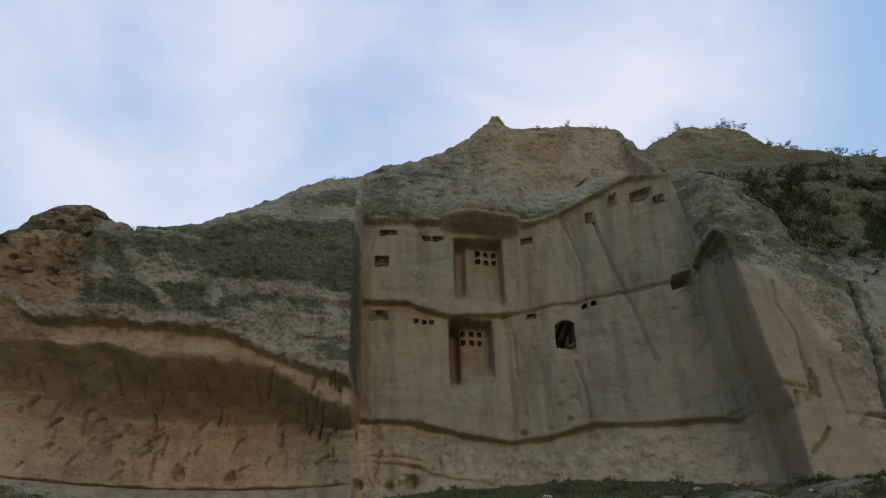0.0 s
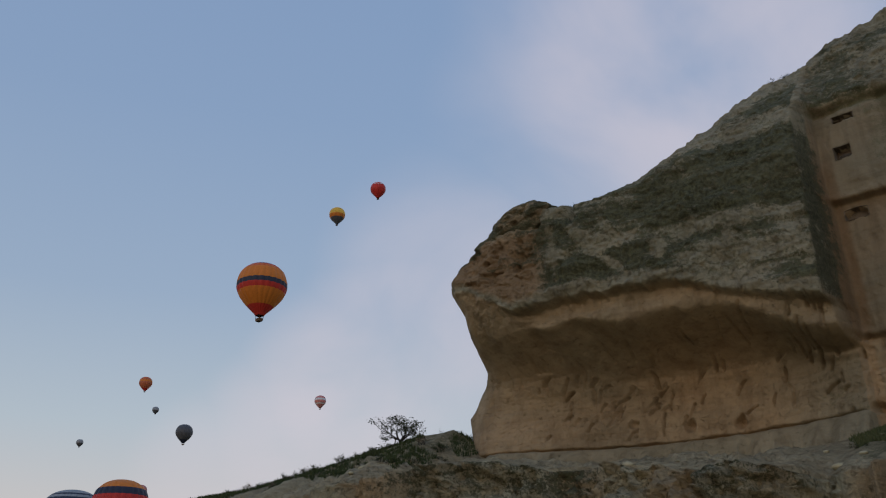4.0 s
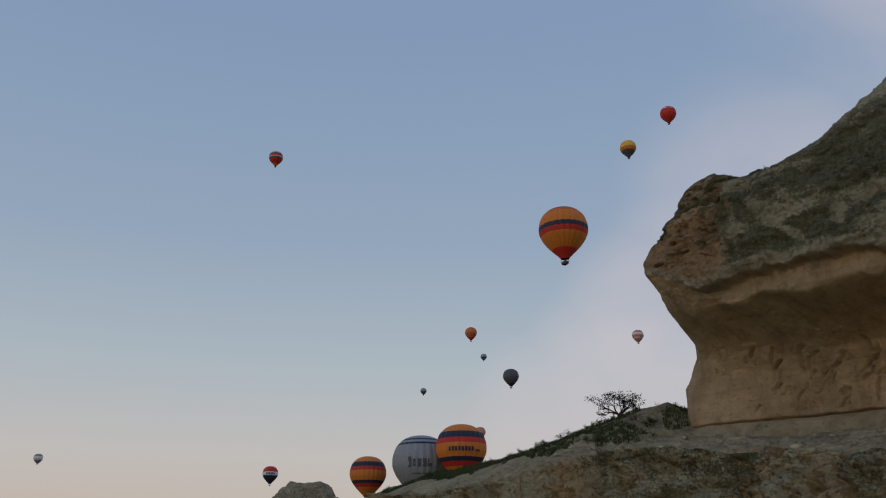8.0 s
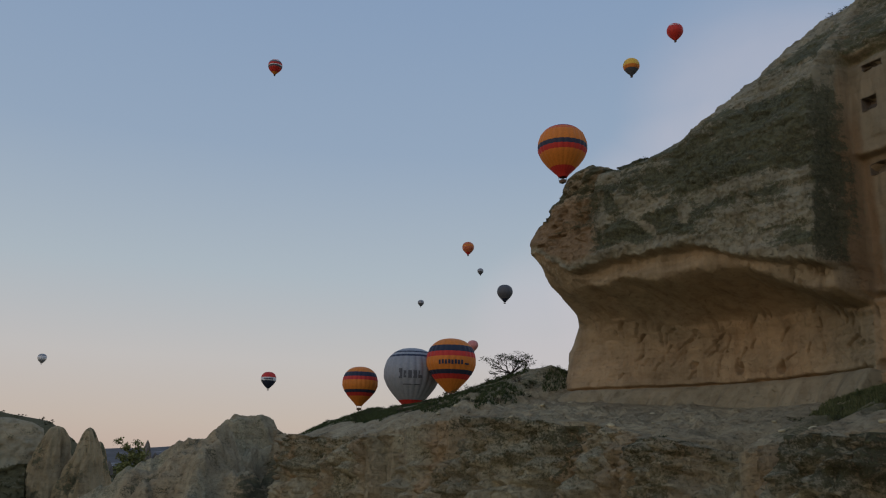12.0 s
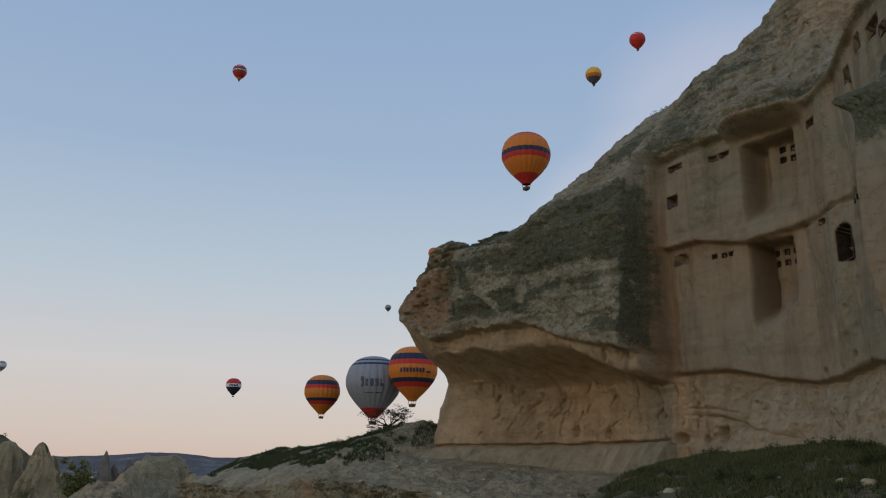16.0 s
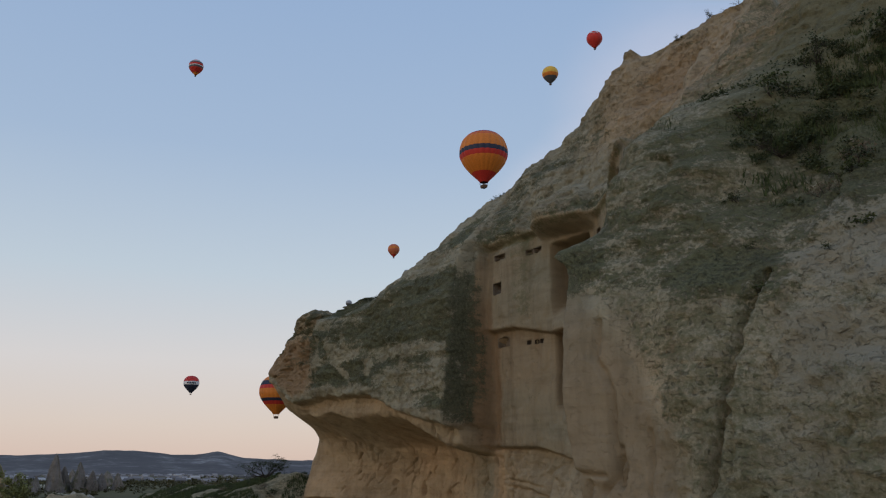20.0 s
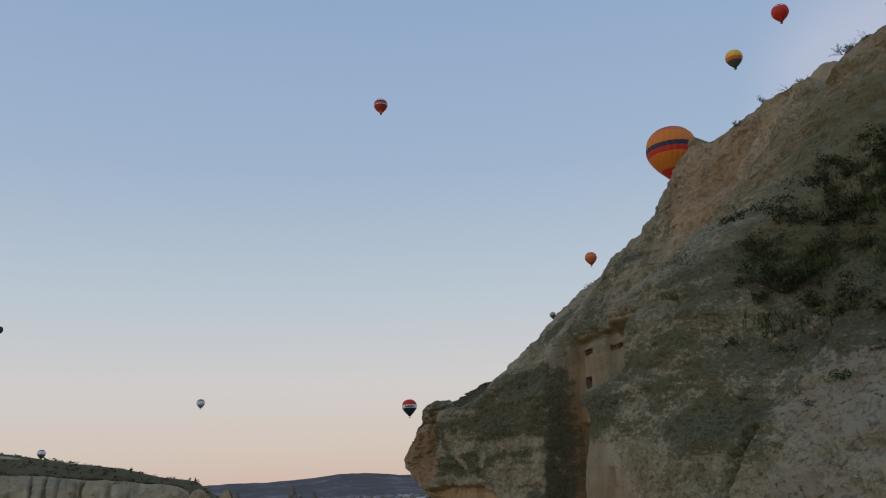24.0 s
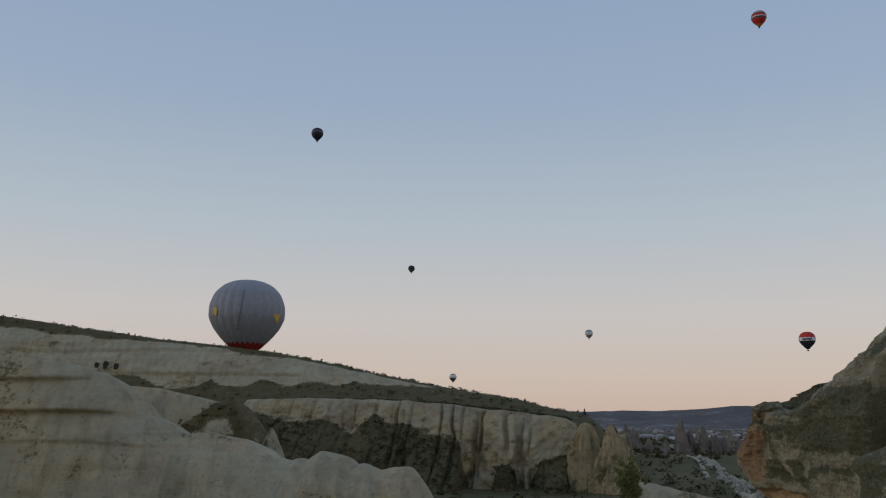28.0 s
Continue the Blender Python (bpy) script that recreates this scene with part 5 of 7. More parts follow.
ridge_ob("hill", "long hill with a pale cliff band between dark scrub belts", "hill", np.linspace(-430, 36, 360), HILL_TOP, -395, 40, -20, PALE, 2.0, 9.0, 0.5, 0.1, 0.02, flute_size=30.0, crest_rough=0.4, wild=0.3, rows=70,
         scrub_top=HILL_STRIP, scrub_below=lambda y, zc: HILL_BELT(y), talus=1.0, ledges=((46.5, 1.5, -150), (50.5, 1.0, -200), (33.0, 1.5, -140)))
# scrubby gully side between the bluff and the mesa, and a low pale ridge in the valley
GULLY = [(-140, -6), (-137.5, 0.9), (-129.7, 5.4), (-123.0, 10.0), (-116.2, 14.9), (-109.2, 15.9), (-106.2, 10.7), (-104.4, 2.2), (-103, -12)]
ridge_ob("scrub_slope", "steep scrub-covered gully side with pale earth showing", "slope", np.linspace(-140, -103, 110), GULLY, -242, 12, -18, PALE, 2.0, 6.0, 0.5, 1.05, 0.05, flute_size=5.0, crest_rough=0.5, wild=0.5, scrub_top=9.0)
LOW = [(20, -18), (23.5, -10.7), (26.9, -6.7), (31.2, -7.0), (35.7, -8.3), (47.5, -10.6), (54.9, -12.3), (62.1, -14.4), (70, -19)]
ridge_ob("low_ridge", "low smooth ridge of pale tuff in the valley", "rock", np.linspace(20, 70, 110), LOW, -198, 8, -20, PALE, 0.8, 3.0, 0.5, 0.12, 0.1, flute_size=6.0, crest_rough=0.25, wild=0.4)
# small chimneys and pinnacles out in the valley
for px, py, pz, r in [(-520, 16.5, 18.6, 4.5), (-600, 27, 9.9, 5), (-590, 33, 7.9, 5.5), (-600, 39, 5.5, 5), (-600, 46, 9.3, 6), (-610, 52, 4, 6), (-600, 86, 13.2, 7.5), (-606, 92, 5.0, 7), (-600, 101, 7.7, 7), (-598, 108.5, 2.5, 6), (-606, 116, 0.6, 6), (-600, 126, 0.7, 6), (-620, 64, -1.1, 6), (-600, 74, -1.8, 6), (-660, 58, 2, 8), (-680, 134, 2, 9), (-700, 112, 3, 8)]:
    cone_rock("fairy_chimney", "distant grey-brown fairy chimney", px, py, -15, pz, r, r * 0.95, FAR_TUFF, px * 0.1 + py, 0.75, 0.3, "fairy chimney")

# low pale bluff below the hill, with a dark doorway
BLUFF = [(-185, 14), (-169.5, 17.3), (-156.4, 19.4), (-152.5, 20.6), (-139.7, 19.9), (-129.1, 18.3), (-118.5, 15.8), (-112.0, 11.7), (-108.3, 4.0), (-107, -10)]
ridge_ob("bluff", "low smooth pale bluff with dark doorways", "rock", np.linspace(-185, -107, 150), BLUFF, -247, 10, -12, PALE, 1.6, 4.0, 0.5, 0.2, 0.08, flute_size=9.0, crest_rough=0.4, wild=0.4)
# near-black colour that stands for the shade inside the cave doorways
CAVE_SHADE, nt, bsdf = material("cave_shade", 1.0)
nt.links.new(ramp(nt, noise_node(nt, obj_coord(nt), 1.0), [(0.3, (0.03, 0.025, 0.02)), (0.7, (0.07, 0.056, 0.045))]), bsdf.inputs["Base Color"])


def cave_door(x, y, z, w, h, label):
    """A rounded doorway as a plug with a closed dark front; its inner shade is painted as colour."""
    ring = [(-0.5, -0.5), (0.5, -0.5), (0.5, 0.25), (0.36, 0.44), (0.0, 0.5), (-0.36, 0.44), (-0.5, 0.25)]
    n = len(ring)
    verts = [(x + d, y + a * w * k, z + b * h * k) for d, k in ((0.9, 1.0), (0.7, 0.96), (-2.5, 0.9)) for a, b in ring]
    faces = [(r * n + k, r * n + (k + 1) % n, (r + 1) * n + (k + 1) % n, (r + 1) * n + k) for r in (0, 1) for k in range(n)] + [list(range(n))]
    tagged(mesh_ob("cave_doorway", verts, faces, CAVE_SHADE, shade=False), label, "doorway", "cave doorways in the hill")


for y, z, w, h in [(-247.9, 37.0, 2.2, 4.6), (-242.8, 37.6, 2.2, 4.8), (-236.5, 36.6, 2.4, 4.2)]:
    cave_door(-389.3, y, z, w, h, "small dark doorway in the pale hill cliff")
for y, z in ((-146.6, 14.4), (-142.3, 13.8)):
    cave_door(-243.6, y, z, 1.2, 2.8, "dark doorway at the foot of the pale bluff")
# white eroded mounds down the gully and the dirt track
for k, (mx, my) in enumerate([(-543, 90), (-500, 88), (-470, 86), (-444, 85), (-420, 84), (-400, 81), (-382, 82), (-366, 79), (-350, 80), (-335, 77), (-319, 76), (-305, 77), (-290, 75), (-339, 91), (-352, 97), (-368, 103), (-341, 102), (-325, 84), (-310, 88), (-278, 80)]):
    g = float(ground_z(mx, my))
    cone_rock("eroded_mound", "white eroded mound of soft tuff in the gully", mx, my, g - 2.5, g + 2.0 + (k * 7 % 5) * 0.5, 12 + k % 4 * 2, 3.4 + k % 3, WHITE_TUFF, 30.0 + k, 0.7, 0.0, "mound", lichen=0.1, rugged=0.3)
for TRACK, half in (([(-1052, 92), (-889, 95), (-760, 90), (-690, 88), (-660, 93), (-647, 100), (-640, 121), (-668, 152), (-700, 200)], 5), ([(-640, 60), (-601, 68), (-596, 85), (-540, 86), (-495, 83), (-403, 74)], 1.2)):
    tv, tf = [], []
    for k, (tx, ty) in enumerate(TRACK):
        dx, dy = TRACK[min(k + 1, len(TRACK) - 1)][0] - TRACK[max(k - 1, 0)][0], TRACK[min(k + 1, len(TRACK) - 1)][1] - TRACK[max(k - 1, 0)][1]
        ln = math.hypot(dx, dy)
        for side in (-half, half):
            sx, sy = tx - dy / ln * side, ty + dx / ln * side
            tv.append((sx, sy, float(ground_z(sx, sy)) + 0.6))
        if k:
            tf.append((2 * k - 2, 2 * k - 1, 2 * k + 1, 2 * k))
    tagged(mesh_ob("dirt_track", tv, tf, PALE), "pale dirt track winding through the valley", "track", kind="structure")

# far mountains
MOUNT, nt, bsdf = material("far_mountain", 1.0)
mn = noise_node(nt, obj_coord(nt), 0.004, 9, 0.65, (1, 1, 2.5))
mf = noise_node(nt, obj_coord(nt), 0.02, 7, 0.7)
mcol = ramp(nt, mathn(nt, "ADD", mathn(nt, "MULTIPLY", mn, 0.6), mathn(nt, "MULTIPLY", mf, 0.4)), [(0.36, (0.078, 0.070, 0.070)), (0.52, (0.115, 0.102, 0.098)), (0.60, (0.20, 0.185, 0.175)), (0.68, (0.44, 0.40, 0.38))])
nt.links.new(mcol, bsdf.inputs["Base Color"])


def mountains():
    ang = np.radians(np.linspace(30, 150, 420))
    nv = 22
    verts = np.zeros((len(ang), nv, 3))
    for i, a in enumerate(ang):
        # bearing from +y towards -x
        deg = math.degrees(a)
        top = np.interp(deg, [30, 60, 69, 71.3, 72.2, 72.9, 73.7, 74.5, 76, 77, 79.0, 80.9, 82.8, 84, 87.6, 90, 96, 110, 150], [40, 50, 58, 68, 86, 100, 88, 78, 84, 89, 101, 89, 76, 74, 69, 66, 62, 60, 60])
        top += 3 * float(fbm(deg * 0.9, 2.0, 0.0, 5))
        for j in range(nv):
            v = j / (nv - 1)
            r = 3300 + 1150 * v + 40 * noise.noise((deg * 0.8, v * 6, 0))
            z = -24 + (top + 24) * v ** 1.35 + 10 * (1 - v) * v * noise.noise((deg * 0.7, v * 5, 3))
            verts[i, j] = (-r * math.sin(a), r * math.cos(a), z)
    ob = mesh_ob("mountain_backdrop", verts.reshape(-1, 3), grid_faces(len(ang), nv)[:, ::-1], MOUNT)
    tagged(ob, "low blue-grey mountain range on the horizon", "mountains", kind="structure")


mountains()

# ---- balloons ----
def cloth(name, color, rough=0.55):
    m, nt, bsdf = material(name, rough)
    co = obj_coord(nt)
    n = noise_node(nt, co, 0.5, 5, 0.6)
    col = mixc(nt, 0.5, color, ramp(nt, n, [(0.3, tuple(c * 0.75 for c in color)), (0.7, tuple(min(1, c * 1.15) for c in color))]))
    nt.links.new(col, bsdf.inputs["Base Color"])
    bsdf.inputs["Subsurface Weight"].default_value = 0.0
    return m


C_ORANGE = cloth("orange_cloth", (0.66, 0.20, 0.03))
C_RED = cloth("red_cloth", (0.55, 0.04, 0.03))
C_DEEPRED = cloth("deep_red_cloth", (0.36, 0.035, 0.03))
C_NAVY = cloth("navy_cloth", (0.03, 0.035, 0.06))
C_GREY = cloth("silver_grey_cloth", (0.29, 0.295, 0.31))
C_DKGREY = cloth("dark_grey_cloth", (0.10, 0.10, 0.11))
C_WHITE = cloth("white_cloth", (0.72, 0.70, 0.70))
C_YELLOW = cloth("yellow_cloth", (0.78, 0.47, 0.07))
C_SALMON = cloth("salmon_cloth", (0.55, 0.15, 0.07))
C_PINK = cloth("rose_cloth", (0.62, 0.24, 0.22))
WICKER, nt, bsdf = material("wicker", 0.85)
nt.links.new(ramp(nt, noise_node(nt, obj_coord(nt), 6.0, 3, 0.5, (0.3, 0.3, 4)), [(0.35, (0.07, 0.04, 0.025)), (0.65, (0.20, 0.12, 0.07))]), bsdf.inputs["Base Color"])
ROPE, nt, bsdf = material("rope", 0.8)
bsdf.inputs["Base Color"].default_value = (0.05, 0.045, 0.04, 1)


def profile(s):
    """Radius and height of an envelope of unit radius, s from crown (0) to mouth (1)."""
    ks = [0, 0.06, 0.14, 0.24, 0.36, 0.48, 0.60, 0.72, 0.84, 0.93, 1.0]
    kr = [0.0, 0.36, 0.64, 0.87, 0.985, 0.985, 0.86, 0.66, 0.42, 0.25, 0.16]
    kz = [1.0, 0.97, 0.84, 0.60, 0.25, -0.10, -0.45, -0.78, -1.09, -1.29, -1.43]
    kz = [k if k > 0 else 0.83 * k for k in kz]
    return np.interp(s, ks, kr), np.interp(s, ks, kz)


S_FINE = np.linspace(0, 1, 200)
R_RAW, Z_RAW = profile(S_FINE)
KER = np.hanning(23)
KER /= KER.sum()
R_FINE = np.convolve(np.pad(R_RAW, 11, mode="reflect", reflect_type="odd"), KER, mode="valid")
Z_FINE = np.convolve(np.pad(Z_RAW, 11, mode="reflect", reflect_type="odd"), KER, mode="valid")
R_FINE[0] = 0.0


def band_mesh(r, s0, s1, gores, nseg, bulge):
    nu, nv = nseg, max(3, int((s1 - s0) * 40) + 2)
    s = np.linspace(s0, s1, nv)
    rr, zz = np.interp(s, S_FINE, R_FINE), np.interp(s, S_FINE, Z_FINE)
    a = np.linspace(0, 2 * math.pi, nu, endpoint=False)
    ga, gr = np.meshgrid(a, rr, indexing="ij")
    gz = np.broadcast_to(zz, ga.shape)
    puff = 1 + bulge * (np.abs(np.sin(ga * gores / 2)) - 0.6)
    v = np.stack([r * gr * puff * np.cos(ga), r * gr * puff * np.sin(ga), r * gz], -1)
    return v.reshape(-1, 3), grid_faces(nu, nv, True)[:, ::-1]


def balloon(name, label, x, y, z, width, bands, group="balloons in the sky", fine=False, turn=0.0, basket=True, flat=1.0, sunk=0.0):
    """Bands: (start, end, material, part name) from crown to mouth. x, y, z: the middle of the whole balloon."""
    r = width / 2
    root = empty(name, (x, y, z + 0.21 * r), label, "balloon", group)
    root.rotation_euler = (0, 0, turn)
    gores, nseg = (24, 192) if fine else (16, 64)
    for s0, s1, mat, pname in bands:
        v, f = band_mesh(r, s0, s1, gores, nseg, 0.035 if fine else 0.02)
        v[:, 2] *= flat
        mesh_ob(pname, v, f, mat, root)
    if basket:
        zb = -1.42 * r
        bw, bh = 0.13 * r, 0.12 * r
        b = [(sx * bw * k, sy * bw * 0.7 * k, zb + h * bh) for k, h in ((0.88, 0), (1, 0.5), (1.03, 1), (0.93, 1), (0.9, 0.1)) for sx, sy in ((-1, -1), (1, -1), (1, 1), (-1, 1))]
        f = [(4 * k + j, 4 * k + (j + 1) % 4, 4 * k + 4 + (j + 1) % 4, 4 * k + 4 + j) for k in range(4) for j in range(4)] + [(3, 2, 1, 0), (16, 17, 18, 19)]
        mesh_ob("basket", b, f, WICKER, root, shade=False)
        t = 0.006 * r
        for sx, sy in ((-1, -1), (1, -1), (1, 1), (-1, 1)):
            lo, hi = Vector((sx * bw, sy * bw * 0.7, zb + bh)), Vector((sx * 0.115 * r, sy * 0.115 * r, -1.187 * r * flat))
            q = [(p + Vector((dx * t, dy * t, 0))) for p in (lo, hi) for dx, dy in ((-1, -1), (1, -1), (1, 1), (-1, 1))]
            mesh_ob("rope", q, [(0, 1, 5, 4), (1, 2, 6, 5), (2, 3, 7, 6), (3, 0, 4, 7)], ROPE, root, shade=False)
    return root, r


STRIPED = [(0.0, 0.10, C_GREY, "crown"), (0.10, 0.145, C_NAVY, "dark_band"), (0.145, 0.175, C_RED, "red_band"), (0.175, 0.20, C_ORANGE, "orange_band"), (0.20, 0.215, C_RED, "red_band"), (0.215, 0.40, C_ORANGE, "orange_band"),
           (0.40, 0.47, C_NAVY, "dark_band"), (0.47, 0.55, C_RED, "red_band"), (0.55, 0.80, C_ORANGE, "orange_band"), (0.80, 1.0, C_RED, "mouth_skirt")]
LOWSTRIPE = [(0.0, 0.22, C_ORANGE, "crown"), (0.22, 0.31, C_NAVY, "dark_band"), (0.31, 0.38, C_RED, "red_band"), (0.38, 0.58, C_ORANGE, "orange_band"), (0.58, 0.65, C_NAVY, "dark_band"), (0.65, 0.73, C_RED, "red_band"), (0.73, 1.0, C_ORANGE, "mouth_skirt")]
balloon("hot_air_balloon", "orange balloon with dark and red stripes, high over the cliff", -742, 531, 357, 57.5, STRIPED, fine=True)
balloon("hot_air_balloon", "orange balloon with dark and red stripes, low over the valley", -571, 227, 55, 26.3, LOWSTRIPE, fine=True)
balloon("hot_air_balloon", "large orange striped hot air balloon with dark lettering", -510, 271, 67, 35.0, LOWSTRIPE, fine=True)
balloon("hot_air_balloon", "large silver-grey hot air balloon with two navy rings and red skirt", -541, 255, 59, 40.6,
        [(0.0, 0.14, C_GREY, "crown"), (0.14, 0.165, C_NAVY, "navy_ring"), (0.165, 0.20, C_GREY, "grey_band"), (0.20, 0.23, C_NAVY, "navy_ring"), (0.23, 0.82, C_GREY, "grey_band"), (0.82, 1.0, C_RED, "mouth_skirt")], fine=True)
balloon("hot_air_balloon", "large silver-grey balloon standing behind the hill with scalloped red skirt", -449, -187.4, 67.0, 45.8,
        [(0.0, 0.815, C_GREY, "envelope"), (0.815, 1.0, C_DEEPRED, "mouth_skirt")], fine=True, flat=0.95)
balloon("hot_air_balloon", "small red balloon with a white heart", -812, 779, 616, 23.5, [(0, 0.75, C_RED, "envelope"), (0.75, 1, C_RED, "mouth_skirt")])
balloon("hot_air_balloon", "small yellow balloon with a dark lower half", -664, 572, 443, 18.7, [(0, 0.05, C_DKGREY, "crown"), (0.05, 0.46, C_YELLOW, "yellow_band"), (0.46, 0.62, C_ORANGE, "orange_band"), (0.62, 1, C_DKGREY, "dark_band")])
balloon("hot_air_balloon", "small red balloon with pale and dark stripes", -1106, 278, 565, 20.9, [(0, 0.08, C_DKGREY, "crown"), (0.08, 0.20, C_RED, "red_band"), (0.2, 0.25, C_WHITE, "white_band"), (0.25, 0.33, C_DKGREY, "dark_band"), (0.33, 0.43, C_RED, "red_band"), (0.43, 0.47, C_WHITE, "white_band"), (0.47, 0.56, C_DKGREY, "dark_band"), (0.56, 0.84, C_RED, "red_band"), (0.84, 1, C_ORANGE, "mouth_skirt")])
balloon("hot_air_balloon", "red, white and navy balloon in three broad bands", -1603, 439, 160, 29.6, [(0, 0.36, C_RED, "red_band"), (0.36, 0.52, C_WHITE, "white_band"), (0.52, 1, C_NAVY, "navy_band")])
balloon("hot_air_balloon", "small rose balloon with white bands", -954, 806, 319, 17.4, [(0, 0.3, C_PINK, "rose_band"), (0.3, 0.42, C_WHITE, "white_band"), (0.42, 0.6, C_PINK, "rose_band"), (0.6, 0.68, C_WHITE, "white_band"), (0.68, 1, C_PINK, "mouth_skirt")])
balloon("hot_air_balloon", "rose-grey balloon half hidden behind the striped one", -848, 474, 140, 13, [(0, 0.8, C_PINK, "envelope"), (0.8, 1, C_GREY, "mouth_skirt")])
balloon("hot_air_balloon", "small dark grey balloon with a pointed foot", -822, 502, 202, 18.7, [(0, 0.8, C_DKGREY, "envelope"), (0.8, 1, C_NAVY, "mouth_skirt")])
balloon("hot_air_balloon", "tiny grey balloon far off", -1426, 807, 389, 12.5, [(0, 0.5, C_GREY, "upper_envelope"), (0.5, 1, C_DKGREY, "mouth_skirt")])
balloon("hot_air_balloon", "tiny pale grey balloon far off", -2282, 1079, 496, 19.1, [(0, 0.5, C_GREY, "upper_envelope"), (0.5, 1, C_DKGREY, "mouth_skirt")])
balloon("hot_air_balloon", "small salmon-orange balloon above the valley", -1252, 684, 380, 21.1, [(0, 0.3, C_SALMON, "upper_envelope"), (0.3, 0.4, C_ORANGE, "orange_band"), (0.4, 0.8, C_SALMON, "lower_envelope"), (0.8, 1, C_RED, "mouth_skirt")])
balloon("hot_air_balloon", "tiny white balloon with a grey waist", -2351, 56, 251, 22.5, [(0, 0.3, C_GREY, "crown"), (0.3, 0.6, C_WHITE, "white_band"), (0.6, 1, C_GREY, "mouth_skirt")])
balloon("hot_air_balloon", "small dark navy balloon high in the sky", -1131, -365, 432, 18.3, [(0, 0.3, C_NAVY, "crown"), (0.3, 0.42, C_DKGREY, "grey_band"), (0.42, 1, C_NAVY, "lower_envelope")])
balloon("hot_air_balloon", "tiny dark balloon far off in the sky", -2087, -401, 397, 17.7, [(0, 0.55, C_NAVY, "upper_envelope"), (0.55, 1, C_DKGREY, "mouth_skirt")])
balloon("hot_air_balloon", "tiny white and dark balloon low over the mesa", -2137, -297, 119, 19.1, [(0, 0.2, C_DKGREY, "crown"), (0.2, 0.5, C_WHITE, "white_band"), (0.5, 1, C_DKGREY, "lower_envelope")])

# ---- markings on the balloons ----
def on_envelope(root, r, name, outline, s_mid, turn, mat, flat=1.0, lift=1.012):
    """A flat marking laid on the cloth: outline in fractions of the radius, u to the side and v up."""
    verts = []
    z0 = np.interp(s_mid, S_FINE, Z_FINE)
    for u, v in outline:
        z = z0 + v
        s = np.interp(-z, -Z_FINE, S_FINE)
        rr = np.interp(s, S_FINE, R_FINE) * lift * 1.014
        a = turn + u / max(rr, 0.2)
        verts.append((r * rr * math.cos(a), r * rr * math.sin(a), r * z * flat))
    n = len(verts)
    return verts, list(range(n))


def marking(root, r, name, shapes, s_mid, turn, mat, label="", flat=1.0):
    verts, faces = [], []
    for shape in shapes:
        v, f = on_envelope(root, r, name, shape, s_mid, turn, mat, flat)
        faces.append([i + len(verts) for i in f])
        verts += v
    return mesh_ob(name, verts, faces, mat, root, label, shade=False)


def bar(u, v, w, h, n=6):
    return [(u - w / 2 + w * k / n, v - h / 2) for k in range(n + 1)] + [(u + w / 2 - w * k / n, v + h / 2) for k in range(n + 1)]


def facing(x, y, eye=(20.0, -2.0)):
    return math.atan2(eye[1] - y, eye[0] - x)


by_label = {o["label"]: o for o in scene.objects if o.name.startswith("hot_air_balloon")}


def find(words):
    return next(o for key, o in by_label.items() if words in key)


b = find("two navy rings")
a = facing(b.location.x, b.location.y)
marking(b, 20.3, "emblem", [bar(-0.40, 0.0, 0.12, 0.34), bar(-0.24, -0.03, 0.10, 0.24), bar(-0.06, -0.03, 0.13, 0.26), bar(0.12, -0.03, 0.13, 0.26), bar(0.30, -0.10, 0.14, 0.10), bar(0.26, -0.03, 0.05, 0.26)], 0.45, a, C_DKGREY, "dark plain lettering bars")
marking(b, 20.3, "web_line", [bar(0.0, 0.0, 0.6, 0.035, 10)], 0.60, a, C_DKGREY, "thin dark bar")
b = find("dark lettering")
a = facing(b.location.x, b.location.y)
marking(b, 17.5, "lettering", [bar(-0.42 + 0.13 * k, 0.01 * (k % 2), 0.09, 0.17) for k in range(8)] + [bar(0.72, -0.05, 0.22, 0.06)], 0.47, a - 0.05, C_NAVY, "dark plain lettering bars")
b = find("three broad bands")
a = facing(b.location.x, b.location.y)
marking(b, 14.8, "lettering", [bar(-0.5 + 0.2 * k, 0, 0.15, 0.20) for k in range(6)], 0.44, a, C_NAVY, "dark plain bars")
b = find("white heart")
a = facing(b.location.x, b.location.y)
heart = [(0.5 * math.sin(t) ** 3, 0.5 * (13 * math.cos(t) - 5 * math.cos(2 * t) - 2 * math.cos(3 * t) - math.cos(4 * t)) / 16) for t in np.linspace(0, 2 * math.pi, 40, endpoint=False)]
outer = [(1.3 * u, 1.3 * v) for u, v in heart]
band = [heart + heart[:1]]
ring = []
for k in range(40):
    k2 = (k + 1) % 40
    if 0.0 < abs(k - 20) < 20 and (k < 8 or k > 31):
        ring.append([heart[k], heart[k2], outer[k2], outer[k]])
marking(b, 11.75, "heart_outline", ring, 0.40, a, C_WHITE, "pale upper rim of a heart")
b = find("standing behind the hill")
a = facing(b.location.x, b.location.y, (41.0, 8.8))
marking(b, 23.0, "cloth_patch", [[(0.74, 0.02), (0.86, -0.02), (0.98, 0.04), (0.96, -0.14), (0.88, -0.24), (0.80, -0.14)]], 0.46, a, C_YELLOW, "ochre patch", 0.95)
marking(b, 23.0, "cloth_patch", [[(-0.98, 0.10), (-0.88, 0.06), (-0.86, -0.08), (-0.92, -0.16), (-1.0, -0.04)]], 0.44, a, C_YELLOW, "ochre patch", 0.95)
for k in range(13):
    marking(b, 23.0, "vent", [bar(-0.10 - 0.010 * k, 0.42 - 0.085 * k, 0.022, 0.045, 2)], 0.40, a, C_NAVY, "", 0.95)
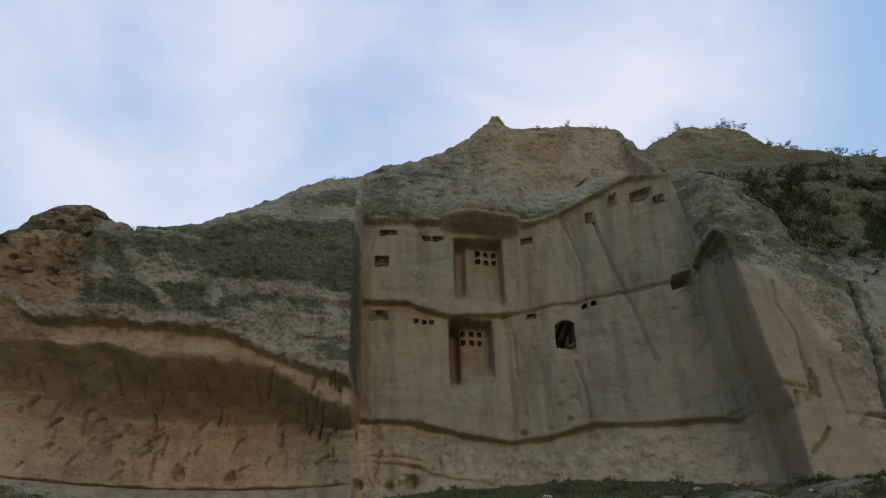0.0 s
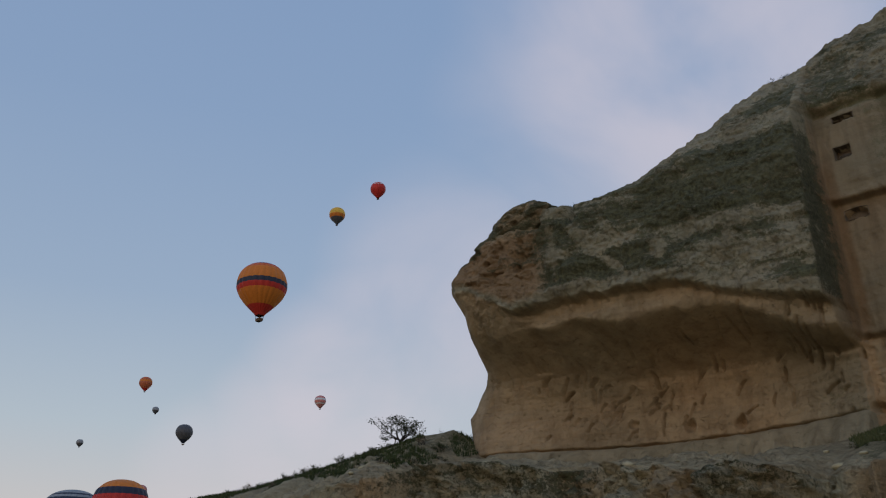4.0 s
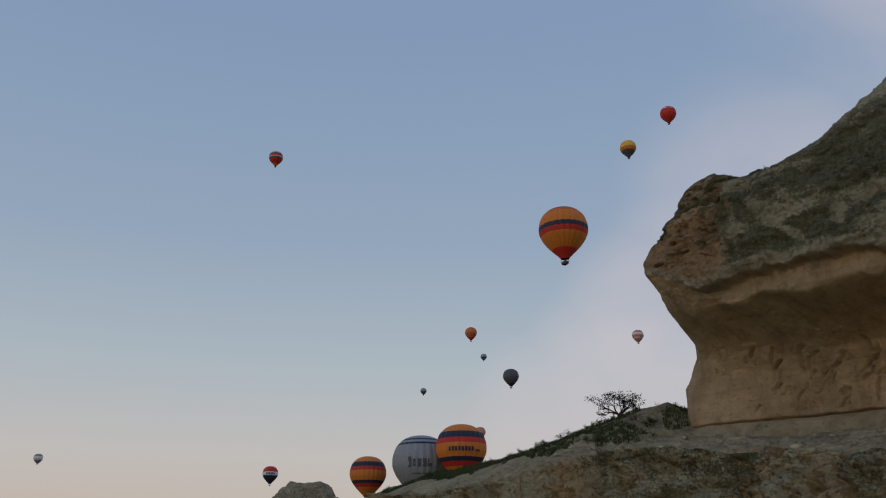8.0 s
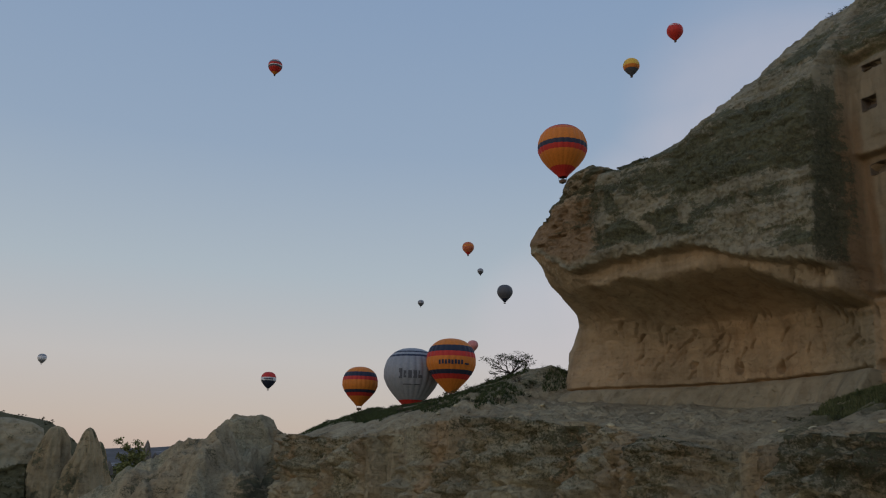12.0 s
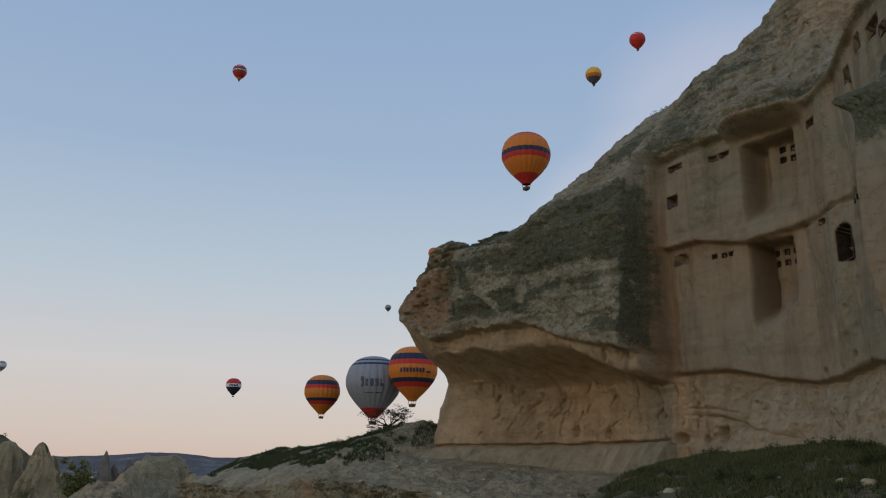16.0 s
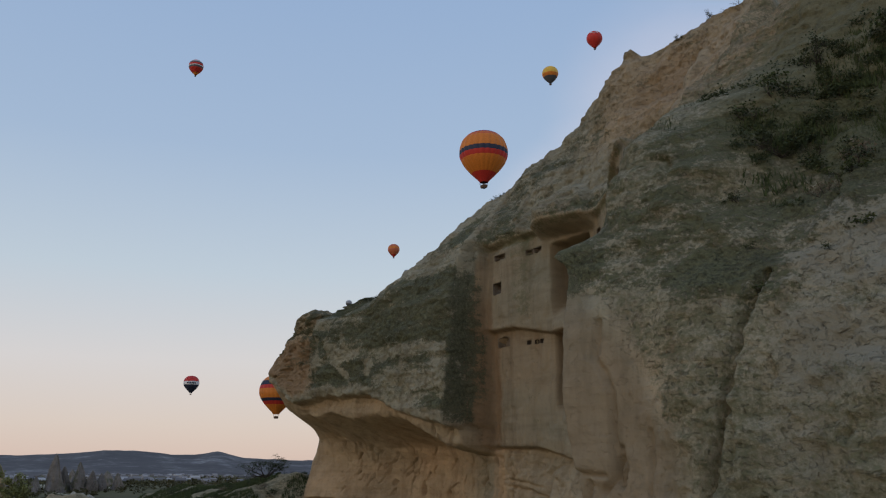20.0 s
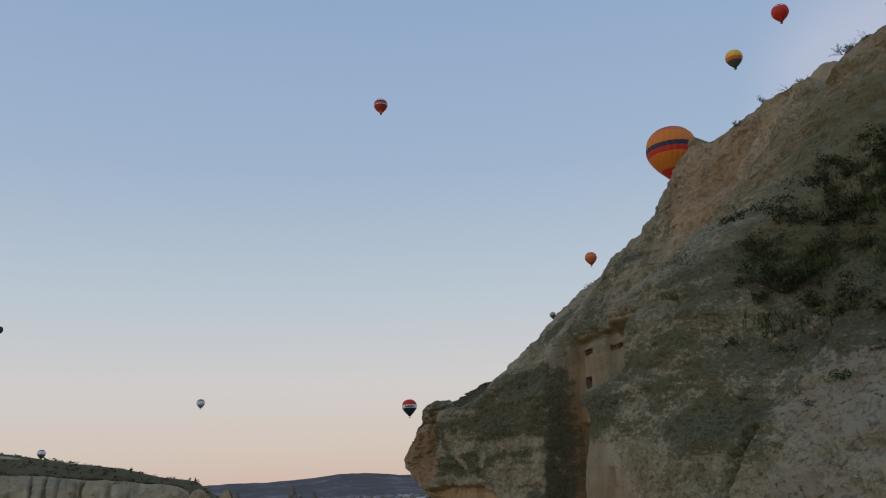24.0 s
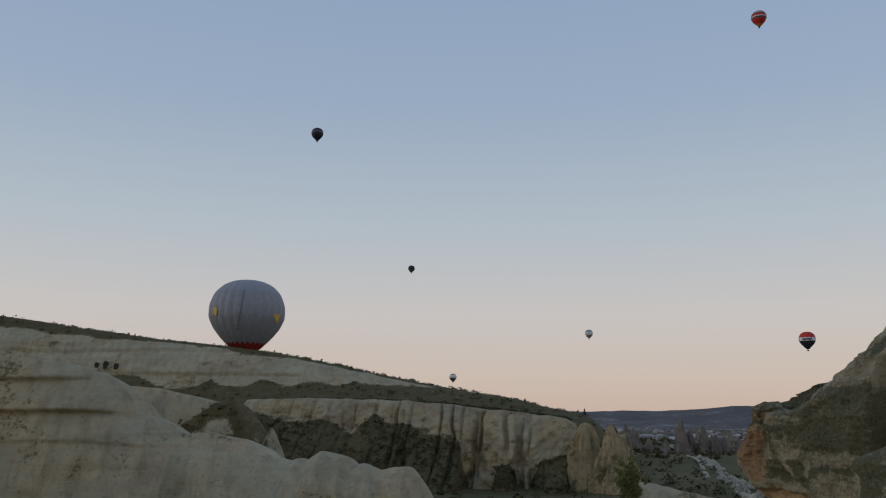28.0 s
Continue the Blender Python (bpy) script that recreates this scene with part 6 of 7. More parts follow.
for k in range(10):
    marking(b, 23.0, "scallop", [[(-0.62 + 0.135 * k + 0.055 * math.cos(t), 0.06 * math.sin(t)) for t in np.linspace(0, 2 * math.pi, 14, endpoint=False)]], 0.815, a, C_DEEPRED, "", 0.95)


# ---- plants ----
def leaf_cloud(rg, centres, count, leaf, spread):
    """Loose leaves, each a bent pair of triangles, round the given twig ends."""
    rs = np.random.RandomState(rg.randrange(2 ** 31))
    at = np.array([tuple(c) for c in centres], float)[rs.randint(len(centres), size=count)]
    at = at + rs.normal(size=(count, 3)) * np.array([spread, spread, spread * 0.8])
    long = rs.normal(size=(count, 3))
    long /= np.linalg.norm(long, axis=1, keepdims=True)
    wide = np.cross(long, rs.normal(size=(count, 3)))
    wide /= np.linalg.norm(wide, axis=1, keepdims=True)
    up = np.cross(long, wide)
    size = leaf * rs.uniform(0.6, 1.5, (count, 1))
    corners = [at + size * (a * long + b * wide + c * up) for a, b, c in ((-0.5, 0, 0), (0, -0.32, 0.08), (0.6, 0, 0), (0, 0.32, 0.08))]
    first = 4 * np.arange(count)[:, None]
    return np.stack(corners, 1).reshape(-1, 3), np.stack([first + (0, 1, 2), first + (0, 2, 3)], 1).reshape(-1, 3)


def limb_mesh(paths, sides=5):
    """Tapered tubes along paths of (point, radius)."""
    verts, faces = [], []
    for path in paths:
        base = len(verts)
        for k, (p, r) in enumerate(path):
            nxt = path[min(k + 1, len(path) - 1)][0] - path[max(k - 1, 0)][0]
            q = nxt.to_track_quat("Z", "Y") if nxt.length > 0 else Vector((0, 0, 1)).to_track_quat("Z", "Y")
            verts += [p + q @ Vector((r * math.cos(2 * math.pi * s / sides), r * math.sin(2 * math.pi * s / sides), 0)) for s in range(sides)]
        for k in range(len(path) - 1):
            faces += [(base + k * sides + s, base + k * sides + (s + 1) % sides, base + (k + 1) * sides + (s + 1) % sides, base + (k + 1) * sides + s) for s in range(sides)]
    return verts, faces


def grow(rg, start, way, length, radius, depth, paths, tips, spread=0.6, lift=0.12):
    pts, p, d = [], Vector(start), Vector(way).normalized()
    n = 5
    for k in range(n + 1):
        pts.append((p.copy(), radius * (1 - 0.55 * k / n)))
        d = (d + Vector((rg.gauss(0, 0.16), rg.gauss(0, 0.16), rg.gauss(0, 0.10) + lift * 0.3))).normalized()
        p = p + d * length / n
    paths.append(pts)
    if depth == 0:
        tips.append(tuple(p))
        tips.append(tuple(pts[3][0]))
        return
    for k in range(rg.choice((2, 3, 3))):
        at, r = pts[rg.choice((2, 3, 4, 5))]
        w = (d + Vector((rg.gauss(0, spread), rg.gauss(0, spread), rg.gauss(0, spread * 0.55) + lift))).normalized()
        grow(rg, at, w, length * rg.uniform(0.55, 0.8), r * 0.65, depth - 1, paths, tips, spread, lift)


def shrub(name, label, at, size, seed, leaves, leaf, mat, stems=5, depth=2, category="shrub", group="", flatness=1.0, spread=0.07):
    rg = random.Random(seed)
    root = empty(name, at, label, category, group)
    paths, tips = [], []
    for k in range(stems):
        a = rg.uniform(0, 6.28)
        grow(rg, (0.04 * math.cos(a), 0.04 * math.sin(a), -0.08), (math.cos(a) * 0.8, math.sin(a) * 0.8, rg.uniform(0.35, 0.9) * flatness), size * rg.uniform(0.4, 0.6), 0.02 * size + 0.006, depth, paths, tips, 0.5)
    v, f = limb_mesh(paths, 4)
    mesh_ob("stem", v, f, BARK, root)
    v, f = leaf_cloud(rg, tips, leaves, leaf, spread * size)
    mesh_ob("crown", v, f, mat, root, shade=False)
    return root


def ridge_tree():
    rg = random.Random(11)
    at = (-20.9, 21.6, float(ground_z(-20.9, 21.6)) - 0.05)
    root = empty("tree", at, "small gnarled tree with sparse dark leaves on the ridge", "tree")
    root.scale = (1.0, 1.2, 0.78)
    paths, tips = [], []
    for way, ln in [((0.1, -1.0, 0.55), 0.9), ((0.0, 1.0, 0.5), 0.95), ((0.1, 0.4, 0.9), 0.6), ((-0.2, -0.5, 0.85), 0.65), ((0.3, -1.0, 0.35), 0.8), ((-0.2, 0.9, 0.7), 0.75)]:
        grow(rg, (0, 0, 0.32), way, ln, 0.055, 3, paths, tips, 0.55, 0.05)
    trunk = [[(Vector((0, 0, -0.1)), 0.10), (Vector((0.02, 0.02, 0.12)), 0.075), (Vector((0, -0.01, 0.36)), 0.07)]]
    v, f = limb_mesh(trunk, 8)
    mesh_ob("trunk", v, f, BARK, root)
    v, f = limb_mesh(paths, 4)
    mesh_ob("bough", v, f, BARK, root)
    v, f = leaf_cloud(rg, tips, 2000, 0.07, 0.075)
    mesh_ob("crown", v, f, LEAF_DARK, root, shade=False)


ridge_tree()
S1 = shrub("shrub", "low dark green shrub rooted in the rock slope", (0, 0, -60), 1.0, 1, 620, 0.085, LEAF, group="shrubs on the slope")
S2 = shrub("shrub", "spreading dark shrub rooted in the rock slope", (4, 0, -60), 1.0, 2, 520, 0.075, LEAF_DARK, 6, group="shrubs on the slope", flatness=0.6)
S3 = shrub("shrub", "dry brown thorny shrub on the slope", (8, 0, -60), 1.0, 3, 380, 0.06, DRY, 7, group="shrubs on the slope")
S4 = shrub("shrub", "bare twiggy bush with few leaves", (12, 0, -60), 1.0, 4, 120, 0.05, LEAF_DARK, 6, group="shrubs on the slope", spread=0.05)


def plant(src, x, y, z, s, turn=0.0, squash=1.0):
    return copy_thing(src, Matrix.Translation((x, y, z)) @ Matrix.Rotation(turn, 4, "Z") @ Matrix.Diagonal((s, s, s * squash, 1)))


rg = random.Random(21)
# the bushy hillside above the buttress
made, thicket = 0, []
while made < 390:
    x, z = rg.uniform(13.5, 36), rg.uniform(6.0, 17.0)
    yc, zc = crest(x)
    # the green begins along a rising line and thins out below
    rise = z - float(np.interp(x, [13.5, 15, 17, 19, 22, 36], [12.3, 11.6, 9.8, 8.6, 7.8, 7.0]))
    like = float(smooth(-0.6, 1.4, rise)) + 0.05 * float(smooth(-4, -1, rise))
    if z > zc - 0.4 or z > float(np.interp(x, [13.5, 15.3, 17, 19, 24, 36], [12.9, 13.8, 14.6, 15.4, 16.0, 16.0])) or rg.random() > like * (0.8 + 0.8 * float(fbm(x * 0.5, z * 0.5, 44.0, 2))):
        continue
    made += 1
    if made > 165:
        size = rg.uniform(0.2, 0.5)
        thicket += [(x + rg.gauss(0, 0.5) * size, cliff_y(x, z) - rg.uniform(0, 0.5) * size, z + rg.uniform(0, 0.7) * size) for _ in range(9)]
        continue
    src = rg.choice((S1, S1, S2, S2, S2, S2, S3, S4))
    plant(src, x, cliff_y(x, z) + 0.12, z - 0.10, rg.choice((0.35, 0.45, 0.5, 0.6, 0.75, 0.95, 1.15)), rg.uniform(0, 6.28), rg.uniform(0.6, 0.95))
tv, tf = leaf_cloud(rg, thicket, 26000, 0.075, 0.09)
tagged(mesh_ob("low_scrub", tv, tf, LEAF_DARK, shade=False), "low dark scrub creeping over the hillside", "scrub", kind="stuff")
# a few lower ones by the great crack
for x, z, s in [(17.9, 5.9, 0.55), (18.6, 6.3, 0.7), (19.3, 6.8, 0.6), (18.9, 5.4, 0.4), (20.2, 7.3, 0.8), (19.6, 5.9, 0.35), (21.0, 8.0, 0.8), (16.8, 6.7, 0.4), (17.4, 7.2, 0.5), (18.0, 8.4, 0.5), (22.0, 8.6, 0.8), (23.2, 8.2, 0.9), (19.0, 9.2, 0.8), (20.4, 9.0, 0.9), (21.6, 9.6, 1.0), (22.8, 9.4, 0.9), (24.0, 9.0, 1.0)]:
    plant(rg.choice((S1, S2)), x, cliff_y(x, z) + 0.1, z - 0.05, s, rg.uniform(0, 6.28), 0.7)
# on the skyline
for x, s, src in [(-2.62, 0.55, S2), (10.6, 0.4, S4), (14.6, 0.55, S4), (16.7, 0.6, S4), (-2.2, 0.4, S2), (-3.0, 0.3, S4), (8.2, 0.35, S2), (9.8, 0.55, S2), (11.3, 0.6, S4), (12.2, 0.4, S2), (13.6, 0.5, S1), (15.1, 0.6, S2), (15.8, 0.75, S2), (17.9, 0.9, S2), (18.8, 0.8, S1), (20.2, 0.7, S2), (21.3, 0.8, S1), (22.4, 0.7, S2), (23.6, 0.9, S2), (25, 0.8, S1), (26.8, 0.9, S2), (29, 1.0, S2), (31.5, 1.0, S1)]:
    yc, zc = crest(x)
    plant(src, x, float(yc) + 0.2, float(zc) - 0.12, s, rg.uniform(0, 6.28), 0.85)
# dark honeycombed cap on the brow, jutting out over the end of the nose
def cap_rock():
    nu, nv = 120, 60
    ga, gv = np.meshgrid(np.linspace(0, 2 * math.pi, nu, endpoint=False), np.linspace(-1, 1, nv), indexing="ij")
    ring = np.sqrt(np.maximum(1 - gv ** 2, 0)) ** 0.6
    dx, dy, dz = ring * np.cos(ga), ring * np.sin(ga), gv
    bulk = 1 + 0.16 * fbm(dx * 1.3 + 3, dy * 1.3, dz * 1.6, 4, 0.55)
    for hx, hz, hr in ((-0.25, 0.15, 0.16), (0.05, 0.35, 0.12), (0.30, 0.05, 0.18), (-0.55, -0.1, 0.12), (0.5, 0.4, 0.1), (-0.1, -0.35, 0.14)):
        bulk = bulk - 0.22 * np.exp(-(((dx - hx) ** 2 + (dz - hz) ** 2) / hr ** 2) ** 2) * (dy < 0)
    x = -12.75 + 1.45 * dx * bulk - 0.15 * dz
    y = 21.05 + 1.0 * dy * bulk
    z = 9.55 + 0.72 * dz * bulk + 0.36 * dx
    zone = np.zeros((nu, nv, 4), np.float32)
    zone[..., 0], zone[..., 1], zone[..., 2], zone[..., 3] = 0.75 + 0.3 * fbm(dx * 3, dy * 3, dz * 3, 3), 0.55, 0.15, 1
    tagged(mesh_ob("cap_rock", np.stack([x, y, z], -1).reshape(-1, 3), grid_faces(nu, nv, True), CLIFF, attrs={"zone": zone.reshape(-1, 4)}), "dark honeycombed cap rock on the brow of the cliff", "rock")


cap_rock()
for x, y, z, s_, src in [(10.0, 31.0, 21.15, 0.5, S4), (12.1, 31.5, 21.7, 0.75, S4), (12.5, 31.7, 21.65, 0.5, S2), (13.2, 32.5, 21.5, 0.6, S2), (13.6, 33.0, 21.5, 0.5, S2), (14.9, 33.3, 21.0, 0.7, S2), (15.6, 33.6, 20.8, 0.8, S1), (16.4, 33.6, 20.7, 0.8, S2), (17.2, 33.4, 20.4, 0.7, S4)]:
    plant(src, x, y, z, s_, rg.uniform(0, 6.28), 0.85)
# on the dark hump behind the brow
cone_rock("rock_hump", "dark lichened rock hump behind the brow", -12.2, 24.5, 8.4, 11.5, 1.5, 1.8, SHELF, 2.5, 0.4, 0.0, blunt=0.5, moss=0.9, rugged=0.4, lichen=1.0)
for x, y, z, s in [(-12.0, 23.9, 11.2, 0.4), (-12.2, 24.6, 11.4, 0.45), (-12.6, 24.2, 11.2, 0.35), (-11.4, 24.7, 11.3, 0.45), (-10.9, 24.4, 11.1, 0.4)]:
    plant(S2, x, y, z, s, rg.uniform(0, 6.28), 0.6)
# on the ridge left of the nose and along the shelf
for x, y, s, src in [(-26.0, 21.6, 0.75, S4), (-24.6, 22.4, 0.5, S2), (-27.6, 21.4, 0.6, S4), (-28.4, 22.0, 0.7, S2), (-23.2, 22.3, 0.45, S1), (-30.0, 22.6, 0.5, S2), (-31.5, 21.8, 0.5, S1), (-19.4, 23.0, 0.7, S4), (-18.9, 23.4, 0.6, S2),
                     (-18.0, 23.2, 0.5, S2), (-33.0, 21.0, 0.6, S2), (-36.5, 21.3, 0.8, S2), (-38.0, 20.6, 0.9, S2), (-41.0, 20.9, 0.6, S1), (-44.0, 19.8, 0.5, S2), (-25.2, 19.6, 0.6, S2), (-22.0, 19.0, 0.55, S1), (-29.0, 18.6, 0.7, S2), (-34.0, 18.0, 0.7, S1),
                     (-21.0, 17.6, 0.5, S2), (-18.6, 20.6, 0.7, S3), (-19.8, 18.6, 0.6, S2), (-24.2, 17.0, 0.5, S3), (-17.2, 20.2, 0.45, S2), (-31, 16.8, 0.6, S2), (-38, 17.2, 0.7, S3), (-27.4, 18.0, 0.6, S3), (-23.4, 20.6, 0.8, S2), (-26.4, 20.6, 0.8, S3)]:
    plant(src, x, y, float(ground_z(x, y)) - 0.05, s, rg.uniform(0, 6.28), 0.75)
for k in range(26):
    x, y = rg.uniform(-31, -17.2), rg.uniform(17.2, 22.8)
    plant(rg.choice((S2, S2, S3, S1)), x, y, float(ground_z(x, y)) - 0.05, rg.uniform(0.3, 0.65), rg.uniform(0, 6.28), 0.7)
# in front of the carved wall
for x, y, s, src in [(0.9, 24.6, 0.8, S2), (0.2, 22.3, 0.5, S1), (2.4, 23.6, 0.6, S1), (4.6, 24.2, 0.6, S1), (6.8, 23.8, 0.7, S1), (8.6, 23.0, 0.6, S1), (10.4, 21.0, 0.7, S1), (3.4, 20.6, 0.6, S2), (6.0, 20.2, 0.7, S1), (1.6, 19.4, 0.5, S2), (8.0, 19.4, 0.6, S1), (11.6, 18.2, 0.6, S2), (13.6, 17.2, 0.7, S1), (15.6, 16.6, 0.6, S1),
                     (-0.6, 20.0, 0.4, S2), (5.0, 18.2, 0.5, S2), (9.6, 17.4, 0.5, S1), (-3.6, 17.0, 0.35, S2), (-4.4, 15.4, 0.3, S2)]:
    plant(src, x, y, float(ground_z(x, y)) - 0.05, s, rg.uniform(0, 6.28), 0.7)
for src in (S1, S2, S3, S4):
    for o in (*src.children, src):
        bpy.data.objects.remove(o)


def grass(name, label, count, place, tall, seed, mat=None):
    """Tufts of blades, far too many to count."""
    rg = random.Random(seed)
    verts, faces = [], []
    while len(faces) < count * 5:
        spot = place(rg)
        if spot is None:
            continue
        for k in range(5):
            h = tall * rg.uniform(0.5, 1.5)
            a = rg.uniform(0, 6.28)
            w = 0.02 + 0.03 * h
            bx, by = spot[0] + rg.gauss(0, 0.05), spot[1] + rg.gauss(0, 0.05)
            lx, ly = rg.gauss(0, 0.35) * h, rg.gauss(0, 0.35) * h
            i = len(verts)
            verts += [(bx - w * math.cos(a), by - w * math.sin(a), spot[2] - 0.04), (bx + w * math.cos(a), by + w * math.sin(a), spot[2] - 0.04), (bx + lx, by + ly, spot[2] + h)]
            faces.append((i, i + 1, i + 2))
    ob = mesh_ob(name, verts, faces, mat or GRASS, shade=False)
    return tagged(ob, label, "grass", kind="stuff")


def on_mound(rg):
    x, y = rg.uniform(-1.6, 22), rg.uniform(15.5, 25.5)
    lim = np.interp(x, [-1.6, 0, 2, 22], [22.5, 20.5, 19.0, 16.0]) + 1.2 * noise.noise((x * 0.7, y * 0.7, 0))
    top = min(wall_y(x) + 0.9 if x < 12.3 else 18.4, 25.6)
    if y < lim or y > top or noise.noise((x * 0.9, y * 0.9, 5)) < rg.uniform(-0.5, 0.15):
        return None
    return x, y, float(ground_z(x, y))


def on_slope(rg):
    x, z = rg.uniform(13.5, 34), rg.uniform(6.5, 16.5)
    rise = z - float(np.interp(x, [13.5, 15, 17, 19, 22, 36], [12.1, 11.4, 9.4, 8.2, 7.4, 6.6]))
    if z > crest(x)[1] - 0.4 or z > float(np.interp(x, [13.5, 15.3, 17, 19, 24, 36], [13.0, 14.0, 14.9, 15.6, 16.2, 16.2])) or float(smooth(-0.8, 1.5, rise)) * (0.75 + 0.9 * float(fbm(x * 0.6, z * 0.6, 44.0, 3))) < rg.random():
        return None
    return x, cliff_y(x, z) + 0.1, z


def on_ridge(rg):
    x, y = rg.uniform(-46, -17), rg.uniform(16.5, 24)
    if noise.noise((x * 0.5, y * 0.5, 2)) < -0.1:
        return None
    return x, y, float(ground_z(x, y))


grass("grass", "dense dark green grass below the carved wall", 15000, on_mound, 0.11, 31)
grass("grass", "patchy grass and weeds on the steep hillside", 24000, on_slope, 0.20, 32, LEAF)
grass("grass", "short dark grass and weeds along the ridge", 11000, on_ridge, 0.13, 33, LEAF)


# ---- loose stones and far specks ----
def stone(x, y, z, s, seed, label="weathered loose stone on the rocky shelf", stretch=(1, 1, 1)):
    bm = bmesh.new()
    bmesh.ops.create_icosphere(bm, subdivisions=2, radius=s)
    for v in bm.verts:
        n = 1 + 0.35 * noise.noise(v.co * (1.3 / s) + Vector((seed, 0, 0)))
        v.co = Vector((v.co.x * stretch[0], v.co.y * stretch[1], v.co.z * stretch[2])) * n
    me = bpy.data.meshes.new("stone")
    bm.to_mesh(me)
    bm.free()
    # the stone in the niche takes the shade-dark lining colour
    me.materials.append(SHADED_HOLLOW if z > 5 else SHELF)
    me.polygons.foreach_set("use_smooth", [True] * len(me.polygons))
    ob = new("stone", me)
    ob.location = (x, y, z)
    return tagged(ob, label, "stone")


stone(-0.22, 25.12, 9.72, 0.22, 3, "pale loose stone lying in the square niche", (1.2, 0.8, 0.6))
for k in range(60):
    x = rg.uniform(-24, 16)
    y = rg.uniform(13.5, 20.5)
    stone(x, y, float(ground_z(x, y)) + 0.02, rg.choice((0.06, 0.08, 0.11, 0.17)), 50 + k, stretch=(1.2, 1, 0.6))

WALLS, nt, bsdf = material("village_walls", 0.9)
info = nt.nodes.new("ShaderNodeNewGeometry")
nt.links.new(ramp(nt, info.outputs["Random Per Island"], [(0.0, (0.12, 0.11, 0.11)), (0.5, (0.22, 0.20, 0.19)), (0.85, (0.32, 0.29, 0.28)), (1.0, (0.5, 0.47, 0.45))]), bsdf.inputs["Base Color"])


def village():
    rg = random.Random(77)
    verts, faces = [], []
    while len(faces) < 620 * 7:
        r = rg.uniform(900, 2900)
        a = math.radians(rg.uniform(64, 100))
        x, y = -r * math.sin(a), r * math.cos(a)
        if noise.noise((x * 0.003, y * 0.003, 1)) < 0.0:
            continue
        z = float(ground_z(x, y)) - 1
        w, d, h = rg.uniform(2.5, 6), rg.uniform(2.5, 6), rg.uniform(3, 6)
        i = len(verts)
        verts += [(x + sx * w, y + sy * d, z + k * h) for k in (0, 1) for sx, sy in ((-1, -1), (1, -1), (1, 1), (-1, 1))]
        verts += [(x, y - d, z + h * 1.35), (x, y + d, z + h * 1.35)]
        faces += [(i, i + 1, i + 5, i + 4), (i + 1, i + 2, i + 6, i + 5), (i + 2, i + 3, i + 7, i + 6), (i + 3, i, i + 4, i + 7), (i + 4, i + 5, i + 8), (i + 5, i + 6, i + 9, i + 8), (i + 6, i + 7, i + 9)]
    tagged(mesh_ob("village_houses", verts, faces, WALLS, shade=False), "far pale houses of a village in the valley", "houses", kind="stuff")


village()


def clumps(name, label, spots, seed, mat, leaves=9):
    """Low bushes far off, too many to count: each a tuft of loose leaf sprays."""
    rg = random.Random(seed)
    verts, faces = [], []
    for x, y, z, s in spots:
        for k in range(leaves):
            a, h = rg.uniform(0, 6.28), rg.uniform(-0.1, 0.75) * s
            cx, cy, cz = x + s * 0.7 * rg.uniform(-1, 1), y + s * 0.8 * rg.uniform(-1, 1), z + h
            i = len(verts)
            verts += [(cx + rg.gauss(0, 0.3) * s, cy + rg.gauss(0, 0.3) * s, cz + rg.gauss(0, 0.22) * s) for _ in range(4)]
            faces += [(i, i + 1, i + 2), (i, i + 2, i + 3)]
    return tagged(mesh_ob(name, verts, faces, mat, shade=False), label, "scrub", kind="stuff")


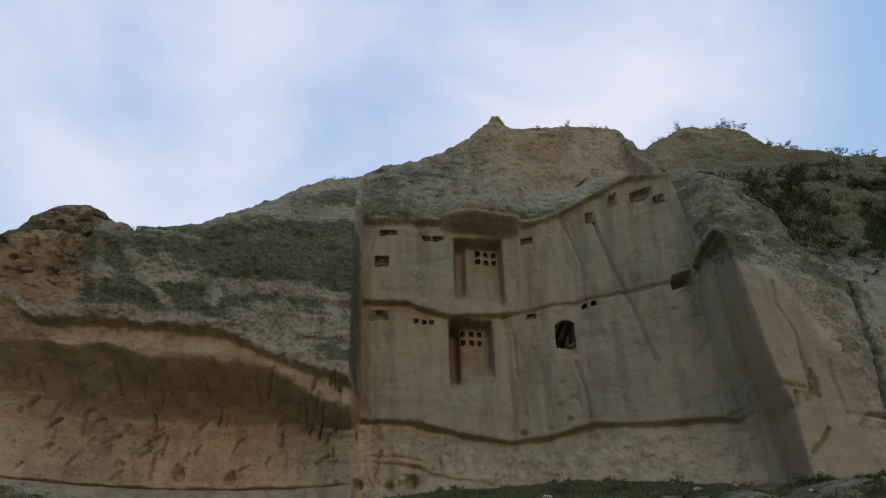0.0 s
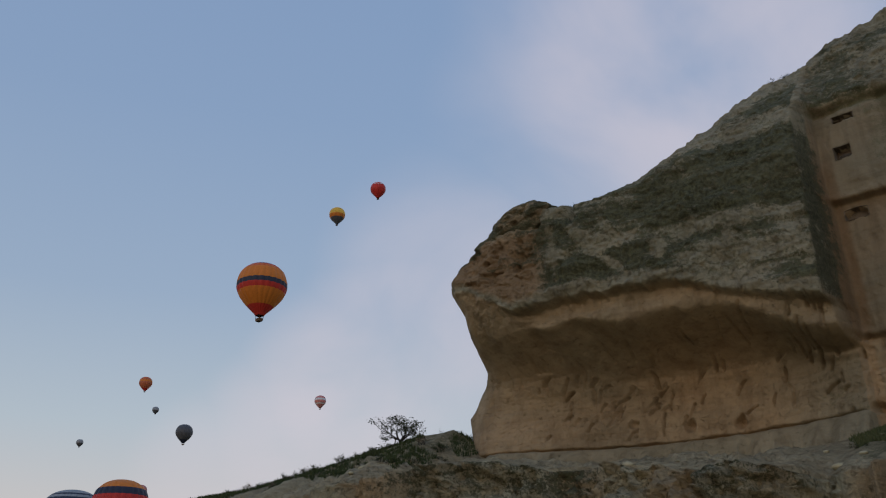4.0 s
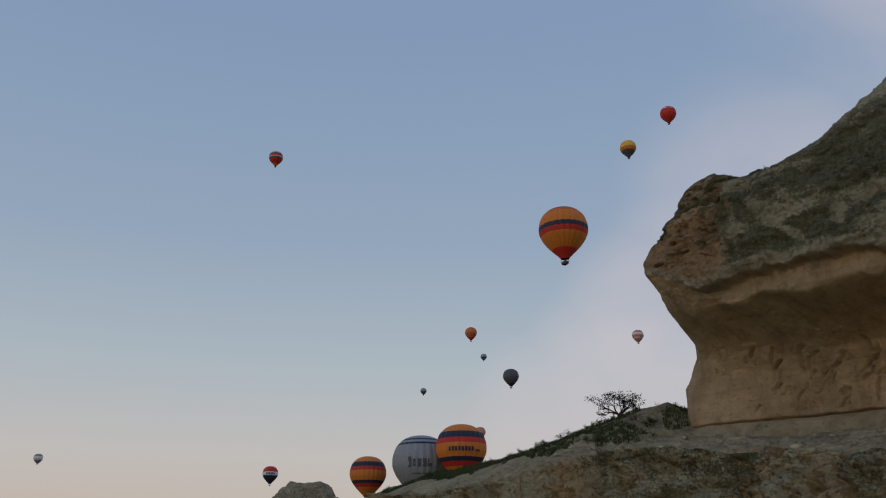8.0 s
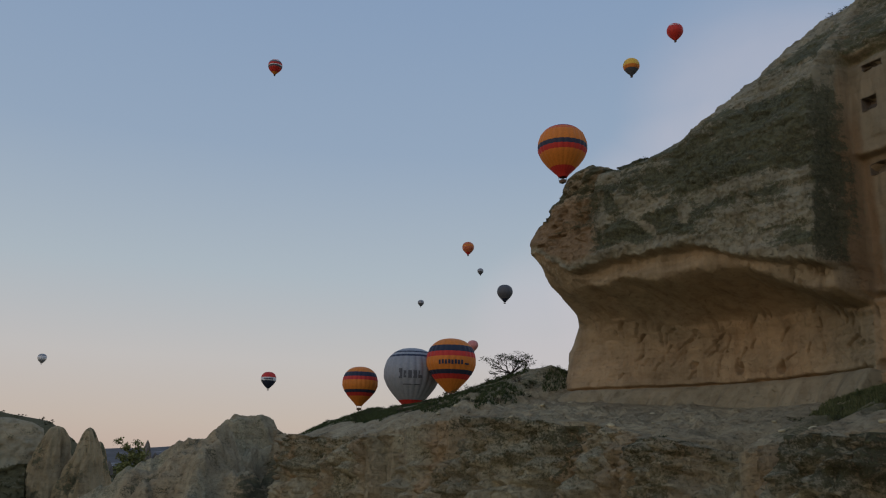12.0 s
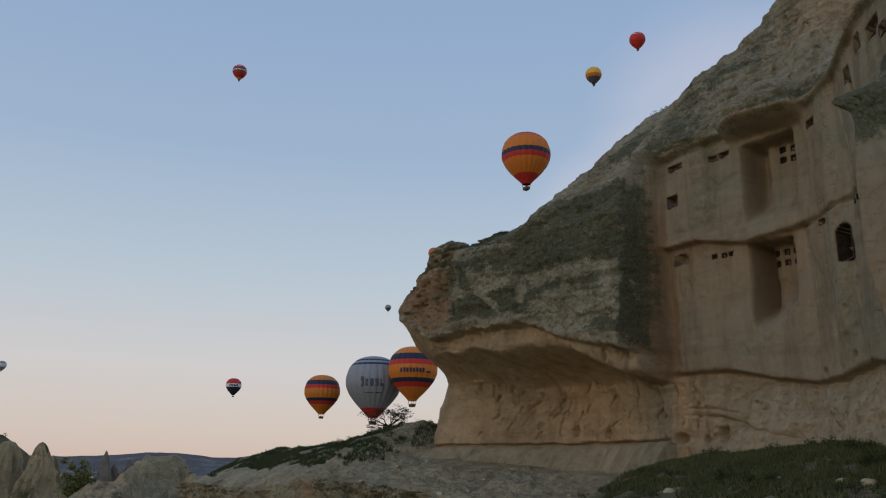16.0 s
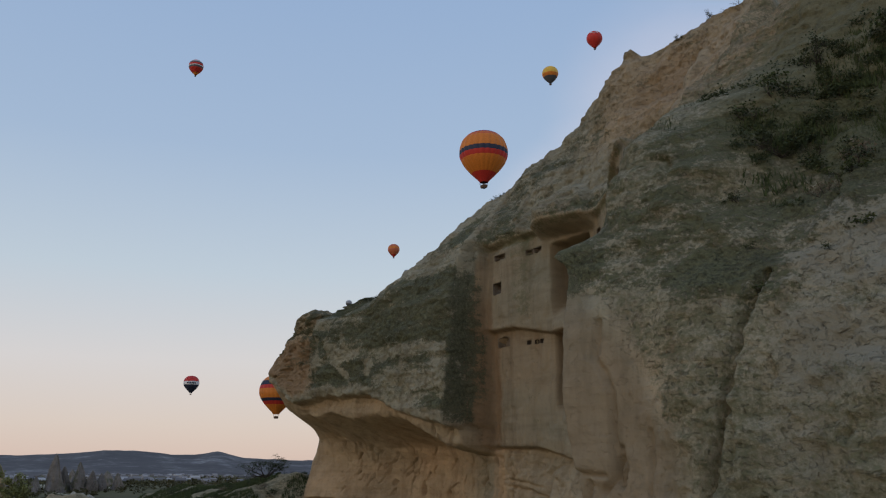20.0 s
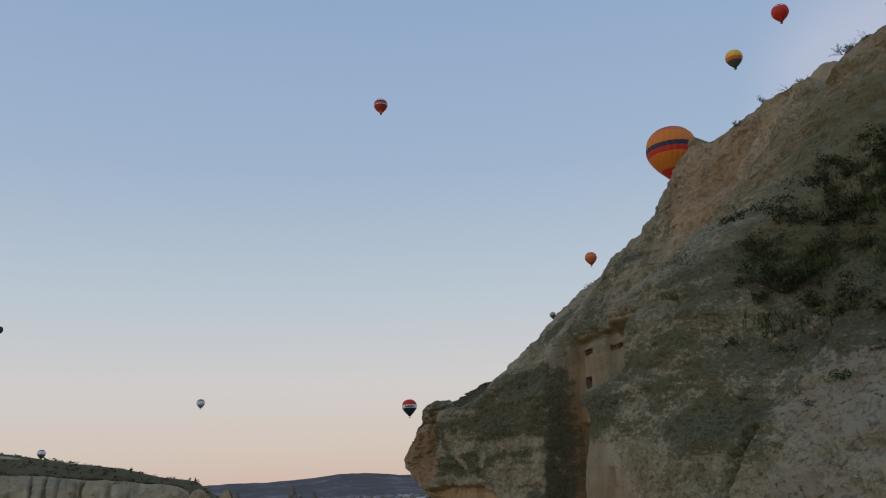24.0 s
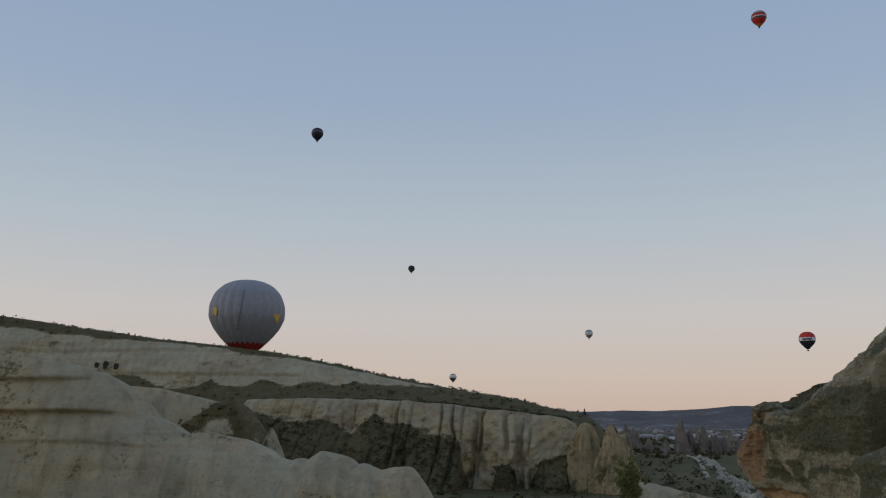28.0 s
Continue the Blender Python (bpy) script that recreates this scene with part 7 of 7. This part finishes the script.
def far_scrub():
    rg = random.Random(91)
    spots = []
    for k in range(1500):
        y = rg.uniform(-140, 8)
        spots.append((-362 + rg.uniform(-25, 0), y, np.interp(y, [p[0] for p in MESA_TOP], [p[1] for p in MESA_TOP]) + rg.uniform(-0.6, 0.2), rg.uniform(0.5, 1.4)))
    for k in range(2200):
        y = rg.uniform(-420, 20)
        spots.append((-416 - rg.uniform(0, 30), y, np.interp(y, [p[0] for p in HILL_TOP], [p[1] for p in HILL_TOP]) + rg.uniform(-1.6, 0.0), rg.choice((0.5, 0.7, 1.0, 1.6))))
    for k in range(11000):
        p = SCRUB_SPOTS[rg.randrange(len(SCRUB_SPOTS))]
        if vnoise(p[1] * 0.06, p[2] * 0.1, 3.0) > rg.uniform(-1.3, 0.6):
            spots.append((p[0] + rg.uniform(-0.5, 0.5), p[1] + rg.gauss(0, 0.8), p[2], rg.choice((0.4, 0.5, 0.7, 0.9, 1.3))))
    clumps("far_scrub", "dark green scrub on the far hill and mesa slopes", spots, 92, FAR_LEAF)
    spots = []
    while len(spots) < 2600:
        x, y = -rg.uniform(110, 1100), rg.uniform(-60, 420)
        if vnoise(x * 0.012, y * 0.02, 7.0) > rg.uniform(-0.6, 0.8):
            spots.append((x, y, float(ground_z(x, y)), rg.uniform(0.8, 2.2) * (1 + abs(x) / 700)))
    clumps("valley_scrub", "dark bushes scattered over the valley floor", spots, 93, FAR_LEAF, 7)


far_scrub()


def sapling():
    """A clump of thin upright saplings in the gap beyond the boulder."""
    rg = random.Random(17)
    at = (-174.0, 22.0, float(ground_z(-174.0, 22.0)))
    root = empty("poplar_clump", at, "tall thin green poplars growing in the valley", "tree")
    paths, tips = [], []
    height = 1.0 - at[2]
    for k in range(16):
        a, r = rg.uniform(0, 6.28), rg.uniform(0.1, 1.5)
        base, h = Vector((r * math.cos(a), r * math.sin(a), 0)), height * rg.uniform(0.6, 1.0)
        path = [(base + Vector((rg.gauss(0, 0.12) * q, rg.gauss(0, 0.2) * q, h * q / 8)), 0.09 * (1 - 0.11 * q)) for q in range(9)]
        paths.append(path)
        tips += [tuple(p[0]) for p in path[3:]]
    v, f = limb_mesh(paths, 5)
    mesh_ob("stem", v, f, BARK, root)
    v, f = leaf_cloud(rg, tips, 9000, 0.42, 0.45)
    mesh_ob("crown", v, f, POPLAR, root, shade=False)


sapling()
